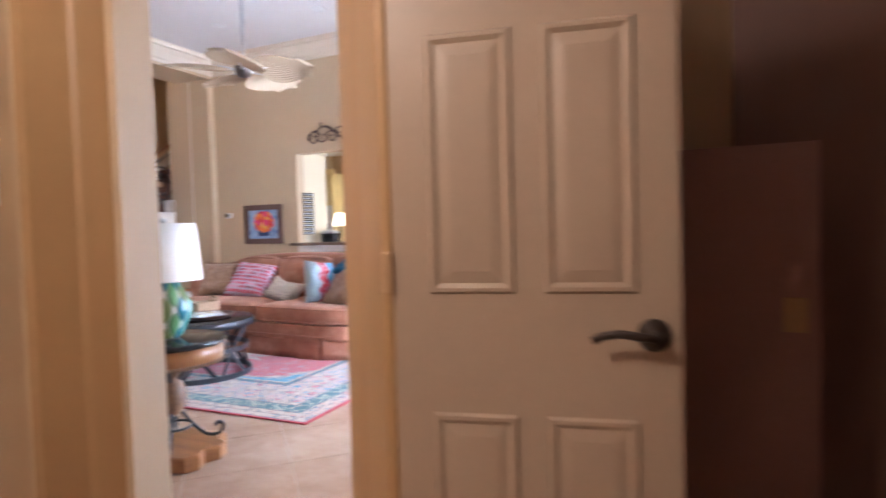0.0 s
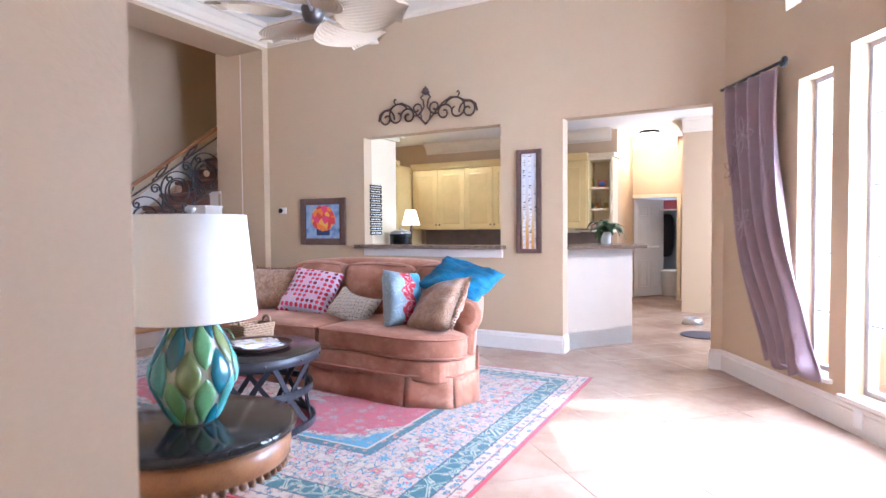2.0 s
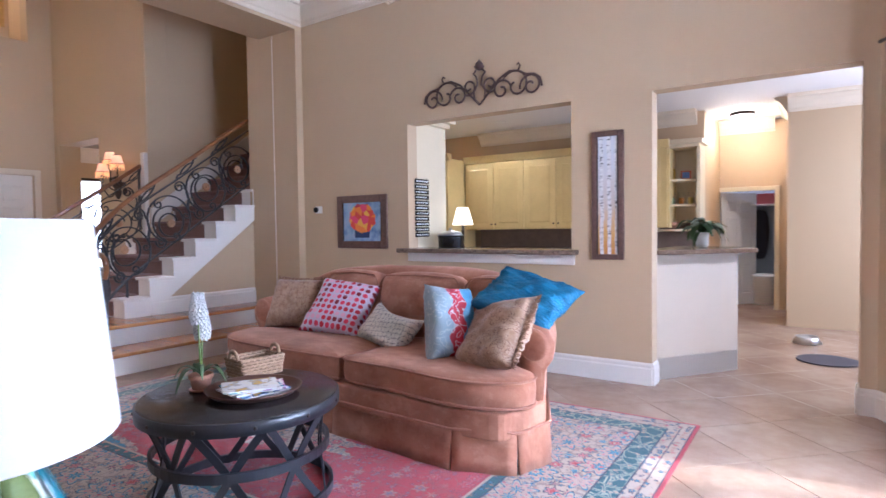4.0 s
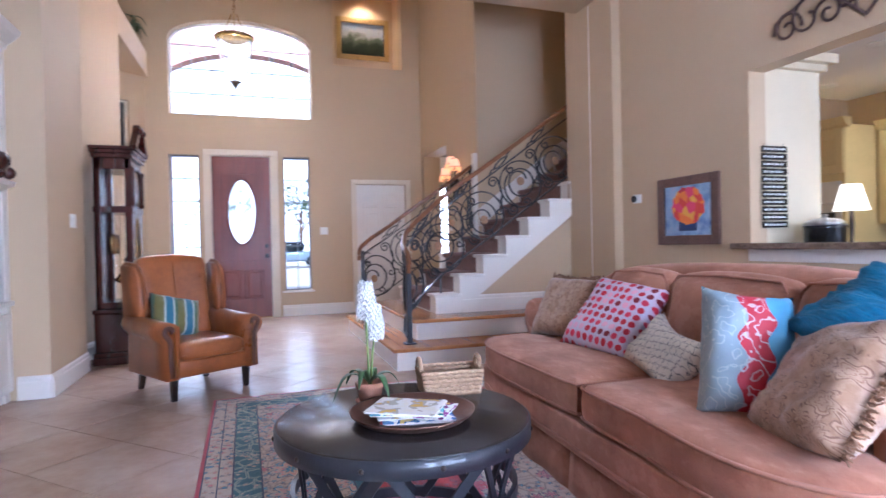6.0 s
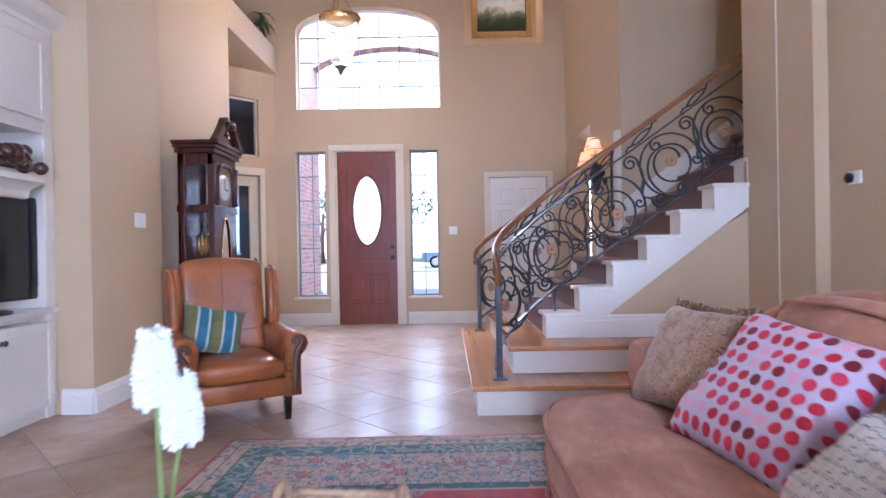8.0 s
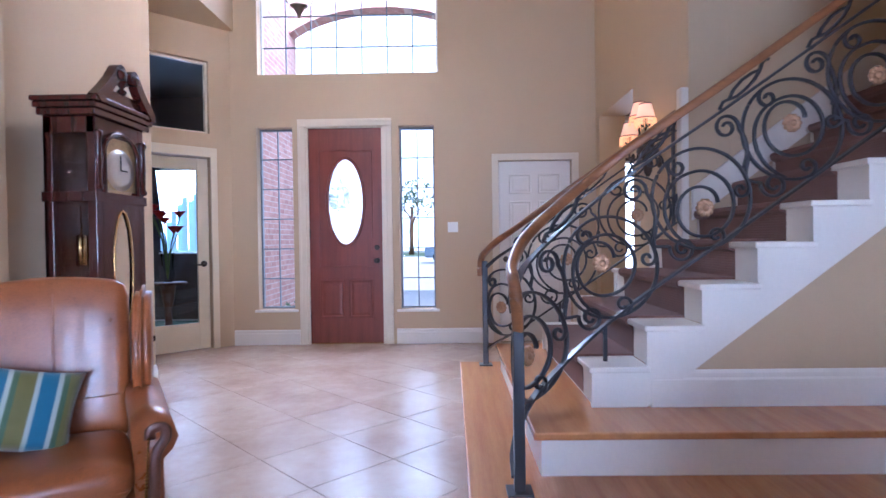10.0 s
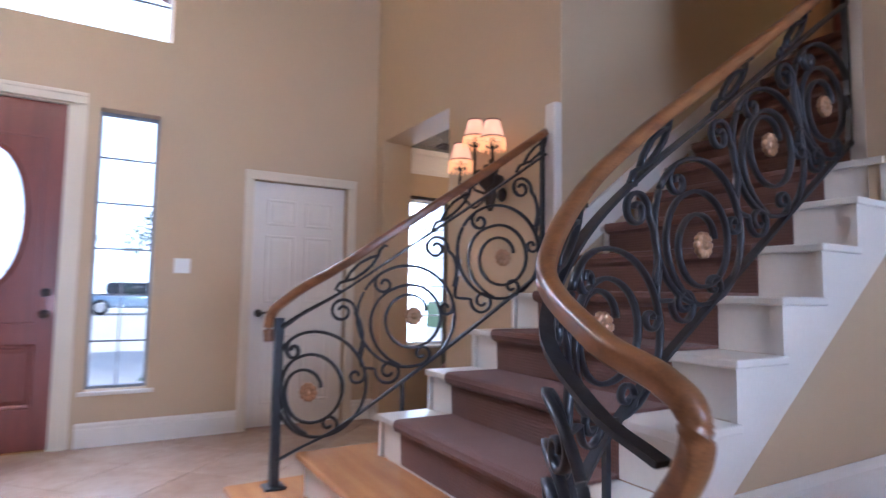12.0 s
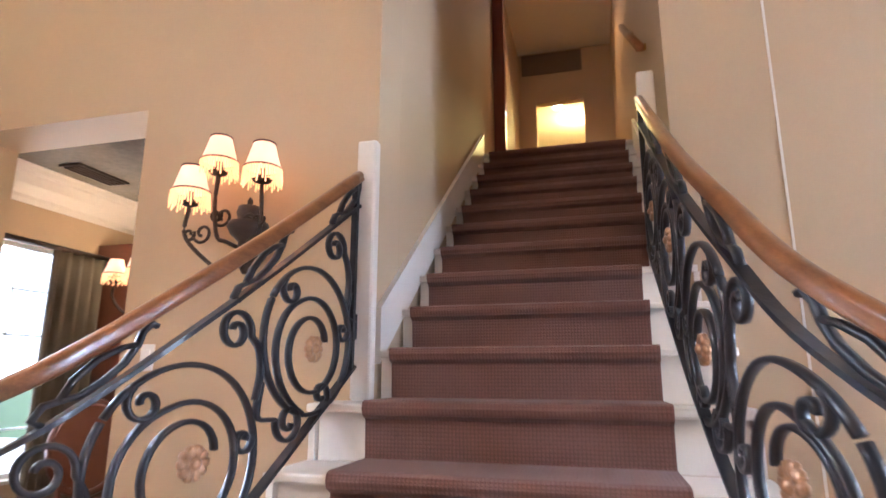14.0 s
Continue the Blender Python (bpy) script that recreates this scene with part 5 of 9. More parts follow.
def stripe_cloth():
    m, t, b = nodes_of("striped_velvet")
    v = coords(t, True)
    x, y, z = split(t, v)
    fr_ = math_node(t, "FRACT", math_node(t, "MULTIPLY", math_node(t, "ADD", x, 0.5), 6.2))
    c = ramp(t, fr_, [(0.0, (0.13, 0.11, 0.02)), (0.34, (0.36, 0.38, 0.34)), (0.44, (0.015, 0.12, 0.20)), (0.78, (0.36, 0.38, 0.34)), (0.88, (0.05, 0.10, 0.05))], True)
    t.links.new(c, b.inputs["Base Color"])
    b.inputs["Roughness"].default_value = 0.7
    b.inputs["Sheen Weight"].default_value = 0.4
    bumped(t, b, noise_tex(t, v, 240, 2), 0.3, 0.001)
    return m


DOTS, TRELLIS, DAMASK, BAND, STRIPE = dot_cloth(), trellis_cloth(), damask_cloth(), band_cloth(), stripe_cloth()
TEAL = surface("teal_crinkled_cloth", (0.008, 0.115, 0.215), 0.6, var=0.45, scale=12, grain=48, bump=1.0, depth=0.012, local=True, stretch=(0.6, 1.0, 2.4))


def pillow(label, w, h, t, material, m, fringe=None, slump=0.0, crumple=0.010, side_fringe=None):
    """A stuffed square cushion, standing in its own x-z plane, with pulled corners."""
    n = 22
    bm = bmesh.new()
    g = {}
    for s in (0, 1):
        for i in range(n + 1):
            for j in range(n + 1):
                u, v = 2 * i / n - 1, 2 * j / n - 1
                if s and (i in (0, n) or j in (0, n)):
                    g[s, i, j] = g[0, i, j]
                    continue
                px_ = u * w / 2 * (1 - 0.09 * (1 - v * v) * abs(u) ** 4)
                pz_ = v * h / 2 * (1 - 0.09 * (1 - u * u) * abs(v) ** 4)
                th = t / 2 * ((1 - u ** 4) * (1 - v ** 4)) ** 0.5
                wr = crumple * (noise.noise(Vector((u * 2.3, v * 2.3, s * 5 + w * 7))) + 0.7 * noise.noise(Vector((u * 3.5 + v * 3, v * 9 - u * 2, s * 5 + w * 7))))
                pz_ -= slump * (1 - u * u) * (v + 1) * 0.25
                g[s, i, j] = bm.verts.new((px_, (th + wr * (th > 0.01)) * (1 if s else -1), pz_))
    for s in (0, 1):
        for i in range(n):
            for j in range(n):
                q = [g[s, i, j], g[s, i + 1, j], g[s, i + 1, j + 1], g[s, i, j + 1]]
                bm.faces.new(q if not s else q[::-1])
    ob = thing("throw_pillow", 0, 0, 0, label, "pillow", group="sofa pillows")
    ob.matrix_world = m
    part("cover", bm, material, ob, smooth=True)
    if fringe:
        bm = bmesh.new()
        rnd = random.Random(3)
        for k in range(70):
            u = -w / 2 * 0.95 + w * 0.95 * k / 69
            z0 = h / 2 * (1 - 0.09 * (1 - (2 * u / w) ** 2))
            a = rnd.uniform(-0.5, 0.5)
            sweep([(u, 0, z0 - 0.008), (u + 0.012 * a, rnd.uniform(-0.008, 0.008), z0 + 0.012), (u + 0.026 * a, rnd.uniform(-0.014, 0.014), z0 + rnd.uniform(0.018, 0.032))], disc(0.0035, 4), bm)
        part("fringe", bm, fringe, ob, "brown cut fringe")
    if side_fringe:
        bm = bmesh.new()
        rnd = random.Random(6)
        for k in range(130):
            z0 = -h / 2 * 0.95 + h * 0.95 * k / 129
            x0 = w / 2 * (1 - 0.09 * (1 - (2 * z0 / h) ** 2))
            a = rnd.uniform(-0.5, 0.5)
            sweep([(x0 - 0.012, 0, z0), (x0 + 0.014, rnd.uniform(-0.012, 0.012), z0 + 0.012 * a), (x0 + rnd.uniform(0.018, 0.032), rnd.uniform(-0.02, 0.02), z0 + 0.03 * a)], disc(0.0028, 4), bm)
        part("fringe", bm, side_fringe, ob, "brown cut fringe")
    return ob


# ---- rug ----
RUG_X, RUG_Y = 1.99, 1.385
rug = solid("area_rug", boxes((-RUG_X, RUG_X, -RUG_Y, RUG_Y, 0.0, 0.010), bev=0.003), rug_material(RUG_X, RUG_Y), "red, teal and cream patterned wool rug", "rug", kind="", m=pose(-2.40, 4.965, 0.001, 0, 0, 0.8))

# ---- sofa ----
sofa = thing("sofa", -2.25, 5.80, 0.011, "salmon velvet two-cushion sofa with rolled arms and skirt", "sofa")


def sofa_part(name, bm, material=VELVET, label="", smooth=True, parent=None):
    return part(name, bm, material, parent or sofa, label, smooth)


# plan of the base in the sofa's own place: front edge at -0.66
FRONT = [(-1.24, -0.42), (-1.10, -0.60), (-0.85, -0.66), (0.90, -0.74), (1.20, -0.62), (1.255, -0.40), (0.90, 0.36), (-1.05, 0.36)]
ROUND = [(p.x, p.y) for p in smooth_path([(x, y, 0) for x, y in FRONT[:6]], 7)] + FRONT[6:]
sofa_part("base", prism(ROUND, 0.17, 0.31, 0.012), smooth=False)


def skirt_panels():
    """Skirt with box pleats, as gently waving panels round the front and sides."""
    line = [(-1.06, 0.36), (-1.25, -0.42), (-1.10, -0.61), (-0.85, -0.67), (0.02, -0.69), (0.90, -0.755), (1.21, -0.635), (1.27, -0.40), (0.91, 0.36)]
    for a, b in zip(line, line[1:]):
        a, b = Vector(a), Vector(b)
        d = (b - a)
        L = d.length
        out = Vector((d.y, -d.x)).normalized()
        bm = bmesh.new()
        n = max(4, int(L / 0.05))
        rows = []
        for j, z in enumerate((0.0, 0.06, 0.13, 0.205)):
            row = []
            for side in (0.0, -0.012):
                for i in range(n + 1):
                    s = 0.004 + (L - 0.008) * i / n
                    wave = 0.006 * math.sin(s * 21 + a.x * 3) * (1 - z / 0.2)
                    flare = 0.016 * (1 - z / 0.205)
                    q = a + d.normalized() * s + out * (wave + flare + side)
                    row.append(bm.verts.new((q.x, q.y, z)))
            rows.append(row)
        m = n + 1
        for r0, r1 in zip(rows, rows[1:]):
            for i in range(n):
                bm.faces.new((r0[i], r0[i + 1], r1[i + 1], r1[i]))
                bm.faces.new((r0[m + i + 1], r0[m + i], r1[m + i], r1[m + i + 1]))
            bm.faces.new((r0[0], r1[0], r1[m], r0[m]))
            bm.faces.new((r0[n], r0[m + n], r1[m + n], r1[n]))
        for i in range(n):
            bm.faces.new((rows[0][i], rows[0][m + i], rows[0][m + i + 1], rows[0][i + 1]))
            bm.faces.new((rows[-1][i], rows[-1][i + 1], rows[-1][m + i + 1], rows[-1][m + i]))
        bmesh.ops.recalc_face_normals(bm, faces=bm.faces[:])
        sofa_part("skirt", bm)


skirt_panels()
sofa_part("welt", sweep([(x, y - 0.005, 0.212) for x, y in [(-1.06, 0.36), (-1.26, -0.42), (-1.10, -0.62), (-0.85, -0.68), (0.90, -0.765), (1.22, -0.645), (1.28, -0.40), (0.92, 0.36)]], disc(0.007, 6)), PIPING)


def seat_cushion(poly, z0, z1):
    """A thick cushion on a rounded plan, crowned on top, with a welt on both edges."""
    c = Vector((sum(p[0] for p in poly) / len(poly), sum(p[1] for p in poly) / len(poly)))
    ring = [Vector((p.x, p.y)) for p in smooth_path([(x, y, 0) for x, y in poly + poly[:1]], 6)[:-1]]
    bm = bmesh.new()
    layers = []
    h = z1 - z0
    prof = [(0.0, 0.0), (0.55, 0.0), (0.96, 0.0), (0.995, 0.12), (1.005, 0.5), (0.995, 0.86), (0.965, 0.98), (0.80, 1.06), (0.5, 1.13), (0.2, 1.17), (0.0, 1.18)]
    for k, zz in prof:
        if k == 0.0:
            layers.append([bm.verts.new((c.x, c.y, z0 + h * zz))])
        else:
            layers.append([bm.verts.new((c.x + (p.x - c.x) * k, c.y + (p.y - c.y) * k, z0 + h * zz + 0.006 * noise.noise(Vector((p.x * 3, p.y * 3, k * 4))))) for p in ring])
    n = len(ring)
    for a, b in zip(layers, layers[1:]):
        for i in range(n):
            j = (i + 1) % n
            if len(a) == 1:
                bm.faces.new((a[0], b[j], b[i]))
            elif len(b) == 1:
                bm.faces.new((a[i], a[j], b[0]))
            else:
                bm.faces.new((a[i], a[j], b[j], b[i]))
    bmesh.ops.recalc_face_normals(bm, faces=bm.faces[:])
    cu = sofa_part("seat_cushion", bm)
    for zz in (0.10, 0.90):
        bm = sweep([(c.x + (p.x - c.x) * 1.0, c.y + (p.y - c.y) * 1.0, z0 + h * zz) for p in ring], disc(0.007, 6), closed=True)
        sofa_part("piping", bm, PIPING, parent=cu)


seat_cushion([(-1.24, -0.30), (-1.16, -0.55), (-0.98, -0.66), (-0.7, -0.70), (-0.3, -0.70), (0.03, -0.69), (0.07, -0.6), (0.07, 0.05), (0.0, 0.10), (-0.9, 0.10), (-1.0, 0.03), (-1.03, -0.15)], 0.315, 0.47)
seat_cushion([(0.10, -0.60), (0.14, -0.70), (0.5, -0.72), (0.85, -0.76), (1.08, -0.73), (1.23, -0.63), (1.24, -0.49), (1.08, -0.36), (0.96, -0.12), (0.85, 0.06), (0.75, 0.10), (0.2, 0.10), (0.10, 0.05)], 0.315, 0.47)


def arm(sx):
    """A rolled arm: rounded section swept from front to back."""
    sec = [(-0.07, -0.36), (0.07, -0.36), (0.085, -0.12), (0.13, -0.06), (0.14, 0.02), (0.10, 0.09), (0.02, 0.115), (-0.06, 0.09), (-0.09, 0.03), (-0.075, -0.06)]
    bm = bmesh.new()
    x_f, y_f, ex = (1.17, -0.42, 0.36) if sx > 0 else (1.085, -0.29, 0.18)
    path = [(sx * x_f, y_f, 0.0), (sx * (x_f - ex * 0.22), y_f + 0.22, 0.01), (sx * (x_f - ex * 0.60), 0.10, 0.04), (sx * (x_f - ex), 0.27, 0.10)]
    rings = []
    for x, y, dz in path:
        rings.append([bm.verts.new((x + sx * s, y, 0.585 + h * (1.0) + dz * (h > -0.3))) for s, h in sec])
    for a, b in zip(rings, rings[1:]):
        for i in range(len(sec)):
            j = (i + 1) % len(sec)
            bm.faces.new((a[i], a[j], b[j], b[i]))
    bm.faces.new(rings[0])
    bm.faces.new(rings[-1])
    bmesh.ops.recalc_face_normals(bm, faces=bm.faces[:])
    bmesh.ops.bevel(bm, geom=[e for e in bm.edges if all(abs(v.co.y - y_f) < 1e-4 for v in e.verts)], offset=0.018, segments=2, affect="EDGES")
    bmesh.ops.subdivide_edges(bm, edges=[e for e in bm.edges if abs(e.verts[0].co.y - e.verts[1].co.y) > 0.1], cuts=2)
    a_ = sofa_part("arm", bm)
    sofa_part("arm_front", lathe([(0.085, 0), (0.085, 0.008), (0.07, 0.014)], 20), parent=a_).matrix_local = Matrix.Translation((sx * (x_f + 0.022), y_f + 0.005, 0.60)) @ Matrix.Rotation(radians(90), 4, "X")


arm(1)
arm(-1)


def back():
    path = smooth_path([(-1.10, -0.04, 0.68), (-1.03, 0.13, 0.77), (-0.88, 0.26, 0.86), (-0.5, 0.32, 0.90), (0, 0.335, 0.91), (0.38, 0.325, 0.905), (0.68, 0.27, 0.87), (0.86, 0.12, 0.78), (0.97, -0.04, 0.68)], 6)
    sec = [(-0.075, -0.55), (0.09, -0.55), (0.09, -0.05), (0.065, 0.0), (0.0, 0.022), (-0.05, 0.0), (-0.075, -0.05)]
    bm = bmesh.new()
    rings = []
    for i, p in enumerate(path):
        a, b = path[max(0, i - 1)], path[min(len(path) - 1, i + 1)]
        d = (b - a)
        out = Vector((-d.y, d.x, 0)).normalized()
        rings.append([bm.verts.new((p.x + out.x * s, p.y + out.y * s, (p.z + h) if h > -0.5 else 0.30)) for s, h in sec])
    for a, b in zip(rings, rings[1:]):
        for i in range(len(sec)):
            j = (i + 1) % len(sec)
            bm.faces.new((a[i], a[j], b[j], b[i]))
    bm.faces.new(rings[0])
    bm.faces.new(rings[-1])
    bmesh.ops.recalc_face_normals(bm, faces=bm.faces[:])
    sofa_part("backrest", bm)


back()
for x, w in ((-0.50, 0.52), (0.115, 0.69), (0.70, 0.46)):
    bm = rbox(w, 0.21, 0.40, 0.07, 7, 0.035)
    c_ = sofa_part("back_cushion", bm)
    c_.matrix_local = pose(x, 0.065 - 0.10 * max(0, x - 0.4), 0.475, -12, 0, -14 if x > 0.5 else 0)
    bm = sweep([(a, -0.088, b * 0.95) for a, b in [(-w / 2 + 0.05, 0.02), (-w / 2 + 0.012, 0.08), (-w / 2 + 0.012, 0.36), (-w / 2 + 0.05, 0.412), (0, 0.425), (w / 2 - 0.05, 0.412), (w / 2 - 0.012, 0.36), (w / 2 - 0.012, 0.08), (w / 2 - 0.05, 0.02)]], disc(0.006, 6), up=Vector((0, 1, 0)))
    sofa_part("piping", bm, PIPING, parent=c_)

BROWNFRINGE = surface("brown_fringe", (0.21, 0.105, 0.052), 0.8)
pillow("tan damask pillow with brown fringe in the sofa corner", 0.42, 0.40, 0.15, DAMASK, pose(-3.13, 5.63, 0.668, -30, 0, 16), fringe=BROWNFRINGE)
pillow("lilac pillow with red dots", 0.48, 0.47, 0.15, DOTS, pose(-2.685, 5.655, 0.66, -42, 6, 12))
pillow("small white pillow with dark trellis lines", 0.46, 0.29, 0.13, TRELLIS, pose(-2.16, 5.56, 0.575, -42, 10, -12), slump=0.08)
pillow("grey, red and sky-blue pillow", 0.30, 0.45, 0.21, BAND, pose(-1.60, 5.42, 0.67, -20, 8, 60), crumple=0.02)
pillow("large tan damask pillow leaning on the sofa arm", 0.50, 0.43, 0.18, DAMASK, pose(-1.28, 5.38, 0.635, -38, -14, -22), side_fringe=BROWNFRINGE, crumple=0.022)
pillow("crinkled teal pillow lying on the sofa arm", 0.55, 0.40, 0.13, TEAL, pose(-1.22, 5.62, 0.815, -60, 12, -8), crumple=0.032)


# ---- coffee table ----
ct = thing("coffee_table", -2.03, 4.33, 0.011, "round dark iron-banded coffee table with crossed strap base", "table")
part("tabletop", lathe([(0.02, 0.415), (0.43, 0.415), (0.435, 0.42), (0.435, 0.462), (0.428, 0.468), (0.01, 0.469)], 64), DARKWOOD, ct, "dark distressed wood top", True)
part("rim", lathe([(0.436, 0.405), (0.442, 0.407), (0.442, 0.458), (0.436, 0.461)], 64), IRON, ct, "riveted black metal band", True)
for k in range(12):
    a = 2 * math.pi * k / 12
    part("rivet", lathe([(0.009, 0), (0.008, 0.004), (0.003, 0.007)], 8), DARKMETAL, ct, "", True, Matrix.Translation((0.441 * math.cos(a), 0.441 * math.sin(a), 0.432)) @ Matrix.Rotation(a, 4, "Z") @ Matrix.Rotation(radians(90), 4, "Y"))
for z, r in ((0.02, 0.40), (0.225, 0.385)):
    part("ring", sweep([(r * math.cos(2 * math.pi * i / 48), r * math.sin(2 * math.pi * i / 48), z) for i in range(48)], [(-0.008, -0.02), (0.008, -0.02), (0.008, 0.02), (-0.008, 0.02)], closed=True), IRON, ct)
for k in range(8):
    for s in (1, -1):
        a = 2 * math.pi * k / 8
        pts = []
        for i in range(9):
            f = i / 8
            aa = a + s * radians(22.5) * (f * 2 - 1) * 0.95
            rr = 0.398 - 0.05 * math.sin(math.pi * f) + (0.004 if s > 0 else -0.006)
            pts.append((rr * math.cos(aa), rr * math.sin(aa), 0.0 + 0.41 * f))
        part("strap", sweep(pts, [(-0.016, -0.004), (0.016, -0.004), (0.016, 0.004), (-0.016, 0.004)], up=Vector((math.cos(a), math.sin(a), 0))), IRON, ct)

# tray with magazines
tray = thing("tray", -1.95, 4.34, 0.481, "round brown hammered metal tray with raised rim", "tray")
part("dish", lathe([(0.01, 0.0), (0.14, 0.0), (0.165, 0.006), (0.185, 0.022), (0.19, 0.025), (0.186, 0.019), (0.165, 0.003 + 0.006), (0.14, 0.004), (0.01, 0.0045)], 40), surface("hammered_bronze", (0.12, 0.055, 0.035), 0.4, 0.6, var=0.3, scale=40), tray, smooth=True)
tray.scale = (1.12, 1.12, 1.35)
rnd = random.Random(5)
cols = [(0.55, 0.08, 0.10), (0.08, 0.20, 0.45), (0.70, 0.68, 0.66), (0.30, 0.06, 0.25), (0.05, 0.25, 0.30), (0.75, 0.70, 0.60)]


def magazine_cover(i, col):
    m, t, b = nodes_of("magazine_cover_%s" % "abcdefgh"[i])
    v = coords(t, True)
    n = noise_tex(t, v, 14, 2)
    c = ramp(t, n, [(0.0, col), (0.42, (0.75, 0.72, 0.68)), (0.52, shade(col, 0.6)), (0.60, (0.62, 0.40, 0.12)), (0.7, col)], True)
    t.links.new(c, b.inputs["Base Color"])
    b.inputs["Roughness"].default_value = 0.25
    return m


for i, c in enumerate(cols):
    mg = thing("magazine", -1.955 + rnd.uniform(-0.02, 0.02), 4.34 + rnd.uniform(-0.02, 0.02), 0.4868 + 0.0062 * i, "glossy colour magazine in a loose stack", "magazine", rz=rnd.uniform(50, 85) + 90, group="magazines")
    part("cover", boxes((-0.092, 0.092, -0.120, 0.120, 0.0055 - 0.0012, 0.006)), magazine_cover(i, c), mg)
    part("pages", boxes((-0.090, 0.091, -0.118, 0.118, 0.0, 0.0042)), surface("paper_edge", (0.72, 0.70, 0.66), 0.6, var=0.03) if i == 0 else bpy.data.materials["paper_edge"], mg)

# orchid
op = thing("orchid_pot", -2.21, 4.245, 0.481, "small terracotta pot with a white hyacinth-like orchid", "plant")
part("pot", lathe([(0.01, 0.0), (0.038, 0.0), (0.048, 0.055), (0.054, 0.056), (0.055, 0.075), (0.047, 0.076), (0.044, 0.06), (0.01, 0.06)], 24), TERRA, op, "terracotta pot", True)
part("saucer", lathe([(0.01, 0.0), (0.05, 0.0), (0.056, 0.008), (0.05, 0.009), (0.01, 0.005)], 24), TERRA, op, smooth=True)


def leaf_bm(length, width, bend, droop, n=10):
    bm = bmesh.new()
    rows = []
    for i in range(n + 1):
        f = i / n
        w = width * math.sin(math.pi * min(0.97, f * 0.9 + 0.08)) ** 0.7
        x = length * (f if f < 0.6 else 0.6 + (f - 0.6) * 0.75)
        z = bend * math.sin(f * 2.4) - droop * f * f
        rows.append([bm.verts.new((x, -w / 2, z + 0.12 * w)), bm.verts.new((x, 0, z)), bm.verts.new((x, w / 2, z + 0.12 * w))])
    for a, b in zip(rows, rows[1:]):
        for i in range(2):
            bm.faces.new((a[i], a[i + 1], b[i + 1], b[i]))
    r = bmesh.ops.extrude_face_region(bm, geom=bm.faces[:])
    for v in [g for g in r["geom"] if isinstance(g, bmesh.types.BMVert)]:
        v.co.z -= 0.0016
    bmesh.ops.recalc_face_normals(bm, faces=bm.faces[:])
    return bm


for k, (a, L_, w, be, dr) in enumerate([(20, 0.15, 0.028, 0.06, 0.07), (95, 0.13, 0.03, 0.05, 0.05), (160, 0.16, 0.028, 0.07, 0.10), (215, 0.14, 0.03, 0.06, 0.06), (280, 0.16, 0.03, 0.07, 0.10), (330, 0.13, 0.026, 0.08, 0.05)]):
    part("leaf", leaf_bm(L_, w, be, dr), LEAF, op, smooth=True, m=Matrix.Translation((0, 0, 0.07)) @ Matrix.Rotation(radians(a), 4, "Z"))


def flower_spike(h, n, rnd, r0):
    bm = bmesh.new()
    for k in range(n):
        f = k / n
        a, rr = k * 2.4, r0 * (0.75 + 0.35 * math.sin(math.pi * min(1, f + 0.15)))
        z = h * f
        c = Vector((rr * math.cos(a), rr * math.sin(a), z))
        for p in range(5):
            b_ = 2 * math.pi * p / 5 + rnd.random()
            out = Vector((math.cos(a), math.sin(a), 0.25)).normalized()
            side = out.cross(Vector((0, 0, 1))).normalized()
            up = side.cross(out)
            tip = c + (side * math.cos(b_) + up * math.sin(b_)) * 0.013 + out * 0.006
            mid = (c + tip) / 2
            wv = (side * -math.sin(b_) + up * math.cos(b_)) * 0.0055
            bm.faces.new([bm.verts.new(q) for q in (c - out * 0.004, mid + wv, tip, mid - wv)])
    q = bmesh.ops.create_uvsphere(bm, u_segments=10, v_segments=8, radius=1)["verts"]
    for v in q:
        v.co = Vector((v.co.x * r0 * 0.72, v.co.y * r0 * 0.72, v.co.z * h * 0.52 + h * 0.5))
    return bm


rnd = random.Random(8)
for x, y, zb, h in ((0.006, -0.010, 0.315, 0.135), (-0.020, 0.026, 0.235, 0.125)):
    st = part("stem", sweep([(x * 0.2, y * 0.2, 0.06), (x * 0.5, y * 0.5, 0.16), (x, y, zb + 0.02)], disc(0.0042, 7)), STEM, op, smooth=True)
    part("blossom", flower_spike(h, 150, rnd, 0.030), PETAL, st, "white waxy blossom cluster", False, Matrix.Translation((x, y, zb)))

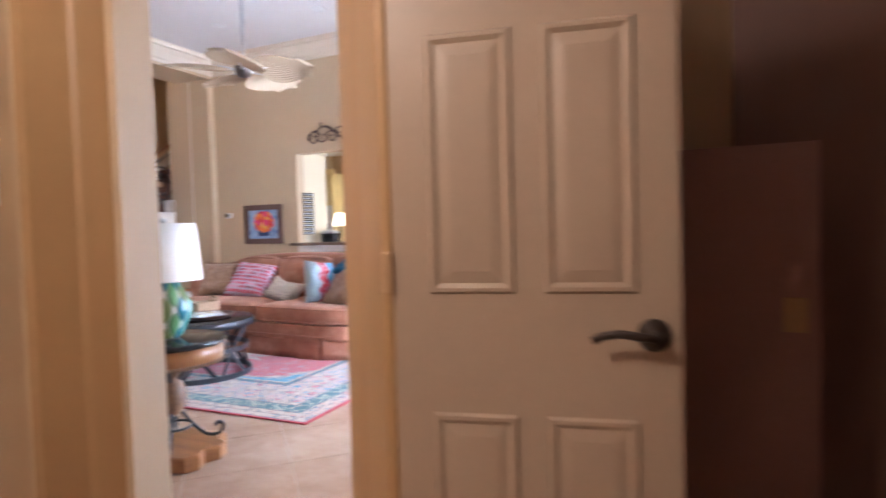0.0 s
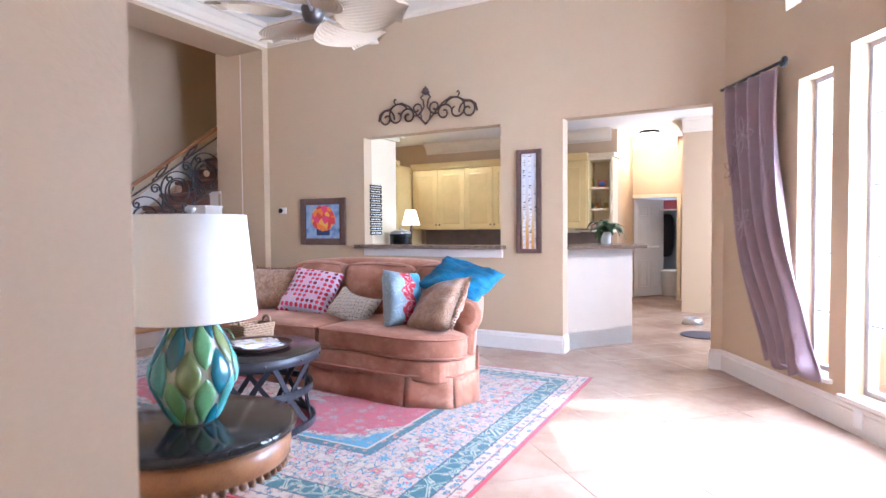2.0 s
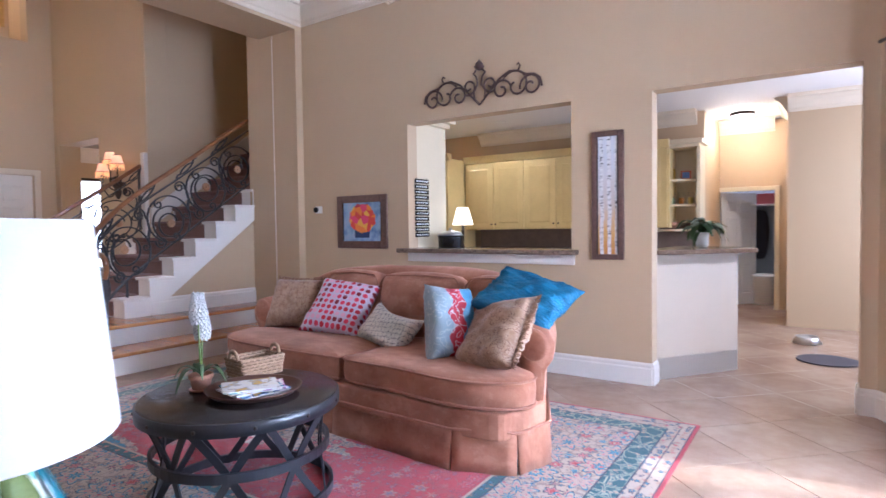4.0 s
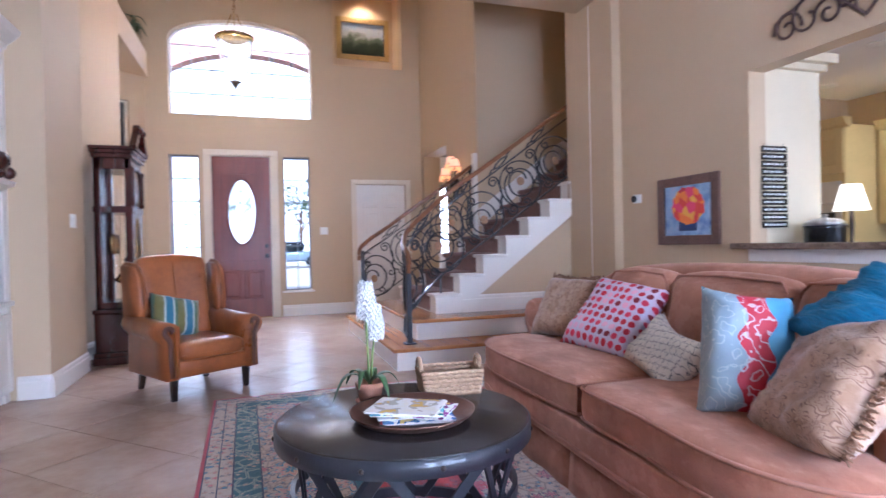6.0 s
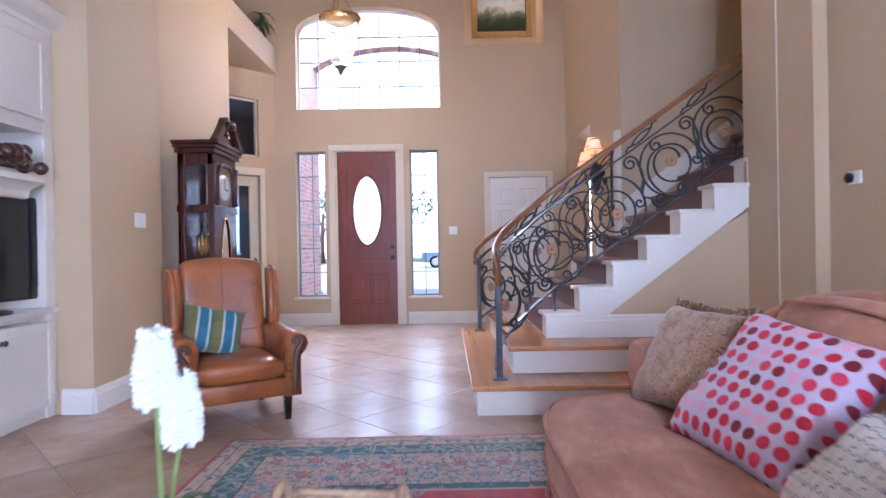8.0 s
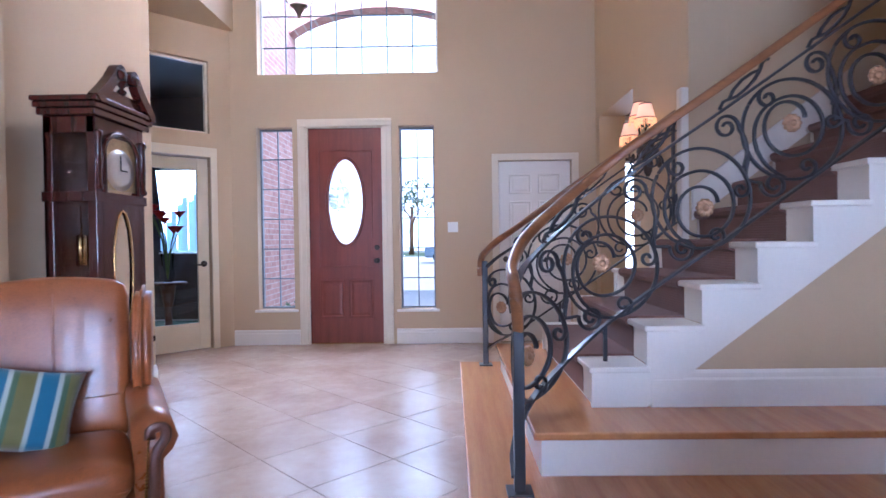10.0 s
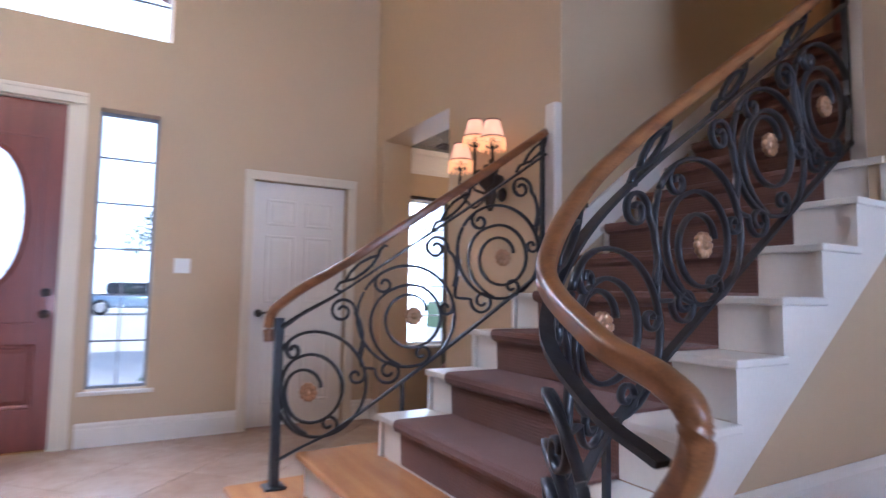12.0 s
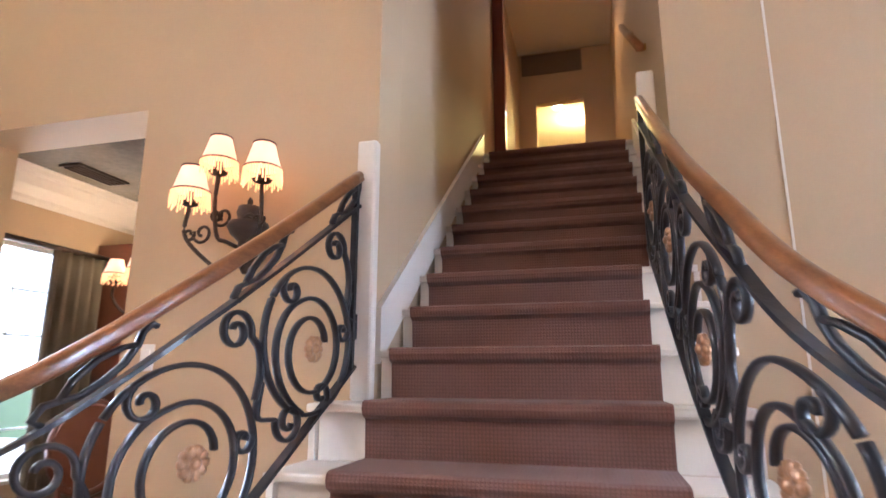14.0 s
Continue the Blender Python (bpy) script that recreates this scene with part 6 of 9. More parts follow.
# woven basket
bk = thing("basket", -2.24, 4.57, 0.481, "open rectangular basket of woven water hyacinth", "basket", rz=-6)
bk.scale = (0.86, 0.86, 0.98)
STRAW = surface("woven_straw", (0.34, 0.21, 0.12), 0.75, var=0.4, scale=25, grain=120, bump=0.5, local=True, shift=3)
part("bottom", boxes((-0.085, 0.085, -0.125, 0.125, 0.0, 0.006)), STRAW, bk)
rnd = random.Random(2)
for j in range(6):
    z = 0.010 + 0.0165 * j
    k = 1 + 0.02 * j
    rect = [(-0.085 * k, -0.125 * k), (0.085 * k, -0.125 * k), (0.085 * k, 0.125 * k), (-0.085 * k, 0.125 * k)]
    pts = []
    for (xa, ya), (xb, yb) in zip(rect, rect[1:] + rect[:1]):
        n = int(max(abs(xb - xa), abs(yb - ya)) / 0.012)
        for i in range(n):
            f = i / n
            o = 0.0045 * math.sin(i * math.pi / 1.5 + j * math.pi) + rnd.uniform(-0.001, 0.001)
            dx, dy = (yb - ya), -(xb - xa)
            l_ = math.hypot(dx, dy)
            pts.append((xa + (xb - xa) * f + dx / l_ * o, ya + (yb - ya) * f + dy / l_ * o, z + 0.002 * math.sin(i * 2.1 + j)))
    part("strand", sweep(pts, disc(0.0085, 6, 0.0095), closed=True), STRAW, bk, smooth=True)
for s in (1, -1):
    part("handle", sweep(smooth_path([(-0.045, s * 0.137, 0.095), (-0.03, s * 0.139, 0.128), (0.0, s * 0.139, 0.138), (0.03, s * 0.139, 0.128), (0.045, s * 0.137, 0.095)], 5), disc(0.011, 7)), STRAW, bk, smooth=True)


# ---- wing armchair ----
ac = thing("armchair", -4.87, 3.38, 0.0, "cognac leather wing armchair with nailhead trim", "armchair", rz=32)
ac.scale = (0.93, 0.93, 0.92)
# its own x points forward, y to its left
part("seat_frame", boxes((-0.30, 0.33, -0.33, 0.33, 0.17, 0.30), bev=0.02), LEATHER, ac, smooth=True)
s_ = part("seat_cushion", rbox(0.60, 0.54, 0.14, 0.05, 6, 0.02), LEATHER, ac, smooth=True, m=pose(0.06, 0, 0.295))
part("seam", sweep([(0.29, -0.26, 0.05), (0.302, 0.0, 0.052), (0.29, 0.26, 0.05)], disc(0.005, 6)), LEATHER, s_)
bm = rbox(0.16, 0.60, 0.72, 0.06, 7, 0.0)
for v in bm.verts:
    k = max(0.0, v.co.z - 0.55) / 0.2
    v.co.z += 0.05 * math.cos(v.co.y / 0.30 * 1.4) * min(1, k)
    v.co.x -= 0.03 * math.cos(v.co.y / 0.3 * 1.5) * (v.co.x > 0)
bk_ = part("backrest", bm, LEATHER, ac, smooth=True, m=pose(-0.27, 0, 0.37, 0, -9, 0))
part("seam", sweep([(0.052, 0, 0.04), (0.055, 0, 0.35), (0.05, 0, 0.68)], disc(0.004, 6)), LEATHER, bk_)
part("seam", sweep([(0.083, -0.26, 0.20), (0.058, 0.0, 0.20), (0.083, 0.26, 0.20)], disc(0.004, 6)), LEATHER, bk_)
for s in (1, -1):
    # wing
    poly = [(-0.38, 0.56), (-0.14, 0.56), (-0.09, 0.66), (-0.10, 0.80), (-0.13, 0.95), (-0.20, 1.05), (-0.36, 1.07), (-0.42, 1.04)]
    bm = bmesh.new()
    a = [bm.verts.new((x, -0.035, z)) for x, z in poly]
    b = [bm.verts.new((x, 0.035, z)) for x, z in poly]
    bm.faces.new(a)
    bm.faces.new(b[::-1])
    for i in range(len(poly)):
        j = (i + 1) % len(poly)
        bm.faces.new((a[i], a[j], b[j], b[i]))
    bmesh.ops.recalc_face_normals(bm, faces=bm.faces[:])
    bmesh.ops.bevel(bm, geom=[e for e in bm.edges if abs(e.verts[0].co.y - e.verts[1].co.y) < 1e-5], offset=0.03, segments=4, affect="EDGES")
    part("wing", bm, LEATHER, ac, smooth=True, m=pose(0.0, s * 0.315, 0.0, 0, 0, -s * 8))
    # rolled arm with a panel of nailheads on its front
    sec = [(-0.045, 0.17), (0.055, 0.17), (0.050, 0.44), (0.085, 0.475), (0.105, 0.52), (0.09, 0.57), (0.045, 0.60), (-0.01, 0.60), (-0.05, 0.57), (-0.055, 0.52), (-0.045, 0.44)]
    bm = bmesh.new()
    rings = []
    for x, dz in ((0.35, 0.0), (0.15, 0.005), (-0.1, 0.02), (-0.32, 0.04)):
        rings.append([bm.verts.new((x, s * (0.325 + y), z + dz * (z > 0.4))) for y, z in sec])
    for a, b in zip(rings, rings[1:]):
        for i in range(len(sec)):
            j = (i + 1) % len(sec)
            bm.faces.new((a[i], a[j], b[j], b[i]))
    bm.faces.new(rings[0])
    bm.faces.new(rings[-1])
    bmesh.ops.recalc_face_normals(bm, faces=bm.faces[:])
    arm_ = part("arm", bm, LEATHER, ac, smooth=True)
    part("scroll_front", sweep(smooth_path([(0.356, s * 0.335, 0.19), (0.356, s * 0.345, 0.35), (0.356, s * 0.35, 0.46), (0.356, s * 0.385, 0.525), (0.356, s * 0.375, 0.565), (0.356, s * 0.335, 0.56), (0.356, s * 0.33, 0.525)], 5), disc(0.02, 8, 0.008), up=Vector((1, 0, 0))), surface("dark_leather", (0.09, 0.03, 0.015), 0.4, var=0.3, local=True) if s == 1 else bpy.data.materials["dark_leather"], arm_, smooth=True)
    bm = bmesh.new()
    for i in range(26):
        q = bmesh.ops.create_icosphere(bm, subdivisions=1, radius=0.0065)["verts"]
        f = i / 25
        for v in q:
            v.co += Vector((0.366, s * (0.305 + 0.02 * f), 0.19 + 0.34 * f))
    ob = part("nailheads", bm, BRASS, arm_)
    ob["kind"] = "stuff"
for x, y, tx in ((0.29, 0.30, 0.0), (0.29, -0.30, 0.0), (-0.28, 0.28, -0.06), (-0.28, -0.28, -0.06)):
    bm = bmesh.new()
    lo = [bm.verts.new((x + tx + a * 0.018, y + b * 0.018, 0)) for a, b in ((-1, -1), (1, -1), (1, 1), (-1, 1))]
    hi = [bm.verts.new((x + a * 0.026, y + b * 0.026, 0.18)) for a, b in ((-1, -1), (1, -1), (1, 1), (-1, 1))]
    bm.faces.new(lo[::-1])
    bm.faces.new(hi)
    for i in range(4):
        bm.faces.new((lo[i], lo[(i + 1) % 4], hi[(i + 1) % 4], hi[i]))
    part("leg", bm, DARKWOOD, ac, "dark square leg")
sp_ = pillow("striped teal and olive velvet pillow on the armchair", 0.40, 0.32, 0.13, STRIPE, pose(-4.86, 3.26, 0.56, -22, 14, 126))
sp_["group"] = ""


# ---- end table and lamp ----
et = thing("end_table", -0.735, 2.955, 0.0, "round honey-wood end table with dark stone top and iron base", "table")
et.scale = (0.95, 0.95, 1.033)
part("top", lathe([(0.01, 0.585), (0.285, 0.585), (0.30, 0.59), (0.305, 0.60), (0.30, 0.61), (0.285, 0.615), (0.01, 0.616)], 48), surface("dark_marble", (0.018, 0.017, 0.018), 0.12, var=0.6, scale=5, bump=0.0, local=True), et, "polished dark stone top", True)
part("apron", lathe([(0.01, 0.50), (0.26, 0.50), (0.278, 0.51), (0.285, 0.54), (0.285, 0.584), (0.01, 0.5845)], 48), WARMWOOD, et, "honey wood drum", True)
bm = bmesh.new()
for i in range(60):
    a = 2 * math.pi * i / 60
    q = bmesh.ops.create_uvsphere(bm, u_segments=6, v_segments=4, radius=0.013)["verts"]
    for v in q:
        v.co += Vector((0.272 * math.cos(a), 0.272 * math.sin(a), 0.500))
ob = part("beading", bm, CARVED, et, "carved rope edge", True)
ob["kind"] = "stuff"
part("column", lathe([(0.03, 0.22), (0.055, 0.235), (0.075, 0.28), (0.08, 0.32), (0.07, 0.37), (0.05, 0.40), (0.035, 0.41), (0.05, 0.44), (0.12, 0.499)], 24), CARVED, et, "carved pineapple column", True)
part("foot", prism([(0.30 * math.cos(2 * math.pi * i / 24) * (1 - 0.22 * math.cos(4 * math.pi * i / 24 * 2) ** 2), 0.30 * math.sin(2 * math.pi * i / 24) * (1 - 0.22 * math.cos(4 * math.pi * i / 24 * 2) ** 2)) for i in range(24)], 0.0, 0.075, 0.012), WARMWOOD, et, "honey wood plinth")
for k in range(4):
    a = radians(45 + 90 * k)
    c, s = math.cos(a), math.sin(a)
    pts = smooth_path([(0.05, 0, 0.24), (0.10, 0, 0.17), (0.17, 0, 0.105), (0.235, 0, 0.098), (0.262, 0, 0.135), (0.24, 0, 0.158), (0.22, 0, 0.142)], 5)
    part("scroll_leg", sweep([(p.x * c, p.x * s, p.z) for p in pts], disc(0.009, 7), up=Vector((-s, c, 0))), IRON, et, smooth=True)
    pts = smooth_path([(0.04, 0, 0.40), (0.075, 0, 0.44), (0.14, 0, 0.497)], 5)
    part("bracket", sweep([(p.x * c, p.x * s, p.z) for p in pts], disc(0.012, 7), up=Vector((-s, c, 0))), IRON, et, smooth=True)
part("iron_ring", sweep([(0.10 * math.cos(2 * math.pi * i / 24), 0.10 * math.sin(2 * math.pi * i / 24), 0.165) for i in range(24)], disc(0.007, 6), closed=True), IRON, et, smooth=True)

tl = thing("table_lamp", -0.735, 2.955, 0.637, "lamp with green and teal glazed base and white drum shade", "lamp")
tl.scale = (0.89, 0.89, 0.89)
PROF = [(0.005, 0.0), (0.058, 0.001), (0.072, 0.012), (0.10, 0.055), (0.128, 0.10), (0.133, 0.125), (0.124, 0.16), (0.095, 0.21), (0.066, 0.25), (0.052, 0.262), (0.005, 0.263)]
PROF = [(r, z * 1.29) for r, z in PROF]


def glaze(name, col):
    return surface(name, col, 0.2, var=0.35, scale=8, bump=0.03, local=True, coat=0.3)


part("core", lathe([(r * 0.96, z) for r, z in PROF], 40), surface("cream_glaze", (0.62, 0.62, 0.48), 0.2, local=True), tl, "cream glazed body", True)
GL = [glaze("teal_glaze", (0.02, 0.13, 0.16)), glaze("green_glaze", (0.13, 0.28, 0.11)), glaze("aqua_glaze", (0.10, 0.31, 0.27)), glaze("olive_glaze", (0.15, 0.19, 0.06))]


def prof_r(z):
    for (r0, z0), (r1, z1) in zip(PROF, PROF[1:]):
        if z0 <= z <= z1:
            return r0 + (r1 - r0) * (z - z0) / max(1e-6, z1 - z0)
    return 0.05


rnd = random.Random(4)
LEAVES = 8
for row in range(5):
    for k in range(LEAVES):
        a0 = 2 * math.pi * (k + 0.5 * (row % 2)) / LEAVES
        zc = 0.0 + 0.088 * row
        bm = bmesh.new()
        hz, ha = 0.075, math.pi / LEAVES * 0.74
        rings = []
        for q in (1.0, 0.86, 0.5):
            ring = []
            for i in range(20):
                th = 2 * math.pi * i / 20
                cc, ss_ = math.cos(th), math.sin(th)
                z = min(0.332, max(0.004, zc + q * hz * math.copysign(abs(ss_) ** 1.15, ss_)))
                a = a0 + q * ha * math.copysign(abs(cc) ** 1.7, cc)
                r = prof_r(z) + (0.0015 if q == 1.0 else 0.006 if q > 0.8 else 0.0075)
                ring.append(bm.verts.new((r * math.cos(a), r * math.sin(a), z)))
            rings.append(ring)
        for r0, r1 in zip(rings, rings[1:]):
            for i in range(20):
                bm.faces.new((r0[i], r0[(i + 1) % 20], r1[(i + 1) % 20], r1[i]))
        bm.faces.new(rings[-1])
        bmesh.ops.recalc_face_normals(bm, faces=bm.faces[:])
        part("glaze_leaf", bm, GL[(k + 2 * row + rnd.randrange(2)) % 4], tl, smooth=True)
part("neck", lathe([(0.02, 0.33), (0.03, 0.342), (0.012, 0.355), (0.012, 0.65)], 16), STEEL, tl, smooth=True)
part("shade", lathe([(0.200, 0.340), (0.202, 0.343), (0.172, 0.672), (0.170, 0.672), (0.168, 0.668), (0.198, 0.343)], 48), SHADE, tl, "white linen drum shade", True)
part("finial", lathe([(0.004, 0.645), (0.006, 0.678), (0.016, 0.686), (0.018, 0.694), (0.008, 0.704)], 14), STEEL, tl, smooth=True)


# ---- ceiling fan with palm-leaf blades ----
cf = thing("ceiling_fan", -1.90, 4.83, 2.645, "ceiling fan with pleated cream palm-leaf blades and brushed hub", "fan")
part("rod", boxes((-0.011, 0.011, -0.011, 0.011, 0.05, Z_L - 2.645), bev=0.003), STEEL, cf)
part("canopy", lathe([(0.065, Z_L - 2.645 - 0.001), (0.06, Z_L - 2.645 - 0.03), (0.02, Z_L - 2.645 - 0.07)], 20), STEEL, cf, smooth=True)
part("motor", lathe([(0.02, -0.08), (0.055, -0.07), (0.075, -0.03), (0.08, 0.02), (0.06, 0.05), (0.02, 0.07)], 24), surface("dark_nickel", (0.14, 0.12, 0.11), 0.35, 0.9), cf, smooth=True)
PALM = surface("pleated_cream_cloth", (0.46, 0.35, 0.23), 0.75, var=0.08, scale=4, grain=90, local=True)
for k in range(5):
    ang = 14 + 72 * k
    bm = bmesh.new()
    n = 32
    rows = []
    for j in range(12):
        f = j / 11
        row = []
        for i in range(n + 1):
            w = 2 * i / n - 1
            half = 0.245 * math.sin(math.pi * (0.06 + 0.94 * f ** 0.75) ** 1.0) ** 0.55 if f < 1 else 0.03
            if f > 0.86:
                half = 0.245 * math.sqrt(max(0.02, 1 - ((f - 0.62) / 0.385) ** 2))
            x = 0.13 + 0.54 * f
            pleat = 0.004 * (1 if i % 2 else -1) * min(1, f * 3)
            z = pleat + 0.03 * math.sin(f * 2.6) - 0.035 * (half / 0.245) * w * w
            row.append(bm.verts.new((x - 0.05 * w * w * f, half * w, z)))
        rows.append(row)
    for a, b in zip(rows, rows[1:]):
        for i in range(n):
            bm.faces.new((a[i], a[i + 1], b[i + 1], b[i]))
    r = bmesh.ops.extrude_face_region(bm, geom=bm.faces[:])
    for v in [g for g in r["geom"] if isinstance(g, bmesh.types.BMVert)]:
        v.co.z -= 0.004
    bmesh.ops.recalc_face_normals(bm, faces=bm.faces[:])
    part("blade", bm, PALM, cf, "pleated palm-leaf blade", False, Matrix.Rotation(radians(ang), 4, "Z") @ Matrix.Rotation(radians(-13), 4, "X") @ Matrix.Rotation(radians(4), 4, "Y"))
    part("blade_arm", sweep([(0.06, 0, -0.02), (0.12, 0, -0.01), (0.22, 0, 0.0)], disc(0.012, 6)), STEEL, cf, "", True, Matrix.Rotation(radians(ang), 4, "Z"))
for q in ((-3.5, 6.14), (-2.13, 6.29), (-0.7, 6.2), (-3.5, 3.0), (-0.7, 3.2)):
    dl = thing("downlight", q[0], q[1], Z_L, "round recessed ceiling light", "light", group="living room downlights")
    part("trim_ring", lathe([(0.055, -0.004), (0.085, -0.006), (0.088, -0.001), (0.055, -0.001)], 24), WHITE, dl, smooth=True)
    part("lamp_face", lathe([(0.01, -0.003), (0.054, -0.003), (0.054, -0.0012), (0.01, -0.0012)], 20), DOWNLIGHT, dl)


# ---- things on the kitchen wall ----
def framed(name, x0, x1, z0, z1, y, label, canvas, fr=0.05, mat_frame=None, facing="-y", depth=0.03):
    """A framed picture on a wall that faces -y (or +x for facing '+x')."""
    ob = thing(name, (x0 + x1) / 2 if facing == "-y" else y, y if facing == "-y" else (x0 + x1) / 2, z0, label, "picture", rz=0 if facing == "-y" else 90)
    w, h = x1 - x0, z1 - z0
    bm = boxes((-w / 2, -w / 2 + fr, -depth, -0.003, 0, h), (w / 2 - fr, w / 2, -depth, -0.003, 0, h), (-w / 2 + fr, w / 2 - fr, -depth, -0.003, 0, fr), (-w / 2 + fr, w / 2 - fr, -depth, -0.003, h - fr, h), bev=0.006)
    part("picture_frame", bm, mat_frame, ob)
    for x_ in (-w / 2 + fr * 0.8, w / 2 - fr - 0.008):
        part("inner_lip", boxes((x_, x_ + fr * 0.2 + 0.008, -depth * 0.8, -0.01, fr * 0.8, h - fr * 0.8)), DARKMETAL, ob)
    part("canvas", boxes((-w / 2 + fr, w / 2 - fr, -0.014, -0.009, fr, h - fr)), canvas, ob)
    return ob


def flower_paint():
    m, t, b = nodes_of("flower_painting")
    v = coords(t, True)
    x, y, z = split(t, v)
    vo = voronoi(t, v, 14, 1.0)
    h, s1, s2 = split(t, vo.outputs["Color"])
    petals = ramp(t, h, [(0.0, (0.72, 0.06, 0.04)), (0.3, (0.85, 0.22, 0.03)), (0.5, (0.78, 0.06, 0.16)), (0.75, (0.85, 0.42, 0.05)), (0.9, (0.55, 0.03, 0.05))], True)
    back_ = ramp(t, noise_tex(t, v, 9, 3), [(0.3, (0.08, 0.16, 0.42)), (0.55, (0.30, 0.42, 0.60)), (0.75, (0.45, 0.40, 0.55))])
    vase = math_node(t, "LESS_THAN", math_node(t, "ADD", math_node(t, "ABSOLUTE", x), math_node(t, "MULTIPLY", math_node(t, "GREATER_THAN", z, 0.21), 1)), 0.10)
    low_ = math_node(t, "GREATER_THAN", z, 0.11)
    c = mix(t, math_node(t, "MULTIPLY", vase, low_), back_, (0.03, 0.05, 0.14))
    dx, dz = math_node(t, "MULTIPLY", x, 0.85), math_node(t, "SUBTRACT", z, 0.31)
    dd = math_node(t, "ADD", math_node(t, "POWER", dx, 2), math_node(t, "POWER", dz, 2))
    dd = math_node(t, "ADD", dd, math_node(t, "MULTIPLY", noise_tex(t, v, 18, 2), 0.02))
    c = mix(t, math_node(t, "LESS_THAN", dd, 0.033), c, petals)
    t.links.new(c, b.inputs["Base Color"])
    b.inputs["Roughness"].default_value = 0.5
    bumped(t, b, vo.outputs["Distance"], 0.3, 0.004)
    return m


def birch_paint():
    m, t, b = nodes_of("birch_painting")
    v = coords(t, True)
    x, y, z = split(t, v)
    up = math_node(t, "ADD", z, math_node(t, "MULTIPLY", noise_tex(t, v, 12, 2), 0.25))
    back_ = ramp(t, up, [(0.15, (0.50, 0.20, 0.03)), (0.35, (0.60, 0.34, 0.10)), (0.55, (0.55, 0.45, 0.38)), (0.9, (0.58, 0.56, 0.58))])
    tr = math_node(t, "ABSOLUTE", math_node(t, "SINE", math_node(t, "ADD", math_node(t, "MULTIPLY", x, 52), math_node(t, "MULTIPLY", noise_tex(t, v, 4, 2), 2))))
    bark = ramp(t, noise_tex(t, v, 22, 3, 0.6, (1, 1, 3)), [(0.35, (0.06, 0.05, 0.05)), (0.45, (0.60, 0.56, 0.54)), (0.8, (0.75, 0.72, 0.70))])
    c = mix(t, math_node(t, "GREATER_THAN", tr, 0.72), back_, bark)
    t.links.new(c, b.inputs["Base Color"])
    b.inputs["Roughness"].default_value = 0.6
    return m


def land_paint():
    m, t, b = nodes_of("landscape_painting")
    v = coords(t, True)
    x, y, z = split(t, v)
    h = math_node(t, "ADD", z, math_node(t, "MULTIPLY", noise_tex(t, v, 6, 4), 0.5))
    c = ramp(t, h, [(0.30, (0.012, 0.015, 0.010)), (0.50, (0.03, 0.04, 0.02)), (0.62, (0.10, 0.12, 0.07)), (0.72, (0.40, 0.38, 0.36)), (0.85, (0.28, 0.33, 0.40))])
    t.links.new(c, b.inputs["Base Color"])
    b.inputs["Roughness"].default_value = 0.35
    return m


FRAMEBR = surface("brown_silver_frame", (0.16, 0.09, 0.07), 0.45, 0.3, var=0.4, scale=30, local=True)
framed("flower_painting", -4.145, -3.465, 1.022, 1.570, Y_K - 0.001, "framed painting of orange and red flowers in a blue vase", flower_paint(), 0.075, FRAMEBR)
framed("birch_painting", -1.363, -1.110, 0.957, 1.958, Y_K - 0.001, "tall narrow framed painting of birch trunks", birch_paint(), 0.042, FRAMEBR)

sc = thing("wall_scroll", -2.385, Y_K - 0.015, 2.31, "brown wrought-iron scroll ornament on the wall", "wall decor")
IRONB = surface("brown_iron", (0.10, 0.06, 0.05), 0.5, 0.5, var=0.3, scale=20)


def deco(pts, r=0.010):
    for s in (1, -1):
        part("scroll", sweep([(s * a, 0, b) for a, b in pts], disc(r, 6), up=Vector((0, 1, 0))), IRONB, sc, smooth=True)


deco(spiral(0.50, 0.10, 0.105, 0.02, 190, -330, 40))
deco(spiral(0.36, 0.12, 0.14, 0.03, 150, -240, 36))
deco(spiral(0.22, 0.10, 0.095, 0.02, 0, 470, 36))
deco([(0.60, 0.08), (0.585, 0.15), (0.53, 0.19), (0.45, 0.20), (0.38, 0.24), (0.30, 0.25), (0.20, 0.20), (0.10, 0.10), (0.04, 0.04)])
deco(spiral(0.11, 0.17, 0.075, 0.02, 300, -150, 30))
deco([(0.0, 0.0), (0.05, 0.05), (0.06, 0.12), (0.02, 0.18), (0.03, 0.25), (0.06, 0.28), (0.03, 0.31)])
deco([(0.38, 0.24), (0.40, 0.28), (0.385, 0.305), (0.37, 0.29)], 0.008)
part("finial", lathe([(0.004, 0.30), (0.03, 0.315), (0.05, 0.335), (0.03, 0.35), (0.038, 0.36), (0.012, 0.385), (0.002, 0.40)], 12), IRONB, sc, "leaf finial", True)
th = thing("thermostat", -4.44, Y_K - 0.001, 1.40, "small white thermostat with a round dark dial", "thermostat")
part("plate", boxes((-0.05, 0.05, -0.012, 0.0, 0, 0.075), bev=0.003), WHITE, th)
part("dial", lathe([(0.03, 0), (0.03, 0.018), (0.022, 0.024)], 20), BLACK, th, "", True, Matrix.Translation((-0.03, -0.012, 0.037)) @ Matrix.Rotation(radians(90), 4, "X"))


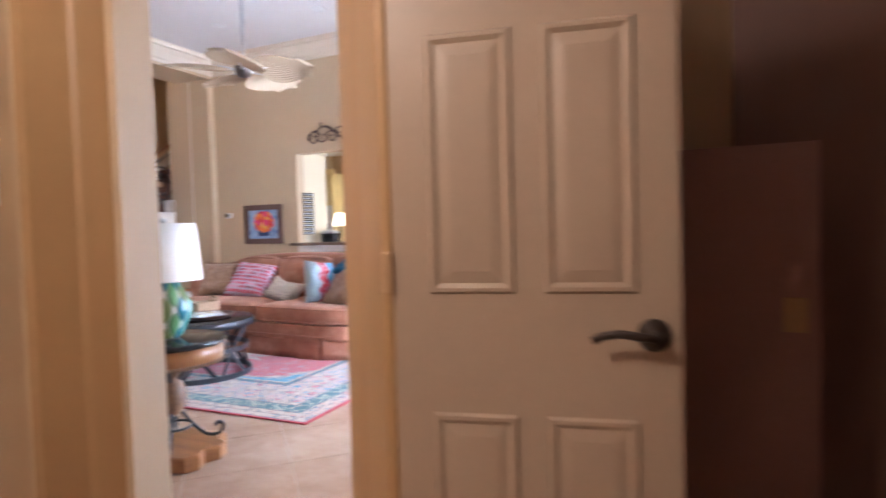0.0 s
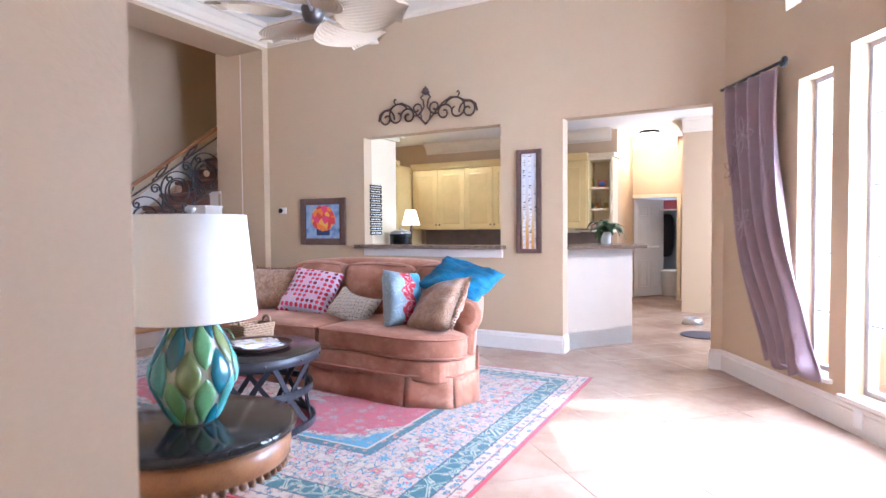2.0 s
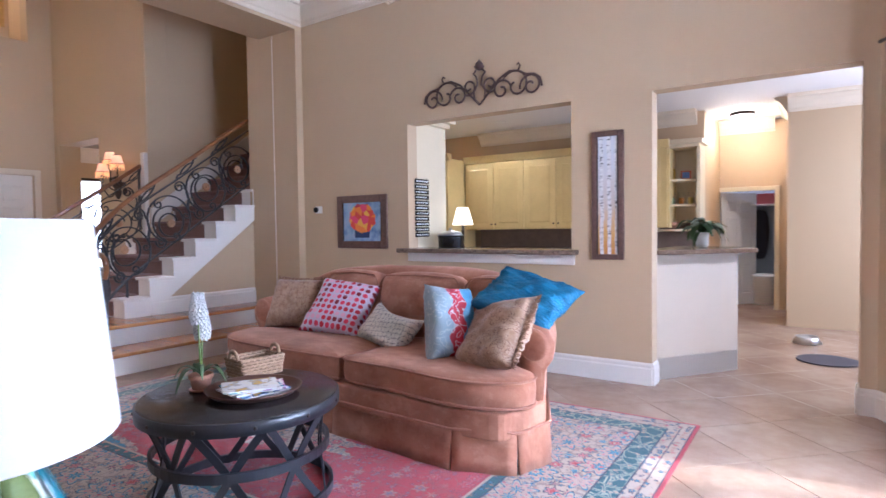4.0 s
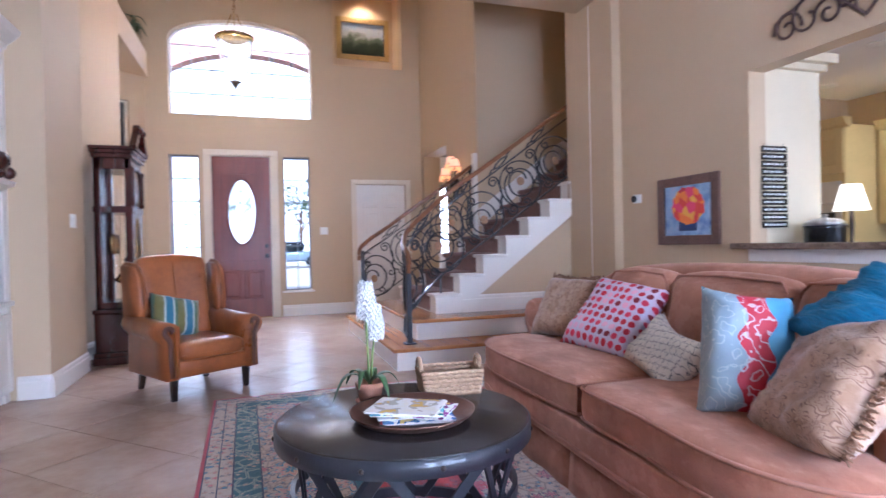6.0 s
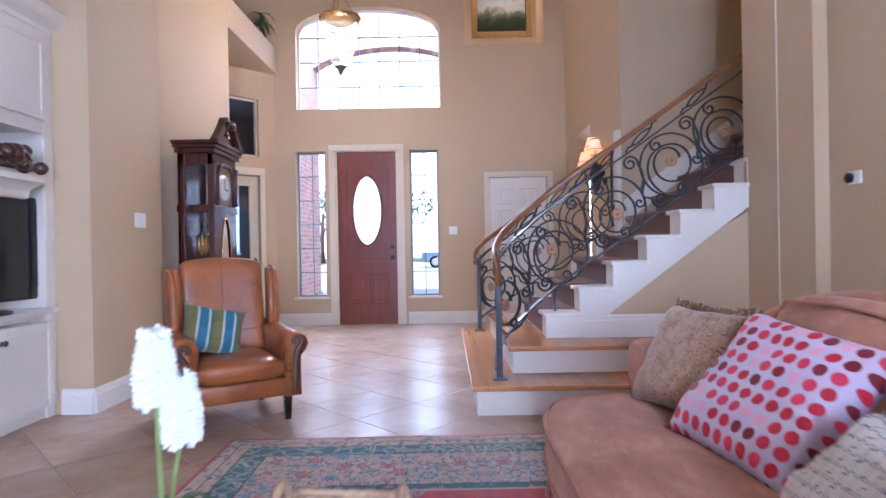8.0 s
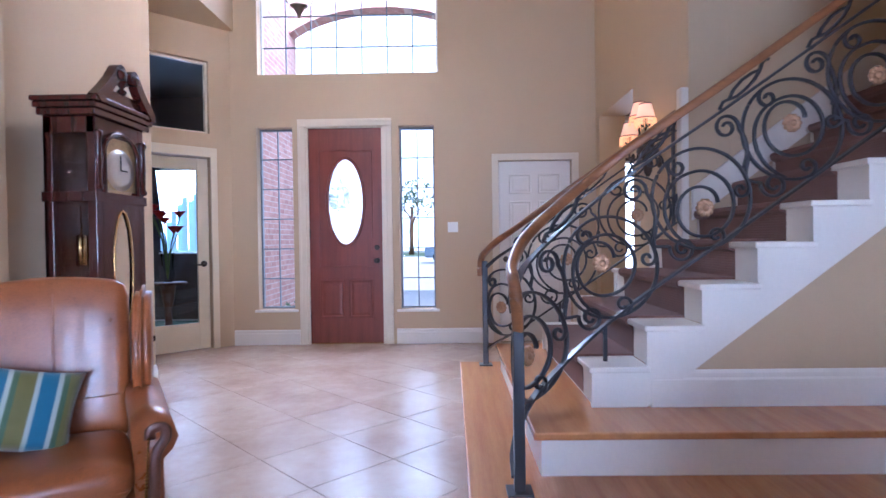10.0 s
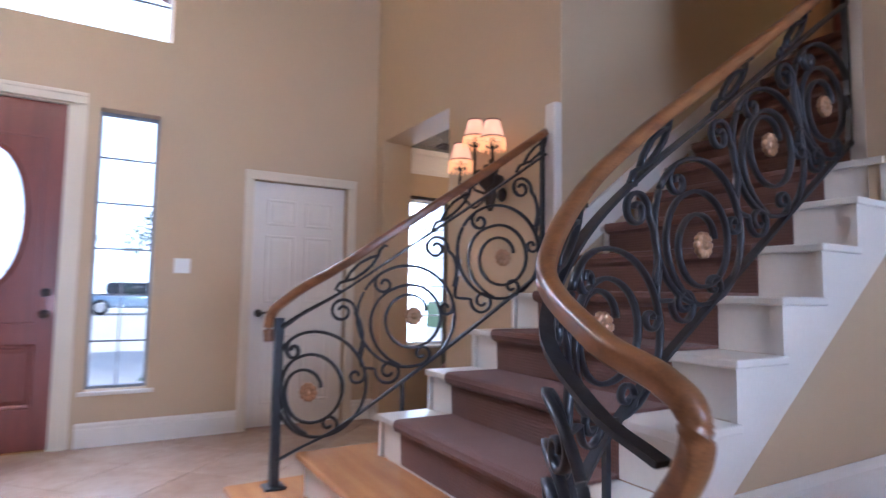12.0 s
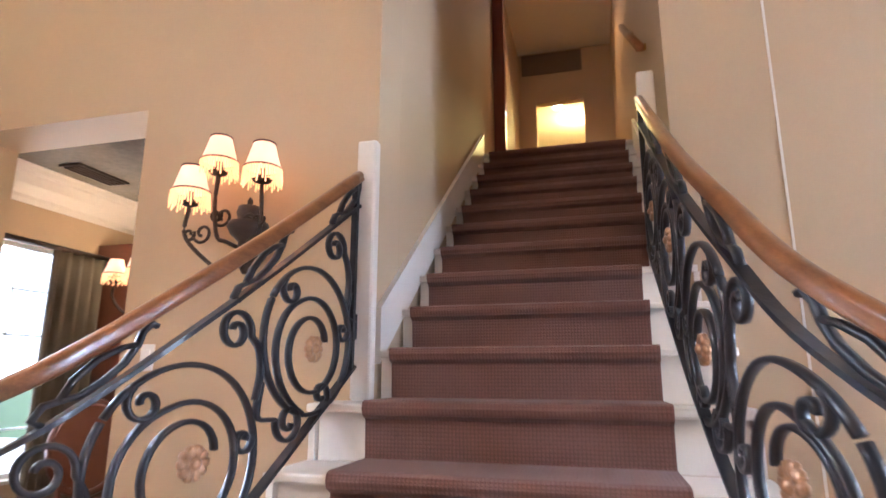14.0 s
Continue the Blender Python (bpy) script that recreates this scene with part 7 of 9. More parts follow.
def switch_plate(x, y, z, rz, gangs, label="white wall switch plate"):
    w = 0.07 + 0.046 * (gangs - 1)
    ob = thing("light_switch", x, y, z, label, "switch", rz=rz)
    part("plate", boxes((-w / 2, w / 2, -0.006, -0.0005, -0.057, 0.057), bev=0.002), WHITE, ob)
    for i in range(gangs):
        cx = (i - (gangs - 1) / 2) * 0.046
        part("rocker", boxes((cx - 0.016, cx + 0.016, -0.010, -0.006, -0.033, 0.033), bev=0.002), WHITE, ob)


switch_plate(-5.59, 2.41, 1.325, 180, 3)
switch_plate(X_F, 4.90, 1.31, 90, 2)
switch_plate(-7.78, Y_D, 1.31, 0, 1)
switch_plate(-0.02, 1.78, 1.33, 90, 1)


# ---- grandfather clock ----
gc = thing("grandfather_clock", -6.47, 2.585, 0.0, "tall dark cherry grandfather clock with glazed sides and scroll pediment", "clock", rz=180)
gc.scale = (1.2, 1.0, 1.035)
# its own front faces -y, so turned round it faces the room; x runs -0.28 to 0.28, y -0.18 to 0.18
part("base", boxes((-0.30, 0.30, -0.20, 0.18, 0.0, 0.07), (-0.29, 0.29, -0.19, 0.18, 0.07, 0.11), (-0.265, 0.265, -0.17, 0.17, 0.11, 0.46), (-0.285, 0.285, -0.185, 0.18, 0.46, 0.50), bev=0.008), CHERRY, gc)
part("base_panel", boxes((-0.19, 0.19, -0.178, -0.170, 0.16, 0.41), bev=0.004), CHERRY, gc)
CW = 0.225
for x in (-CW, CW - 0.055):
    part("corner_post", boxes((x, x + 0.055, -0.16, -0.105, 0.50, 1.88), bev=0.004), CHERRY, gc)
    part("corner_post", boxes((x, x + 0.055, 0.105, 0.16, 0.50, 1.88), bev=0.004), CHERRY, gc)
for row in ((-CW - 0.015, CW + 0.015, -0.17, 0.165, 1.38, 1.44), (-CW, CW, -0.158, 0.16, 0.50, 0.56), (-CW, CW, -0.158, 0.16, 1.78, 1.88)):
    part("waist_rail", boxes(row, bev=0.005), CHERRY, gc)
part("back_panel", boxes((-CW, CW, 0.14, 0.158, 0.50, 1.88)), CHERRY, gc)
for s in (-1, 1):
    g = part("side_glass", boxes((s * (CW - 0.02) - 0.002, s * (CW - 0.02) + 0.002, -0.105, 0.105, 0.56, 1.78)), PANE, gc, "clear side glass")
    g.visible_shadow = False
# waist door with a long oval light
bm = bmesh.new()
n = 32
oval = [(0.085 * math.cos(2 * math.pi * i / n), 0.97 + 0.36 * math.sin(2 * math.pi * i / n)) for i in range(n)]
rect = []
for x, z in oval:
    dx, dz = x, z - 0.97
    k = min(0.17 / abs(dx) if abs(dx) > 1e-6 else 9e9, 0.41 / abs(dz) if abs(dz) > 1e-6 else 9e9)
    rect.append((dx * k, 0.97 + dz * k))
for y in (-0.160, -0.140):
    a = [bm.verts.new((x, y, z)) for x, z in oval]
    b = [bm.verts.new((x, y, z)) for x, z in rect]
    for i in range(n):
        bm.faces.new((a[i], a[(i + 1) % n], b[(i + 1) % n], b[i]))
    for cx, cz in ((-0.17, 0.56), (0.17, 0.56), (-0.17, 1.38), (0.17, 1.38)):
        near = [min((i for i in range(n) if abs(rect[i][0] - cx) < 1e-5), key=lambda i: abs(rect[i][1] - cz)), min((i for i in range(n) if abs(rect[i][1] - cz) < 1e-5), key=lambda i: abs(rect[i][0] - cx))]
        bm.faces.new((b[near[0]], b[near[1]], bm.verts.new((cx, y, cz))))
dr = part("waist_door", bm, CHERRY, gc)
part("oval_trim", sweep([(x * 1.03, -0.163, 0.97 + (z - 0.97) * 1.01) for x, z in oval], disc(0.007, 6), closed=True, up=Vector((0, 1, 0))), BRASS, dr, smooth=True)
g = part("oval_glass", sweep([(0, -0.152, 0.97), (0, -0.148, 0.97)], [(0.085 * math.cos(2 * math.pi * i / n), 0.36 * math.sin(2 * math.pi * i / n)) for i in range(n)]), PANE, dr)
g.visible_shadow = False
part("pendulum", lathe([(0.004, 0.72), (0.05, 0.74), (0.055, 0.76), (0.02, 0.80), (0.004, 0.82), (0.004, 1.36)], 20), BRASS, gc, "brass pendulum", True)
for x in (-0.08, 0.0, 0.08):
    part("weight", lathe([(0.01, 1.0), (0.026, 1.0), (0.026, 1.18), (0.006, 1.19), (0.003, 1.36)], 14), BRASS, gc, "brass weight", True, Matrix.Translation((x, 0.05, 0)))
# dial under an arched door
arch = [(-0.15, 1.46), (0.15, 1.46), (0.15, 1.66)] + [(0.15 * math.cos(a), 1.68 + 0.13 * math.sin(a)) for a in [math.pi * i / 14 for i in range(15)]] + [(-0.15, 1.66)]
bm = bmesh.new()
a = [bm.verts.new((x, -0.150, z)) for x, z in arch]
b = [bm.verts.new((x, -0.140, z)) for x, z in arch]
bm.faces.new(a)
bm.faces.new(b)
for i in range(len(arch)):
    j = (i + 1) % len(arch)
    bm.faces.new((a[i], a[j], b[j], b[i]))
bmesh.ops.recalc_face_normals(bm, faces=bm.faces[:])
dial = part("dial", bm, surface("aged_brass_dial", (0.46, 0.36, 0.20), 0.35, 0.7, var=0.35, scale=30, local=True), gc, "engraved brass arched dial")
part("chapter_ring", lathe([(0.085, 0), (0.13, 0), (0.13, 0.003), (0.085, 0.003)], 36), surface("silver_ring", (0.55, 0.53, 0.48), 0.3, 0.8), dial, "", True, Matrix.Translation((0, -0.1505, 1.59)) @ Matrix.Rotation(radians(90), 4, "X"))
part("hand", boxes((-0.004, 0.004, -0.158, -0.156, 1.59, 1.68)), BLACK, dial)
part("hand", boxes((-0.005, 0.062, -0.158, -0.156, 1.585, 1.593)), BLACK, dial)
part("hood_arch", sweep([(x * 1.06, -0.162, z) for x, z in [(0.15, 1.44)] + arch[2:] + [(-0.15, 1.44)]], disc(0.016, 8), up=Vector((0, 1, 0))), CHERRY, gc, smooth=True)
part("cornice", boxes((-0.26, 0.26, -0.185, 0.17, 1.88, 1.92), (-0.275, 0.275, -0.20, 0.18, 1.92, 1.955), (-0.29, 0.29, -0.215, 0.185, 1.955, 1.985), bev=0.006), CHERRY, gc)
for s in (-1, 1):
    pts = smooth_path([(s * 0.26, -0.19, 1.97), (s * 0.20, -0.19, 2.03), (s * 0.13, -0.19, 2.11), (s * 0.075, -0.19, 2.19), (s * 0.05, -0.19, 2.185), (s * 0.06, -0.19, 2.15)], 6)
    part("swan_neck", sweep(pts, [(-0.03, -0.03), (0.03, -0.03), (0.03, 0.03), (-0.03, 0.03)], up=Vector((0, 1, 0))), CHERRY, gc)
    part("scroll_boss", lathe([(0.036, 0), (0.036, 0.07), (0.022, 0.08), (0.01, 0.085)], 16), CHERRY, gc, "", True, Matrix.Translation((s * 0.062, -0.16, 2.165)) @ Matrix.Rotation(radians(90), 4, "X"))
    part("turned_post", lathe([(0.02, 1.45), (0.026, 1.47), (0.016, 1.49), (0.02, 1.62), (0.016, 1.75), (0.026, 1.78), (0.02, 1.80)], 12), CHERRY, gc, "", True, Matrix.Translation((s * 0.205, -0.165, 0)))
part("tympanum", boxes((-0.20, 0.20, -0.18, -0.165, 1.985, 2.06)), CHERRY, gc)
part("urn_finial", lathe([(0.02, 2.06), (0.03, 2.08), (0.012, 2.10), (0.034, 2.13), (0.04, 2.16), (0.015, 2.19), (0.005, 2.22)], 14), CHERRY, gc, "turned urn finial", True, Matrix.Translation((0, -0.172, 0)))


# ---- built-in cabinets with television ----
Y_C = 2.17
bi = thing("built_in_cabinet", -4.965, Y_C, 0.0, "white built-in media cabinet with panelled doors", "cabinet")


def bip(name, *rows, m=CABW, bev=0.004, label="", parent=None):
    bm = boxes(*[(r[0] + 4.965, r[1] + 4.965, r[2] - Y_C, r[3] - Y_C, r[4], r[5]) for r in rows], bev=bev)
    return part(name, bm, m, parent or bi, label)


XL, XR = -4.965, -2.6
for piece in ((XL, XR, 1.52, 1.55, 0.0, 2.6), (XL, XL + 0.07, 1.55, Y_C - 0.02, 0.0, 2.55), (XR - 0.07, XR, 1.55, Y_C - 0.02, 0.0, 2.55), (XL + 0.07, XR - 0.07, 1.55, Y_C - 0.04, 0.0, 0.08), (XL + 0.07, XR - 0.07, 1.55, Y_C - 0.03, 0.655, 0.69), (XL + 0.07, XR - 0.07, 1.55, Y_C - 0.03, 1.52, 1.60), (XL + 0.07, XR - 0.07, 1.55, Y_C - 0.03, 1.88, 1.94), (XL + 0.07, XR - 0.07, 1.55, Y_C - 0.02, 2.5, 2.6)):
    bip("carcase_panel", piece, bev=0.0)
bip("counter", (XL + 0.002, XR, 1.56, Y_C + 0.03, 0.69, 0.725), bev=0.008)
bip("face_frame", (XL + 0.0, XL + 0.07, Y_C - 0.02, Y_C, 0.08, 0.688), (XL, XL + 0.09, Y_C - 0.02, Y_C, 0.726, 2.55), (XL + 0.09, XR, Y_C - 0.02, Y_C, 1.53, 1.60), (XL + 0.09, XR, Y_C - 0.02, Y_C, 1.86, 1.95), (XL + 0.09, XR, Y_C - 0.02, Y_C, 2.50, 2.55), (XL + 0.60, XL + 0.66, Y_C - 0.02, Y_C, 1.60, 1.86), (XL + 1.22, XL + 1.28, Y_C - 0.02, Y_C, 1.60, 1.86))
for x0, x1, z0, z1, knob in [(XL + 0.06, XL + 0.54, 0.09, 0.64, 1), (XL + 0.545, XL + 1.03, 0.09, 0.64, -1), (XL + 1.04, XL + 1.52, 0.09, 0.64, 1), (XL + 0.08, XL + 0.60, 1.95, 2.49, 1), (XL + 0.605, XL + 1.13, 1.95, 2.49, -1), (XL + 1.14, XL + 1.66, 1.95, 2.49, 1)]:
    d = bip("cabinet_door", (x0, x1, Y_C + 0.001, Y_C + 0.016, z0, z1))
    bip("door_frame", (x0, x0 + 0.055, Y_C + 0.0165, Y_C + 0.026, z0, z1), (x1 - 0.055, x1, Y_C + 0.0165, Y_C + 0.026, z0, z1), (x0 + 0.0555, x1 - 0.0555, Y_C + 0.0165, Y_C + 0.026, z0, z0 + 0.055), (x0 + 0.0555, x1 - 0.0555, Y_C + 0.0165, Y_C + 0.026, z1 - 0.055, z1), parent=d, bev=0.003)
    kx = (x1 - 0.03) if knob > 0 else (x0 + 0.03)
    kz = z1 - 0.08 if z0 < 1 else z0 + 0.08
    part("knob", lathe([(0.012, 0), (0.008, 0.012), (0.016, 0.02), (0.017, 0.028), (0.008, 0.034)], 14), DARKMETAL, d, "dark bronze knob", True, Matrix.Translation((kx + 4.965, 0.026, kz)) @ Matrix.Rotation(radians(-90), 4, "X"))
bm = bmesh.new()
run((XR + 4.965, -0.02), (0.0 - 0.02, -0.02), [(-0.0, 2.52), (-0.03, 2.53), (-0.04, 2.56), (-0.09, 2.60), (-0.11, 2.62), (-0.13, 2.66), (0.05, 2.66), (0.05, 2.52)], bm)
part("crown", bm, CABW, bi, "stepped white crown moulding")
# mantel shelf that stands out in front of the television recess
mt = thing("mantel_shelf", -4.3, 2.2, 1.42, "white stepped mantel shelf", "shelf")
bm = bmesh.new()
run((1.6, -0.03), (-0.40, -0.03), [(0, 0.0), (-0.02, 0.01), (-0.03, 0.05), (-0.10, 0.09), (-0.13, 0.10), (-0.14, 0.13), (0.0, 0.13)], bm)
part("shelf", bm, CABW, mt)
tv = thing("television", -4.42, 2.02, 0.726, "black flat-screen television on a pedestal", "television", rz=176)
part("panel", boxes((-0.52, 0.52, -0.045, 0.03, 0.06, 0.72), bev=0.012), BLACK, tv)
part("screen", boxes((-0.48, 0.48, -0.049, -0.0455, 0.14, 0.69)), SCREEN, tv, "dark blank screen")
part("stand", lathe([(0.01, 0), (0.22, 0), (0.22, 0.012), (0.06, 0.03), (0.05, 0.065)], 28), BLACK, tv, smooth=True)
part("badge", boxes((-0.04, 0.04, -0.048, -0.0455, 0.085, 0.095)), STEEL, tv)
av = thing("receiver", -4.66, 1.95, 1.601, "black audio receiver on the shelf", "receiver", rz=180)
part("body", boxes((-0.21, 0.21, -0.15, 0.15, 0.01, 0.10), bev=0.004), BLACK, av)
part("box", boxes((-0.12, 0.16, -0.10, 0.15, 0.101, 0.17), bev=0.004), BLACK, av)
part("display", boxes((-0.08, 0.06, -0.1525, -0.1505, 0.05, 0.075)), glow("blue_display", (0.1, 0.2, 0.9), 0.6), av)
# dark glazed vases and cones on the mantel
vz = thing("ornament", -4.42, 2.27, 1.551, "dark glossy carved ornament on the mantel", "ornament")
DGLAZE = surface("dark_glaze", (0.06, 0.018, 0.012), 0.15, var=0.6, scale=12, local=True, coat=0.5)
rnd = random.Random(11)
for k in range(16):
    bm = bmesh.new()
    rk = rnd.uniform(0.035, 0.06)
    bmesh.ops.create_uvsphere(bm, u_segments=12, v_segments=8, radius=rk)
    o = Vector((rnd.uniform(-0.28, 0.28), rnd.uniform(-0.03, 0.04), rnd.uniform(0.05, 0.17)))
    o.z = max(o.z * (1.15 - abs(o.x) * 2), 0.058)
    for v in bm.verts:
        f = 1 + 0.12 * math.cos(6 * math.atan2(v.co.y, v.co.x)) * (1 - abs(v.co.z) / rk)
        v.co = Vector((v.co.x * f, v.co.y * f, v.co.z * 1.1)) + o
    part("carved_fruit", bm, DGLAZE, vz, smooth=True)
# greenery on top of the cabinet
pl = thing("leafy_garland", -4.45, 1.95, 2.661, "brown urn with trailing green leaves on the cabinet top", "plant")
part("urn", lathe([(0.05, 0), (0.07, 0.02), (0.04, 0.06), (0.12, 0.14), (0.14, 0.22), (0.11, 0.28), (0.13, 0.30), (0.10, 0.31)], 20), surface("brown_urn", (0.14, 0.07, 0.05), 0.6, var=0.4, scale=14, local=True), pl, smooth=True)
rnd = random.Random(21)
for k in range(26):
    part("leaf", leaf_bm(rnd.uniform(0.16, 0.30), rnd.uniform(0.03, 0.05), 0.06, rnd.uniform(0.04, 0.2)), LEAF, pl, "", True, Matrix.Translation((rnd.uniform(-0.05, 0.05), 0, 0.28)) @ Matrix.Rotation(rnd.uniform(0, 6.28), 4, "Z") @ Matrix.Rotation(rnd.uniform(-0.9, 0.1), 4, "Y"))


# ---- plant ledge ----
for x, y, h in ((-8.15, 2.15, 0.55), (-9.0, 2.30, 0.42)):
    pp = thing("ledge_plant", x, y, 3.901, "dark potted plant with drooping leaves on the ledge", "plant", group="ledge plants")
    part("pot", lathe([(0.05, 0), (0.08, 0.10), (0.085, 0.12), (0.06, 0.12)], 18), DARKMETAL, pp, smooth=True)
    part("trunk", sweep([(0, 0, 0.10), (0.01, 0.01, h * 0.6), (0.0, 0.0, h)], disc(0.012, 6)), CARVED, pp)
    for k in range(22):
        part("leaf", leaf_bm(rnd.uniform(0.14, 0.26), 0.035, 0.05, rnd.uniform(0.08, 0.22)), LEAF, pp, "", True, Matrix.Translation((0, 0, h * rnd.uniform(0.55, 1.0))) @ Matrix.Rotation(rnd.uniform(0, 6.28), 4, "Z"))

# ---- niche painting, chandelier, sconce ----
GOLD = surface("gilt_frame", (0.55, 0.36, 0.13), 0.35, 0.7, var=0.3, scale=30, local=True)
framed("landscape_painting", 5.24, 6.15, 4.235, 4.945, X_F - 0.615, "dark landscape painting in a gilt frame in the niche", land_paint(), 0.085, GOLD, "+x", 0.05)
lamp("niche_light", "SPOT", look((X_F - 0.36, 5.68, 5.28), (X_F - 0.55, 5.68, 4.2)), 28, (1.0, 0.74, 0.42), r=0.04, cone=120)
nd = thing("niche_downlight", X_F - 0.36, 5.68, 5.30, "recessed light in the niche ceiling", "light")
part("trim_ring", lathe([(0.04, -0.004), (0.06, -0.006), (0.062, -0.001), (0.04, -0.001)], 20), WHITE, nd, smooth=True)
part("lamp_face", lathe([(0.008, -0.003), (0.039, -0.003), (0.039, -0.0012), (0.008, -0.0012)], 18), DOWNLIGHT, nd)

ch = thing("pendant_lantern", -7.39, 3.68, 2.96, "bell-jar glass lantern with brass collar and chain", "pendant light")
gl_ = part("bell_glass", lathe([(0.06, 0.10), (0.10, 0.13), (0.15, 0.28), (0.185, 0.45), (0.205, 0.62), (0.202, 0.62), (0.180, 0.45), (0.146, 0.28), (0.096, 0.135), (0.058, 0.105)], 36), glass("seeded_glass", (1.0, 0.98, 0.95), 0.15), ch, "clear bell-shaped glass", True)
gl_.visible_shadow = False
part("collar", lathe([(0.20, 0.60), (0.225, 0.61), (0.23, 0.63), (0.215, 0.645), (0.14, 0.66), (0.05, 0.665), (0.02, 0.67)], 36), BRASS, ch, "polished brass collar", True)
part("drop", lathe([(0.003, 0.0), (0.02, 0.04), (0.045, 0.085), (0.07, 0.10), (0.03, 0.12)], 20), surface("aged_metal", (0.20, 0.16, 0.11), 0.4, 0.8), ch, "metal drop", True)
part("bulb", lathe([(0.01, 0.20), (0.045, 0.24), (0.055, 0.30), (0.05, 0.42), (0.02, 0.50)], 16), BULB, ch, "lit frosted bulbs", True)
for a in (0, 120, 240):
    c, s = math.cos(radians(a)), math.sin(radians(a))
    part("chain_leg", sweep([(0.16 * c, 0.16 * s, 0.66), (0.03 * c, 0.03 * s, 0.92)], disc(0.006, 6)), BRASS, ch)
bm = bmesh.new()
for i in range(40):
    z = 0.94 + i * 0.05
    up = Vector((1, 0, 0)) if i % 2 else Vector((0, 1, 0))
    pts = [((0.012 * math.cos(2 * math.pi * k / 10) if i % 2 == 0 else 0), (0.012 * math.cos(2 * math.pi * k / 10) if i % 2 else 0), z + 0.03 * math.sin(2 * math.pi * k / 10)) for k in range(10)]
    sweep(pts, disc(0.0035, 4), bm, closed=True, up=up)
part("chain", bm, BRASS, ch, "brass chain", True)
lamp("lantern_light", "POINT", Matrix.Translation((-7.39, 3.68, 3.30)), 150, (1.0, 0.80, 0.54), r=0.08)

FRINGE = glow("lit_fringe", (1.0, 0.50, 0.18), 0.55)


def shade_on(parent, x, y, z, k=1.0, lit=2.2):
    sh = part("shade", lathe([(0.038 * k, 0.135 * k), (0.04 * k, 0.135 * k), (0.068 * k, 0.035 * k), (0.066 * k, 0.035 * k)], 24), WARMGLOW, parent, "pleated lit fabric shade", True, Matrix.Translation((x, y, z)))
    bm = bmesh.new()
    for i in range(44):
        a = 2 * math.pi * i / 44
        r = 0.069 * k
        sweep([(r * math.cos(a), r * math.sin(a), 0.037 * k), (r * 1.06 * math.cos(a + 0.02), r * 1.06 * math.sin(a + 0.02), (-0.012 - 0.012 * (i % 3)) * k)], disc(0.0032 * k, 4), bm)
    ob = part("bead_fringe", bm, FRINGE, sh, "amber bead fringe")
    ob["kind"] = "stuff"
    for zz, r in ((0.036, 0.069), (0.136, 0.040)):
        part("braid", sweep([(r * k * math.cos(2 * math.pi * i / 24), r * k * math.sin(2 * math.pi * i / 24), zz * k) for i in range(24)], disc(0.004 * k, 5), closed=True), surface("brown_braid", (0.12, 0.05, 0.03), 0.7) if "brown_braid" not in bpy.data.materials else bpy.data.materials["brown_braid"], sh, smooth=True)
    part("drip_pan", lathe([(0.01, -0.028), (0.035, -0.018), (0.042, -0.008), (0.02, -0.012), (0.014, 0.03), (0.012, 0.05)], 18), DARKMETAL, parent, "", True, Matrix.Translation((x, y, z)))


SX, SY, SZ = -7.32, Y_D, 1.70
sn = thing("wall_sconce", SX, SY, SZ, "three-light dark bronze sconce with fringed lit shades", "sconce")
part("back_plate", lathe([(0.035, 0), (0.045, 0.01), (0.03, 0.03)], 18), DARKMETAL, sn, "", True, Matrix.Translation((0.06, -0.001, 0.05)) @ Matrix.Rotation(radians(90), 4, "X"))
part("bowl", lathe([(0.012, -0.06), (0.028, -0.03), (0.042, 0.03), (0.036, 0.07), (0.070, 0.105), (0.086, 0.135), (0.080, 0.155), (0.045, 0.160), (0.047, 0.18), (0.052, 0.20), (0.045, 0.225), (0.012, 0.23)], 22), DARKMETAL, sn, "turned bronze urn", True, Matrix.Translation((0.06, -0.10, 0.0)))
for i, a in enumerate((0, 90, 180, 270)):
    part("crown_leaf", leaf_bm(0.05, 0.02, 0.0, -0.02), DARKMETAL, sn, "", True, Matrix.Translation((0.06, -0.10, 0.22)) @ Matrix.Rotation(radians(a), 4, "Z") @ Matrix.Rotation(radians(-65), 4, "Y"))
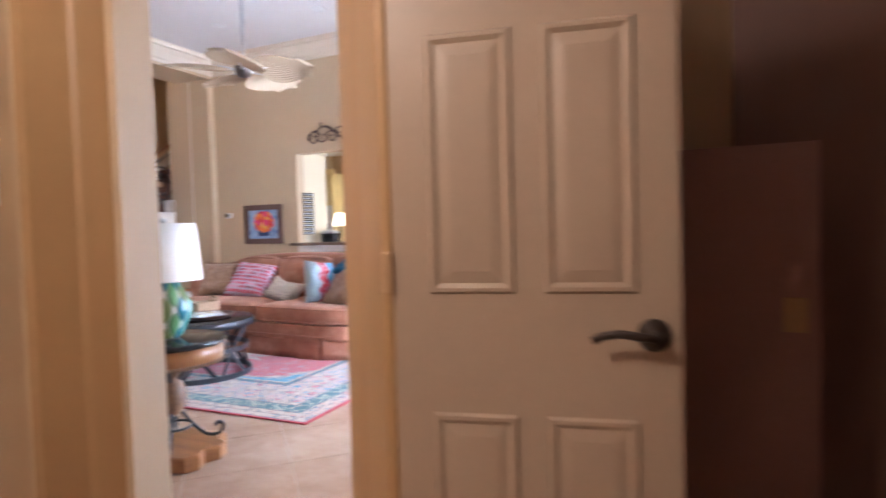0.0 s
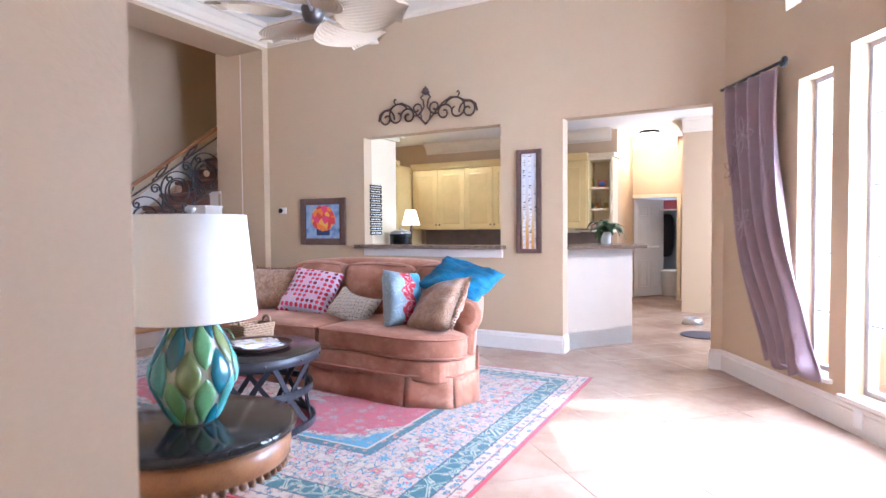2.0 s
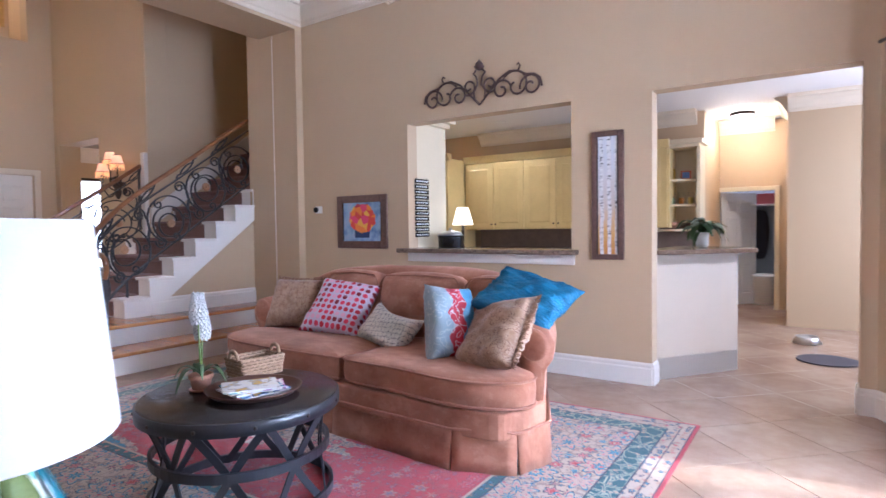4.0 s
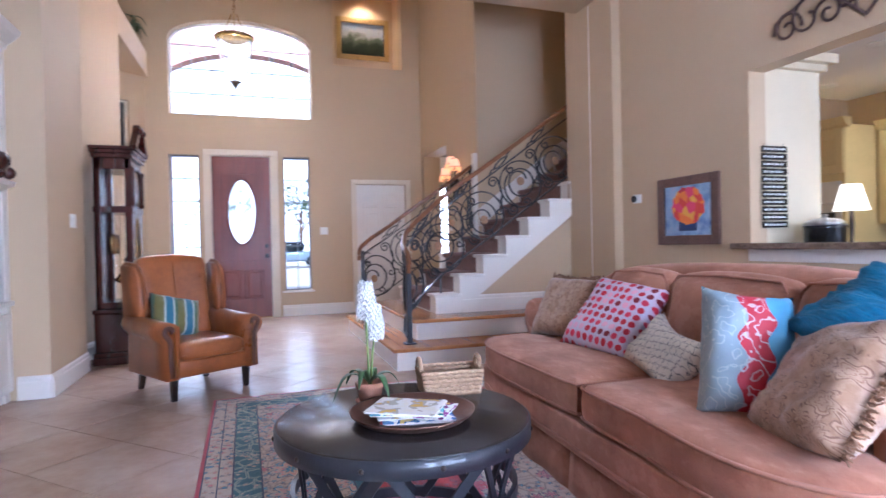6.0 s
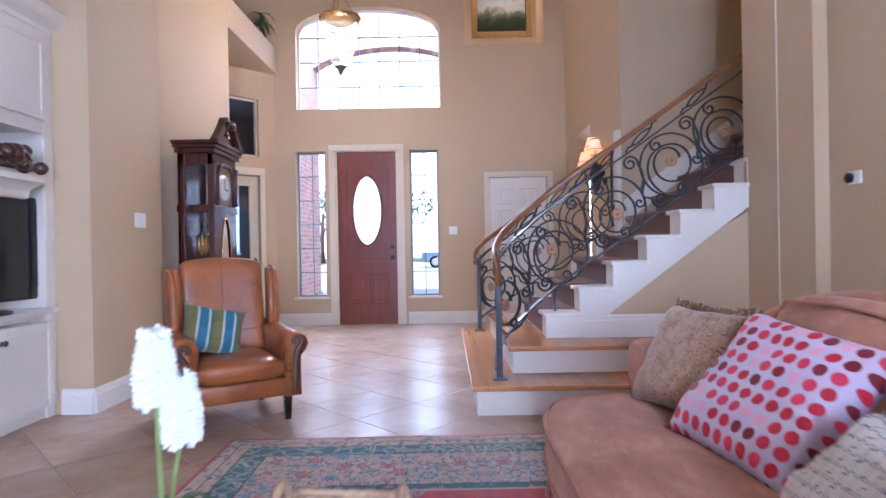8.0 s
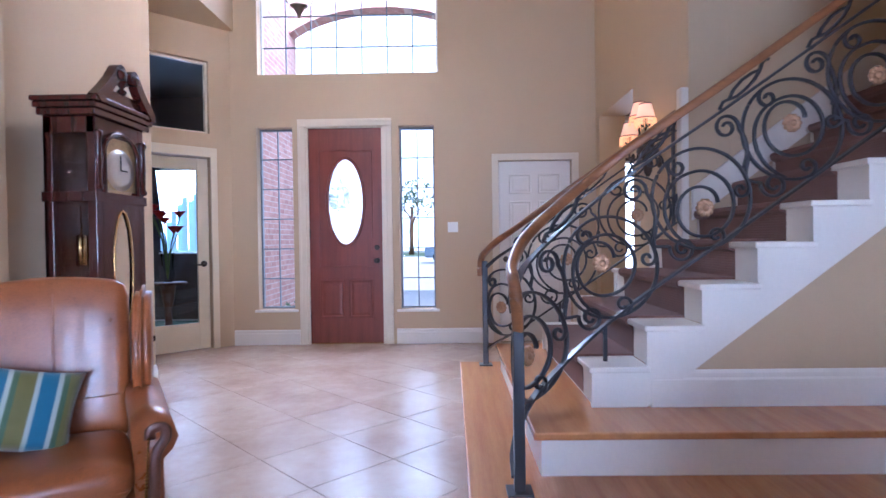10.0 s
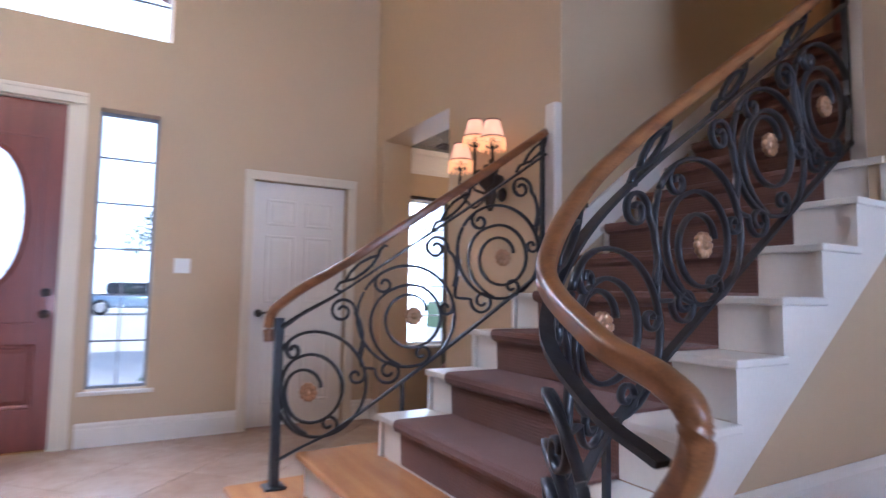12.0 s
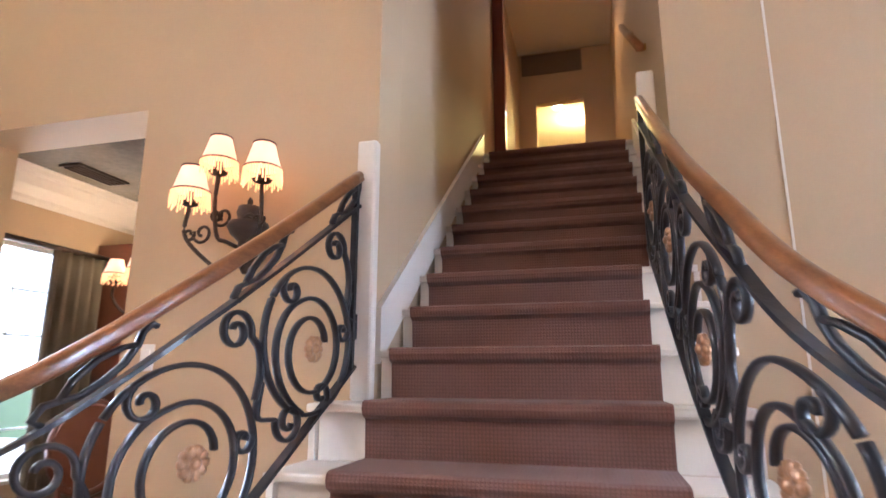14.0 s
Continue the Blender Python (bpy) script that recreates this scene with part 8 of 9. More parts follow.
for (tx, ty, tz), mid in (((-0.10, -0.11, 0.40), (-0.06, -0.14, 0.10)), ((-0.19, -0.16, 0.255), (-0.10, -0.15, 0.0)), ((0.135, -0.14, 0.335), (0.13, -0.13, 0.10))):
    pts = smooth_path([(0.05, -0.10, 0.04), (mid[0] * 0.5 + 0.02, mid[1], mid[2] - 0.03), (mid[0], mid[1], mid[2]), (tx * 1.05, ty, tz - 0.18 + 0.03), (tx, ty, tz - 0.03)], 6)
    part("arm", sweep(pts, disc(0.009, 8)), DARKMETAL, sn, "scrolled bronze arm", True)
    part("curl", sweep([(tx * 0.6 + u, ty, tz * 0.55 + z - 0.03) for u, z in spiral(0, 0, 0.045, 0.012, 200, 620, 28)], disc(0.007, 6), up=Vector((0, 1, 0))), DARKMETAL, sn, smooth=True)
    part("curl", sweep([(tx * 0.95 + u, ty, tz * 0.62 + z - 0.05) for u, z in spiral(0, 0, 0.03, 0.01, 20, -380, 24)], disc(0.007, 6), up=Vector((0, 1, 0))), DARKMETAL, sn, smooth=True)
    shade_on(sn, tx, ty, tz, 1.1)
    lamp("sconce_light", "POINT", Matrix.Translation((SX + tx, SY + ty, SZ + tz + 0.07)), 28.0, (1.0, 0.62, 0.30), r=0.035)

# ---- curtain in the bay ----
CURT = surface("mauve_satin", (0.23, 0.145, 0.155), 0.30, var=0.16, scale=6, grain=120, local=True, stretch=(1, 1, 0.15))
CURT.node_tree.nodes["Principled BSDF"].inputs["Sheen Weight"].default_value = 0.3
inn = Vector((bd.y, -bd.x))
ca = math.degrees(math.atan2(bd.y, bd.x))
q = Vector(BAY0) + bd * 0.36 + inn * 0.09
cu = thing("curtain", q.x, q.y, 0.27, "mauve satin curtain panel with stitched flowers, drawn aside", "curtain", rz=ca)
bm = bmesh.new()
rows = []
for j in range(31):
    f = j / 30
    z = 2.0 * (1 - f)
    w = 0.69 - 0.20 * f ** 1.3
    x0 = -0.20 + 0.68 * f ** 1.9
    row = []
    for i in range(61):
        u = i / 60
        amp = 0.045 * (1 - 0.25 * f) + (0.012 if f > 0.95 else 0)
        y = amp * math.sin(u * math.pi * 9 + 0.7 * math.sin(f * 5)) + 0.012 * math.sin(u * 31 + f * 9)
        row.append(bm.verts.new((x0 + w * u + 0.01 * math.sin(f * 7 + u * 4), y - 0.03 * f, z + (0.03 * math.sin(u * 18) * (f > 0.97)))))
    rows.append(row)
for a, b in zip(rows, rows[1:]):
    for i in range(60):
        bm.faces.new((a[i], a[i + 1], b[i + 1], b[i]))
r = bmesh.ops.extrude_face_region(bm, geom=bm.faces[:])
for v in [g for g in r["geom"] if isinstance(g, bmesh.types.BMVert)]:
    v.co.y += 0.004
bmesh.ops.recalc_face_normals(bm, faces=bm.faces[:])
part("cloth", bm, CURT, cu, smooth=True)
THREAD = surface("pale_thread", (0.40, 0.32, 0.30), 0.5)
DTHREAD = surface("dark_thread", (0.10, 0.04, 0.05), 0.5)
for cx, cz, rr, mt_ in ((0.17, 1.60, 0.14, THREAD), (0.03, 1.36, 0.12, DTHREAD), (0.17, 0.95, 0.13, THREAD)):
    for k in range(7):
        a = 2 * math.pi * k / 7
        pts = [(cx + rr * t_ * math.cos(a + s_ * 0.35 * math.sin(math.pi * t_)), -0.052, cz + rr * t_ * math.sin(a + s_ * 0.35 * math.sin(math.pi * t_))) for s_ in (1,) for t_ in [i / 8 for i in range(9)]]
        pts += [(cx + rr * t_ * math.cos(a - 0.35 * math.sin(math.pi * t_)), -0.052, cz + rr * t_ * math.sin(a - 0.35 * math.sin(math.pi * t_))) for t_ in [1 - i / 8 for i in range(9)]]
        part("stitched_petal", sweep(pts, disc(0.0017, 4), up=Vector((0, 1, 0))), mt_, cu)
part("rod", sweep([(-0.24, 0.0, 2.02), (0.55, 0.0, 2.02)], disc(0.012, 8)), IRON, cu, smooth=True)
part("finial", sweep([(0.55 + a, 0, 2.02 + b) for a, b in spiral(0.02, 0, 0.035, 0.012, 180, 560, 20)], disc(0.012, 6), up=Vector((0, 1, 0))), IRON, cu, smooth=True)
ol = thing("power_outlet", *(Vector(BAY0) + bd * 1.55 + inn * 0.02), 0.10, "white power outlet on the baseboard", "outlet", rz=ca)
part("plate", boxes((-0.035, 0.035, -0.006, 0.0, -0.055, 0.055), bev=0.002), WHITE, ol)

# ---- serving opening and kitchen ----
GRANITE = surface("speckled_granite", (0.20, 0.14, 0.10), 0.15, var=0.9, scale=45, grain=160, bump=0.02)
solid("serving_ledge", boxes((-3.26, -1.48, 7.01, 7.36, 0.99, 1.03), bev=0.008), GRANITE, "brown speckled granite serving ledge", "counter", kind="")
solid("trim_ledge", boxes((-3.20, -1.51, 7.115, 7.149, 0.905, 0.988), bev=0.006), TRIM, "white apron under the serving ledge", "trim")
solid("kitchen_column", boxes((-3.82, -3.24, 7.32, 7.86, 0, 2.28), (-3.85, -3.20, 7.30, 7.89, 2.28, 2.33), (-3.90, -3.15, 7.30, 7.94, 2.33, 2.40), bev=0.006), surface("cream_column", (0.68, 0.58, 0.40), 0.4, var=0.06), "cream cabinet column with crown at the serving opening", "column")
sg = thing("word_sign", -3.204, 7.36, 1.13, "black hanging sign with rows of white lettering bars", "sign", rz=90)
for j in range(11):
    z = 0.026 + 0.0535 * j
    b_ = part("board", boxes((-0.115, 0.115, -0.012, -0.002, z - 0.021, z + 0.022), bev=0.002), BLACK, sg)
    rnd2 = random.Random(j)
    x = -0.10
    while x < 0.075:
        w = rnd2.uniform(0.012, 0.03)
        part("lettering_bar", boxes((x, x + w, -0.0135, -0.0122, z - 0.007, z + 0.007)), WHITE, b_)
        x += w + 0.012
for x in (-0.085, 0.085):
    part("cord", sweep([(x, -0.006, 0.0), (x, -0.006, 0.60)], disc(0.0025, 5)), DARKMETAL, sg)
solid("kitchen_counter", boxes((-3.2, -1.0, 7.37, 8.35, 0.90, 0.94), bev=0.006), GRANITE, "granite kitchen counter behind the opening", "counter", kind="")
solid("base_cabinets", boxes((-3.15, -1.05, 7.37, 8.30, 0.0, 0.899)), CABY, "cream kitchen base cabinets", "cabinet", kind="")
kl = thing("counter_lamp", -3.118, 8.0, 0.941, "small lamp with lit cream shade on the counter", "lamp")
part("base", lathe([(0.05, 0), (0.05, 0.01), (0.015, 0.03), (0.02, 0.06), (0.012, 0.10), (0.018, 0.20), (0.012, 0.32)], 16), DARKMETAL, kl, smooth=True)
part("shade", lathe([(0.06, 0.50), (0.062, 0.50), (0.115, 0.31), (0.112, 0.31)], 28), glow("lit_cream_shade", (1.0, 0.86, 0.62), 1.6), kl, "lit cream bell shade", True)
lamp("counter_lamp_light", "POINT", Matrix.Translation((-3.118, 8.0, 1.33)), 6, (1.0, 0.8, 0.55), r=0.05)
ck = thing("slow_cooker", -3.03, 7.62, 0.941, "black and steel slow cooker with glass lid", "cooker")
part("pot", lathe([(0.11, 0), (0.125, 0.03), (0.13, 0.18), (0.135, 0.20), (0.12, 0.20)], 28), BLACK, ck, smooth=True)
part("lid", lathe([(0.132, 0.201), (0.11, 0.235), (0.05, 0.25), (0.015, 0.255), (0.02, 0.275), (0.008, 0.28)], 28), STEEL, ck, "steel lid", True)


def cab_door(parent, x0, x1, z0, z1, y, knob):
    d = part("cabinet_door", boxes((x0, x1, y - 0.02, y, z0, z1), bev=0.003), CABY, parent)
    bm = bmesh.new()
    rings = []
    for inset, o in ((0.05, 0.0205), (0.055, 0.012), (0.07, 0.012), (0.10, 0.026)):
        rings.append([bm.verts.new((x, y - o, z)) for x, z in ((x0 + inset, z0 + inset), (x1 - inset, z0 + inset), (x1 - inset, z1 - inset), (x0 + inset, z1 - inset))])
    for a, b in zip(rings, rings[1:]):
        for i in range(4):
            bm.faces.new((a[i], a[(i + 1) % 4], b[(i + 1) % 4], b[i]))
    bm.faces.new(rings[-1])
    bmesh.ops.recalc_face_normals(bm, faces=bm.faces[:])
    part("raised_panel", bm, surface("cream_glaze_panel", (0.58, 0.43, 0.18), 0.4, var=0.15) if "cream_glaze_panel" not in bpy.data.materials else bpy.data.materials["cream_glaze_panel"], d)
    part("knob", lathe([(0.008, 0), (0.014, 0.016), (0.006, 0.024)], 10), DARKMETAL, d, "", True, Matrix.Translation((x1 - 0.03 if knob > 0 else x0 + 0.03, y - 0.02, z0 + 0.07)) @ Matrix.Rotation(radians(90), 4, "X"))


uc = thing("upper_cabinets", -3.4, 10.4, 0.0, "cream glazed upper kitchen cabinets with raised panels", "cabinet")
part("carcase", boxes((-1.15, 1.9, -0.02, 0.4, 1.19, 2.24)), CABY, uc)
for i in range(6):
    x = -1.14 + 0.505 * i
    cab_door(uc, x, x + 0.495, 1.20, 2.20, -0.021, 1 if i % 2 == 0 else -1)
part("crown", run((1.9, -0.02), (-1.15, -0.02), [(0, 2.20), (0.03, 2.22), (0.05, 2.26), (0.09, 2.31), (-0.05, 2.31), (-0.05, 2.20)]), CABY, uc)
ov = thing("oven_tower", -4.95, 10.1, 0.0, "cream cabinet tower with a built-in steel wall oven", "oven")
part("carcase", boxes((-0.42, 0.38, -0.20, 0.6, 0, 2.27)), CABY, ov)
cab_door(ov, -0.41, -0.02, 1.75, 2.22, -0.201, 1)
cab_door(ov, -0.01, 0.37, 1.75, 2.22, -0.201, -1)
part("oven_front", boxes((-0.38, 0.34, -0.225, -0.201, 0.75, 1.66), bev=0.004), STEEL, ov, "brushed steel oven")
part("oven_window", boxes((-0.32, 0.28, -0.230, -0.2255, 0.85, 1.32)), SCREEN, ov)
part("oven_handle", sweep([(-0.33, -0.255, 1.42), (0.29, -0.255, 1.42)], disc(0.011, 8)), STEEL, ov, smooth=True)
part("crown", run((0.42, -0.20), (-0.45, -0.20), [(0, 2.24), (0.03, 2.26), (0.05, 2.30), (0.08, 2.34), (-0.05, 2.34), (-0.05, 2.24)]), CABY, ov)
solid("kitchen_backsplash", boxes((-4.5, -1.25, 10.75, 10.799, 0.9, 1.25)), surface("slate_tile", (0.20, 0.14, 0.11), 0.5, var=0.3, scale=9), "brown tumbled tile backsplash", "backsplash")
solid("kitchen_counter", boxes((-4.5, -1.0, 10.1, 10.749, 0.86, 0.92), bev=0.006), GRANITE, "granite counter under the upper cabinets", "counter", kind="")
solid("base_cabinets", boxes((-4.5, -1.05, 10.15, 10.74, 0.0, 0.859)), CABY, "cream kitchen base cabinet run", "cabinet", kind="")
for x, y in ((-3.59, 9.0), (-3.70, 9.95), (-4.75, 9.9), (-1.6, 9.0)):
    dl = thing("kitchen_downlight", x, y, 2.719, "round recessed kitchen light", "light", group="kitchen downlights")
    part("trim_ring", lathe([(0.06, -0.004), (0.09, -0.006), (0.092, -0.001), (0.06, -0.001)], 24), WHITE, dl, smooth=True)
    part("lamp_face", lathe([(0.01, -0.003), (0.059, -0.003), (0.059, -0.0012), (0.01, -0.0012)], 20), DOWNLIGHT, dl)
    lamp("kitchen_spot", "SPOT", look((x, y, 2.69), (x, y, 0)), 22, (1.0, 0.88, 0.66), r=0.05, cone=140)
# half wall with granite top
HW0, HW1 = Vector((-0.92, 7.32)), Vector((-0.43, 8.035))
solid("half_wall", prism([(-0.93, 7.32), (-0.43, 8.03), (-0.46, 8.13), (-1.0, 8.36), (-1.05, 7.32)], 0, 0.985), surface("pale_cream_panel", (0.60, 0.50, 0.39), 0.5, var=0.04), "pale cream half wall at the kitchen bar", "wall")
solid("bar_counter", prism([(-0.90, 7.33), (-0.28, 8.02), (-0.36, 8.30), (-1.0, 8.50), (-1.06, 7.40)], 0.986, 1.022, 0.008), GRANITE, "speckled granite bar top", "counter", kind="")
bm = run((-0.43, 8.03), (-0.93, 7.32), [(-o - 0.0, h) for o, h in BASE])
run((-0.43, 8.03), (-0.93, 7.32), [(-0.0, 0.90), (-0.018, 0.90), (-0.03, 0.94), (-0.03, 0.985), (0, 0.985)], bm)
solid("trim_half_wall", bm, TRIM, "white base and cap on the half wall", "trim")
pt = thing("bar_plant", -0.72, 8.11, 1.023, "leafy green plant in a white pot on the bar", "plant")
part("pot", lathe([(0.03, 0), (0.05, 0.01), (0.055, 0.13), (0.045, 0.13)], 20), WHITE, pt, smooth=True)
rnd = random.Random(31)
for k in range(26):
    part("leaf", leaf_bm(rnd.uniform(0.16, 0.27), rnd.uniform(0.06, 0.09), rnd.uniform(0.05, 0.14), rnd.uniform(0.02, 0.16)), LEAF, pt, "", True, Matrix.Translation((0, 0, 0.11)) @ Matrix.Rotation(rnd.uniform(0, 6.28), 4, "Z") @ Matrix.Rotation(rnd.uniform(-0.8, 0.2), 4, "Y"))
# corner shelves
cs = thing("corner_shelf", -1.45, 10.75, 0.0, "cream open corner shelf unit with curved shelves", "shelf")
CREAMC = bpy.data.materials["cream_column"]
part("back", boxes((-0.55, 0.28, 0.02, 0.05, 1.13, 2.2), (0.26, 0.30, -0.30, 0.05, 1.13, 2.2)), CREAMC, cs)
part("side", boxes((-0.30, -0.26, -0.30, 0.02, 1.13, 2.2), (-0.60, -0.30, -0.30, 0.02, 1.13, 2.2)), CREAMC, cs)
for z in (1.14, 1.46, 1.78):
    part("shelf", prism([(-0.26, 0.02), (-0.26, -0.30), (0.0, -0.30), (0.18, -0.22), (0.26, -0.10), (0.26, 0.02)], z, z + 0.03, 0.006), CREAMC, cs)
part("crown", boxes((-0.62, 0.30, -0.34, 0.05, 2.2, 2.24), (-0.66, 0.34, -0.38, 0.05, 2.24, 2.30), bev=0.006), CREAMC, cs)
for x, z, w, c in ((-0.12, 1.811, 0.17, (0.6, 0.42, 0.05)), (0.10, 1.811, 0.13, (0.45, 0.12, 0.05))):
    fp = thing("photo_frame", -1.45 + x, 10.62, z, "small bright framed picture on the shelf", "picture frame", group="shelf frames")
    part("picture_frame", boxes((-w / 2, w / 2, 0, 0.02, 0, w * 0.85), bev=0.004), surface("frame_%s" % ("a" if x < 0 else "b"), c, 0.4), fp)
    part("picture", boxes((-w * 0.34, w * 0.34, -0.002, -0.0005, w * 0.14, w * 0.7)), surface("picture_%s" % ("a" if x < 0 else "b"), (0.10, 0.18, 0.45), 0.4, var=0.6, scale=25), fp)
for k, c in enumerate([(0.55, 0.40, 0.05), (0.30, 0.40, 0.20), (0.60, 0.25, 0.05), (0.55, 0.42, 0.10)]):
    j = thing("glass_jar", -1.62 + 0.11 * k, 10.6, 1.491, "glass jar of dried fruit and flowers", "jar", group="shelf jars")
    part("filling", lathe([(0.01, 0.003), (0.03, 0.003), (0.033, 0.08), (0.01, 0.082)], 12), surface("filling_%s" % "abcd"[k], c, 0.6, var=0.6, scale=40), j)
    part("jar", lathe([(0.036, 0), (0.038, 0.01), (0.038, 0.11), (0.028, 0.13), (0.03, 0.15), (0.027, 0.15), (0.034, 0.11), (0.034, 0.004)], 16), PANE, j, "", True)
bw = thing("patterned_bowl", -1.52, 10.6, 1.171, "small patterned bowl on the shelf", "bowl")
part("bowl", lathe([(0.03, 0), (0.08, 0.04), (0.10, 0.09), (0.095, 0.09), (0.07, 0.045), (0.02, 0.01)], 20), surface("patterned_glaze", (0.40, 0.20, 0.12), 0.4, var=0.8, scale=30, local=True), bw, smooth=True)
# back hall
bh = [(-2.0, -1.16, 12.05, 12.15, 0, 2.7), (-0.45, -0.22, 12.05, 12.15, 0, 2.7), (-1.16, -0.45, 12.05, 12.15, 1.70, 2.7), (-0.22, 0.0, 10.62, 12.15, 0, 2.7), (-0.22, 2.2, 10.60, 10.70, 0, 2.7), (-1.25, -1.16, 10.80, 12.05, 0, 2.7)]
solid("wall_back_hall", boxes(*bh), WALL, "tan back hall wall", "wall")
solid("trim_back_hall", boxes((-1.22, -1.16, 12.02, 12.049, 0, 1.76), (-0.45, -0.39, 12.02, 12.049, 0, 1.76), (-1.16, -0.45, 12.02, 12.049, 1.70, 1.76), bev=0.004), CREAMC, "cream door casing in the back hall", "trim")
solid("wall_closet_far", boxes((-1.3, 0.2, 12.9, 12.95, 0, 2.6)), surface("closet_wall", (0.35, 0.40, 0.48), 0.7), "pale closet wall", "wall")
kd = panel_door("door_back_hall", 0.66, 1.68, pose(-1.14, 12.10, 0.01, 0, 0, 52), surface("cool_white_door", (0.66, 0.68, 0.72), 0.4, var=0.04), "open white six-panel closet door", SIX(0.66, 1.68))
hg = thing("hanging_jacket", -0.72, 12.75, 0.70, "dark jacket hanging in the closet", "jacket")
bm = rbox(0.26, 0.14, 0.72, 0.05, 6, 0.02)
for v in bm.verts:
    v.co.x *= 0.85 + 0.3 * math.sin(v.co.z * 4)
part("cloth", bm, surface("navy_cloth", (0.015, 0.015, 0.025), 0.9, local=True), hg, smooth=True)
hs = thing("closet_shelf", -0.55, 12.7, 1.50, "white closet shelf with a rod", "shelf")
part("shelf", boxes((-0.4, 0.4, -0.15, 0.19, 0, 0.02)), WHITE, hs)
bkx = thing("storage_box", -0.55, 12.72, 1.521, "dark red storage box on the closet shelf", "box")
part("body", boxes((-0.2, 0.15, -0.1, 0.1, 0, 0.16), bev=0.004), surface("red_box", (0.22, 0.03, 0.03), 0.6), bkx)
bn = thing("white_bin", -0.62, 12.65, 0.0, "white plastic lidded bin on the closet floor", "bin")
part("body", lathe([(0.14, 0), (0.17, 0.40), (0.18, 0.42), (0.15, 0.42)], 28), WHITE, bn, smooth=True)
part("lid", lathe([(0.185, 0.42), (0.18, 0.45), (0.05, 0.47)], 28), WHITE, bn, smooth=True)
fl = thing("flush_light", -0.79, 11.4, 2.719, "dome ceiling light with bronze rim", "light")
part("rim", lathe([(0.15, -0.001), (0.16, -0.03), (0.14, -0.04)], 28), DARKMETAL, fl, smooth=True)
part("dome", lathe([(0.139, -0.04), (0.12, -0.08), (0.06, -0.11), (0.01, -0.12)], 28), glow("lit_dome", (1.0, 0.93, 0.80), 5.0), fl, "lit frosted dome", True)
lamp("back_hall_light", "POINT", Matrix.Translation((-0.79, 11.4, 2.5)), 21, (1.0, 0.84, 0.60), r=0.12)
# added lamp without a fixture, brightens the closet and its door
lamp("closet_light", "POINT", Matrix.Translation((-0.9, 12.45, 2.3)), 14, (0.8, 0.88, 1.0), r=0.1)
pb = thing("pet_bowl", 0.02, 9.55, 0.006, "steel pet bowl on the floor", "bowl")
part("bowl", lathe([(0.13, 0), (0.10, 0.07), (0.095, 0.07), (0.085, 0.02), (0.01, 0.015)], 24), STEEL, pb, smooth=True)
pm = thing("floor_mat", 0.20, 8.75, 0.003, "dark round patterned mat", "mat")
part("mat", lathe([(0.01, 0), (0.24, 0), (0.24, 0.008), (0.01, 0.008)], 32), surface("dark_mat", (0.05, 0.04, 0.05), 0.8, var=0.6, scale=20), pm)
# kitchen crown
bm = bmesh.new()
for p0, p1 in (((-0.22, 10.60), (-0.22, 12.05)), ((2.2, 10.6), (-0.22, 10.6)), ((-0.45, 12.05), (-1.16, 12.05)), ((-1.25, 10.80), (-4.5, 10.80))):
    run(p0, p1, crown_profile(2.72, 0.8), bm)
solid("trim_kitchen_crown", bm, CROWN, "cream kitchen crown moulding", "trim")

# ---- hall picture ----
hp = thing("hall_picture", -0.02, 1.46, 1.22, "dark-framed shadow box with grey mat and a round medal", "picture", rz=90)
part("picture_frame", boxes((-0.26, 0.26, -0.03, -0.001, 0.0, 0.045), (-0.26, 0.26, -0.03, -0.001, 0.755, 0.80), (-0.26, -0.215, -0.03, -0.001, 0.045, 0.755), (0.215, 0.26, -0.03, -0.001, 0.045, 0.755), bev=0.005), BLACK, hp)
part("gilt_lip", boxes((-0.215, 0.215, -0.026, -0.004, 0.045, 0.07), (-0.215, -0.19, -0.026, -0.004, 0.07, 0.73), (0.19, 0.215, -0.026, -0.004, 0.07, 0.73), (-0.215, 0.215, -0.026, -0.004, 0.73, 0.755)), GOLD, hp)
part("mat", boxes((-0.19, 0.19, -0.008, -0.004, 0.07, 0.73)), surface("grey_mat", (0.26, 0.22, 0.18), 0.9, grain=200), hp)
part("medal", lathe([(0.01, 0), (0.10, 0), (0.10, 0.006), (0.085, 0.008), (0.01, 0.008)], 28), surface("grey_medal", (0.18, 0.15, 0.12), 0.5), hp, "", True, Matrix.Translation((0.07, -0.008, 0.30)) @ Matrix.Rotation(radians(90), 4, "X"))

po = thing("partition_outlet", 2.06, 2.749, 0.895, "tan outlet plate on the brown partition", "outlet")
part("plate", boxes((-0.03, 0.03, -0.006, -0.001, -0.05, 0.05), bev=0.002), JAMB, po)
part("socket", boxes((-0.015, 0.015, -0.008, -0.006, 0.006, 0.034), bev=0.001), JAMB, po)
part("socket", boxes((-0.015, 0.015, -0.008, -0.006, -0.034, -0.006), bev=0.001), JAMB, po)

